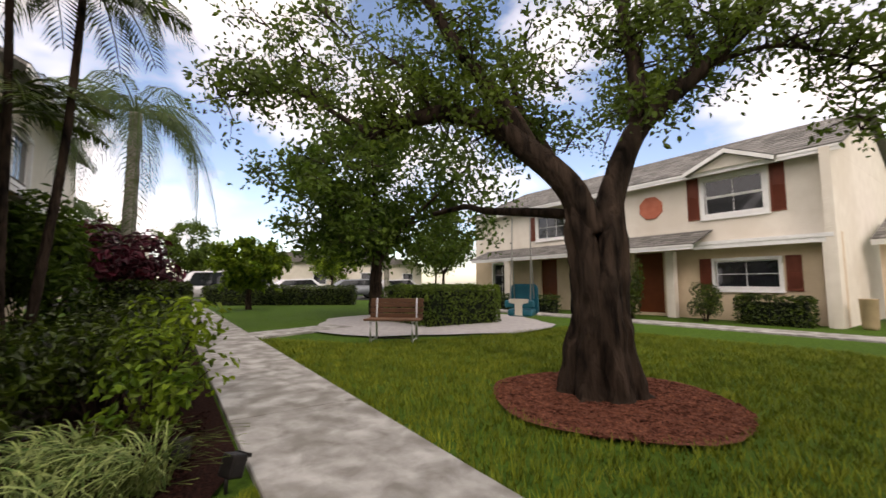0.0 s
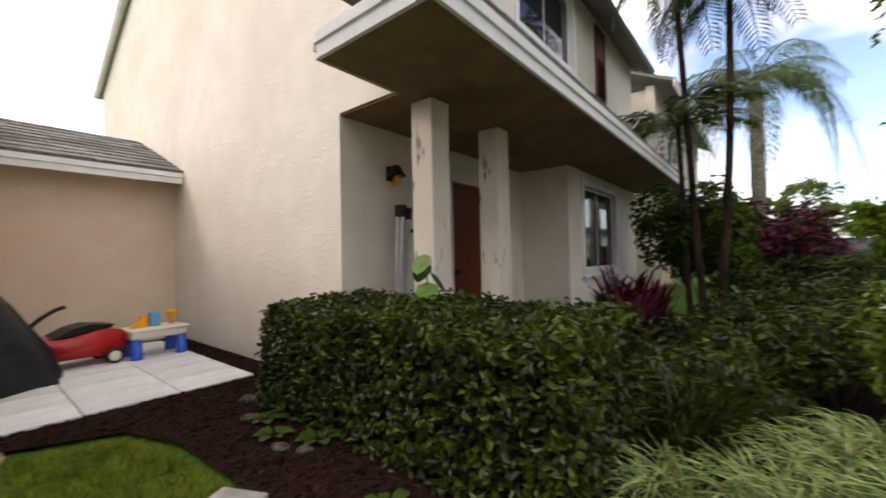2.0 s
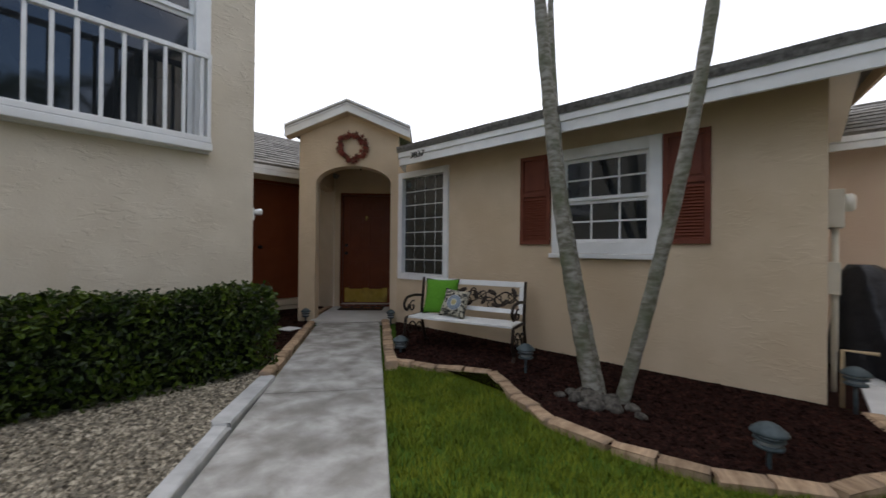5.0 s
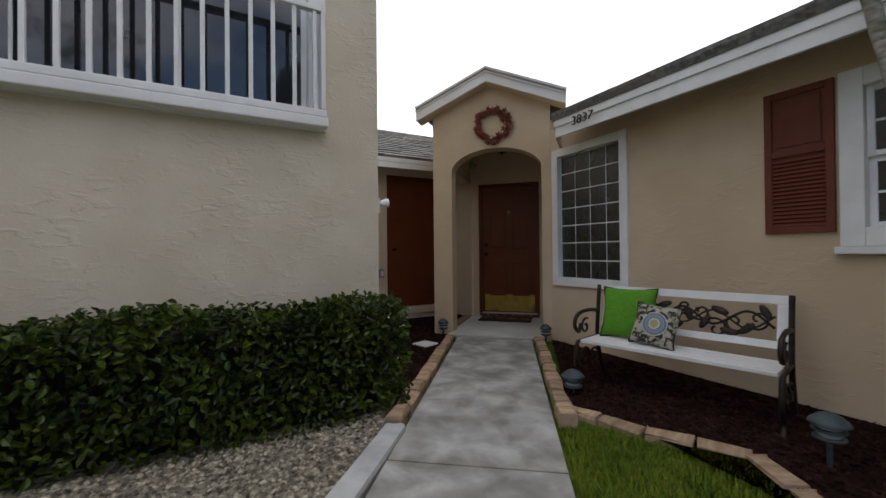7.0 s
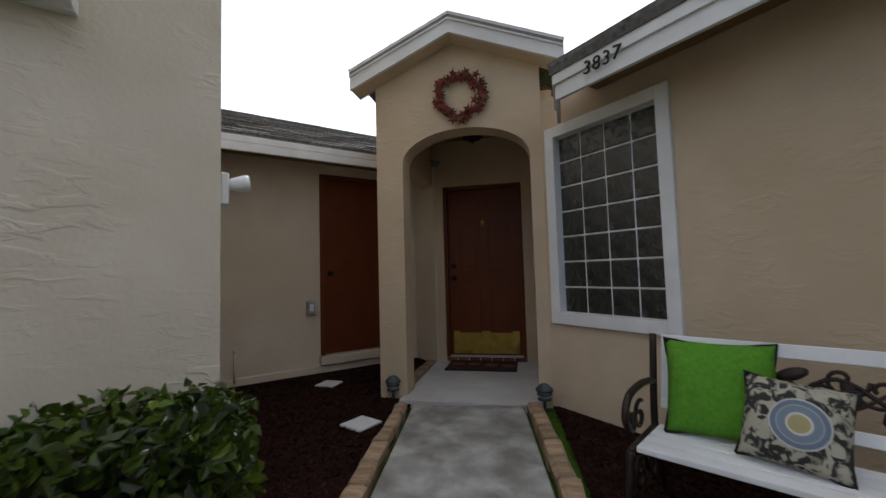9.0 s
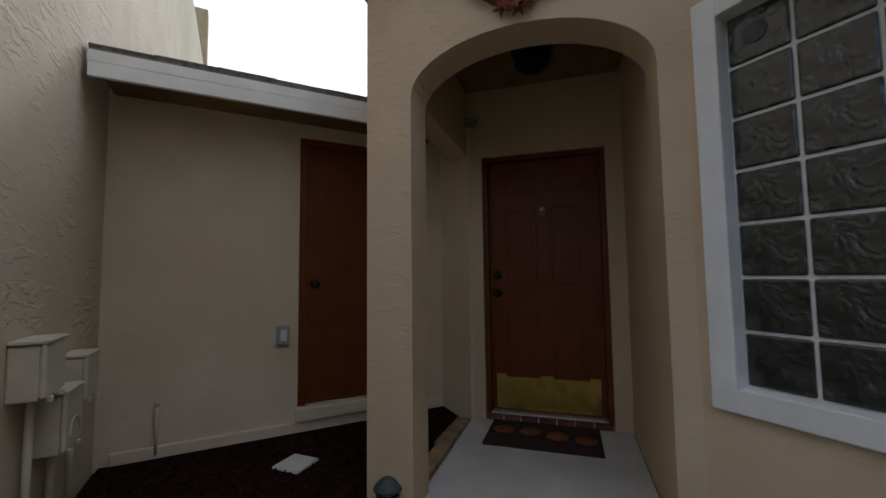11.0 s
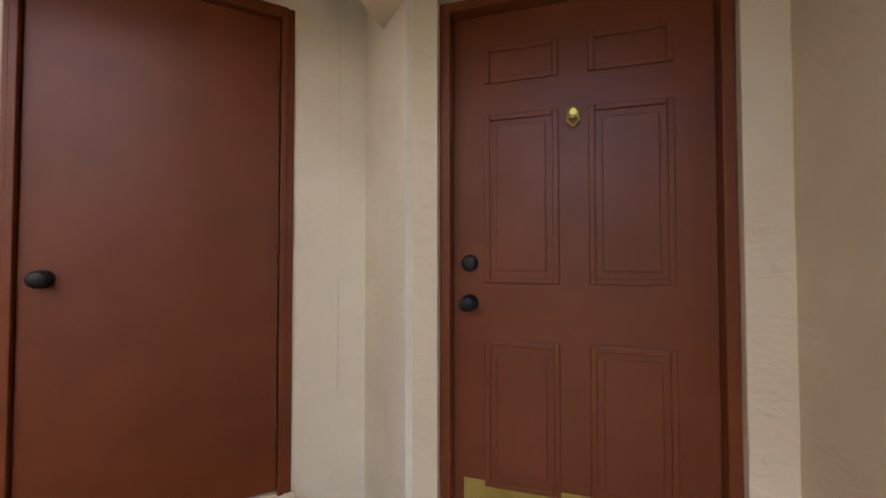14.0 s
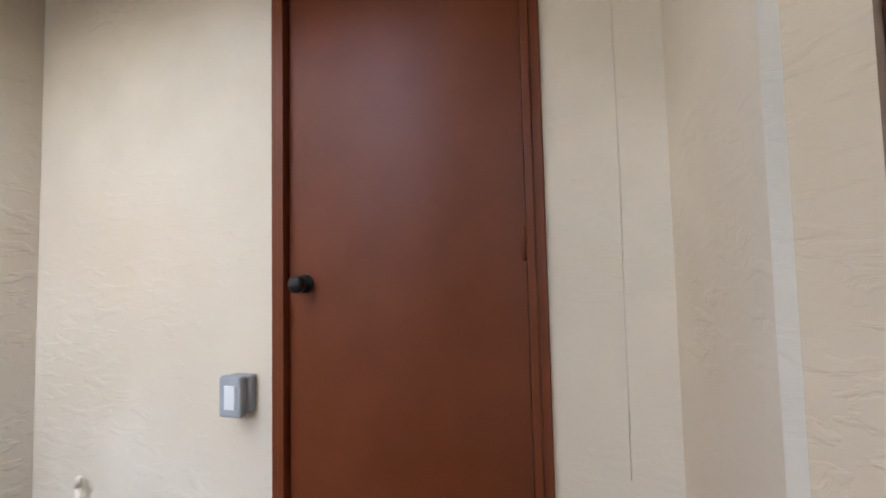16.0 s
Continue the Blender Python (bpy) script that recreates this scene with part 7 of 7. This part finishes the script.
def root_stone(x, y, s, rz):
    bm = bmesh.new()
    bmesh.ops.create_icosphere(bm, subdivisions=3, radius=1.0, matrix=Matrix.Diagonal((s, s * 0.75, s * 0.6, 1)))
    for v in bm.verts:
        v.co += noise.noise_vector(v.co * 14 + Vector((x * 9, y, 0))) * s * 0.3
    ob = tagged(link("rock", bm, ROCK), "small rough grey rock half sunk in the mulch", "rock", "rocks")
    ob.matrix_world = pose(x, y, gz(x, y) + s * 0.3, 0, 0, rz)


def weed(x, y, size, seed):
    ob = empty("weed", pose(x, y, gz(x, y)), "low broad-leaved green weed at the hedge's foot", "weed", "weeds")
    rng = random.Random(seed)
    for k in range(7):
        a = k * 0.9 + rng.uniform(-0.2, 0.2)
        L = size * rng.uniform(0.7, 1.2)
        bm = bmesh.new()
        rows = []
        for t, w in ((0, 0.04), (0.35, 0.3), (0.65, 0.38), (0.9, 0.2), (1.0, 0.02)):
            r, z = L * (0.25 + t), 0.02 + L * (0.7 * t - 0.55 * t * t)
            rows.append([bm.verts.new((r, v * w * L, z + abs(v) * 0.12 * w * L)) for v in (-1, 0, 1)])
        for p, q in zip(rows, rows[1:]):
            for i in (0, 1):
                bm.faces.new((p[i], p[i + 1], q[i + 1], q[i]))
        bmesh.ops.transform(bm, matrix=Matrix.Rotation(a, 4, "Z"), verts=bm.verts)
        part("leaf", bm, LEAF_TREE, ob, smooth=True)
    return ob


for k, (x, y, size) in enumerate(((1.78, 4.05, 0.12), (1.7, 3.75, 0.1), (1.84, 3.45, 0.11), (1.62, 2.6, 0.1), (1.76, 2.25, 0.12))):
    weed(x, y, size, 200 + k)
for k, (x, y, s) in enumerate(((1.9, 4.56, 0.07), (1.72, 4.2, 0.05), (-1.25, 4.2, 0.08), (-1.1, 4.16, 0.09), (-0.98, 4.2, 0.07), (-1.33, 4.3, 0.06), (-0.88, 4.28, 0.06), (-1.15, 4.1, 0.05), (-1.2, 4.28, 0.1), (-1.05, 4.27, 0.1), (-1.38, 4.2, 0.05), (-0.8, 4.2, 0.05), (1.62, 3.55, 0.06), (1.7, 3.4, 0.05), (1.75, 4.15, 0.05), (4.9, 1.2, 0.14), (4.5, 1.15, 0.11))):
    root_stone(x, y, s, k * 40)
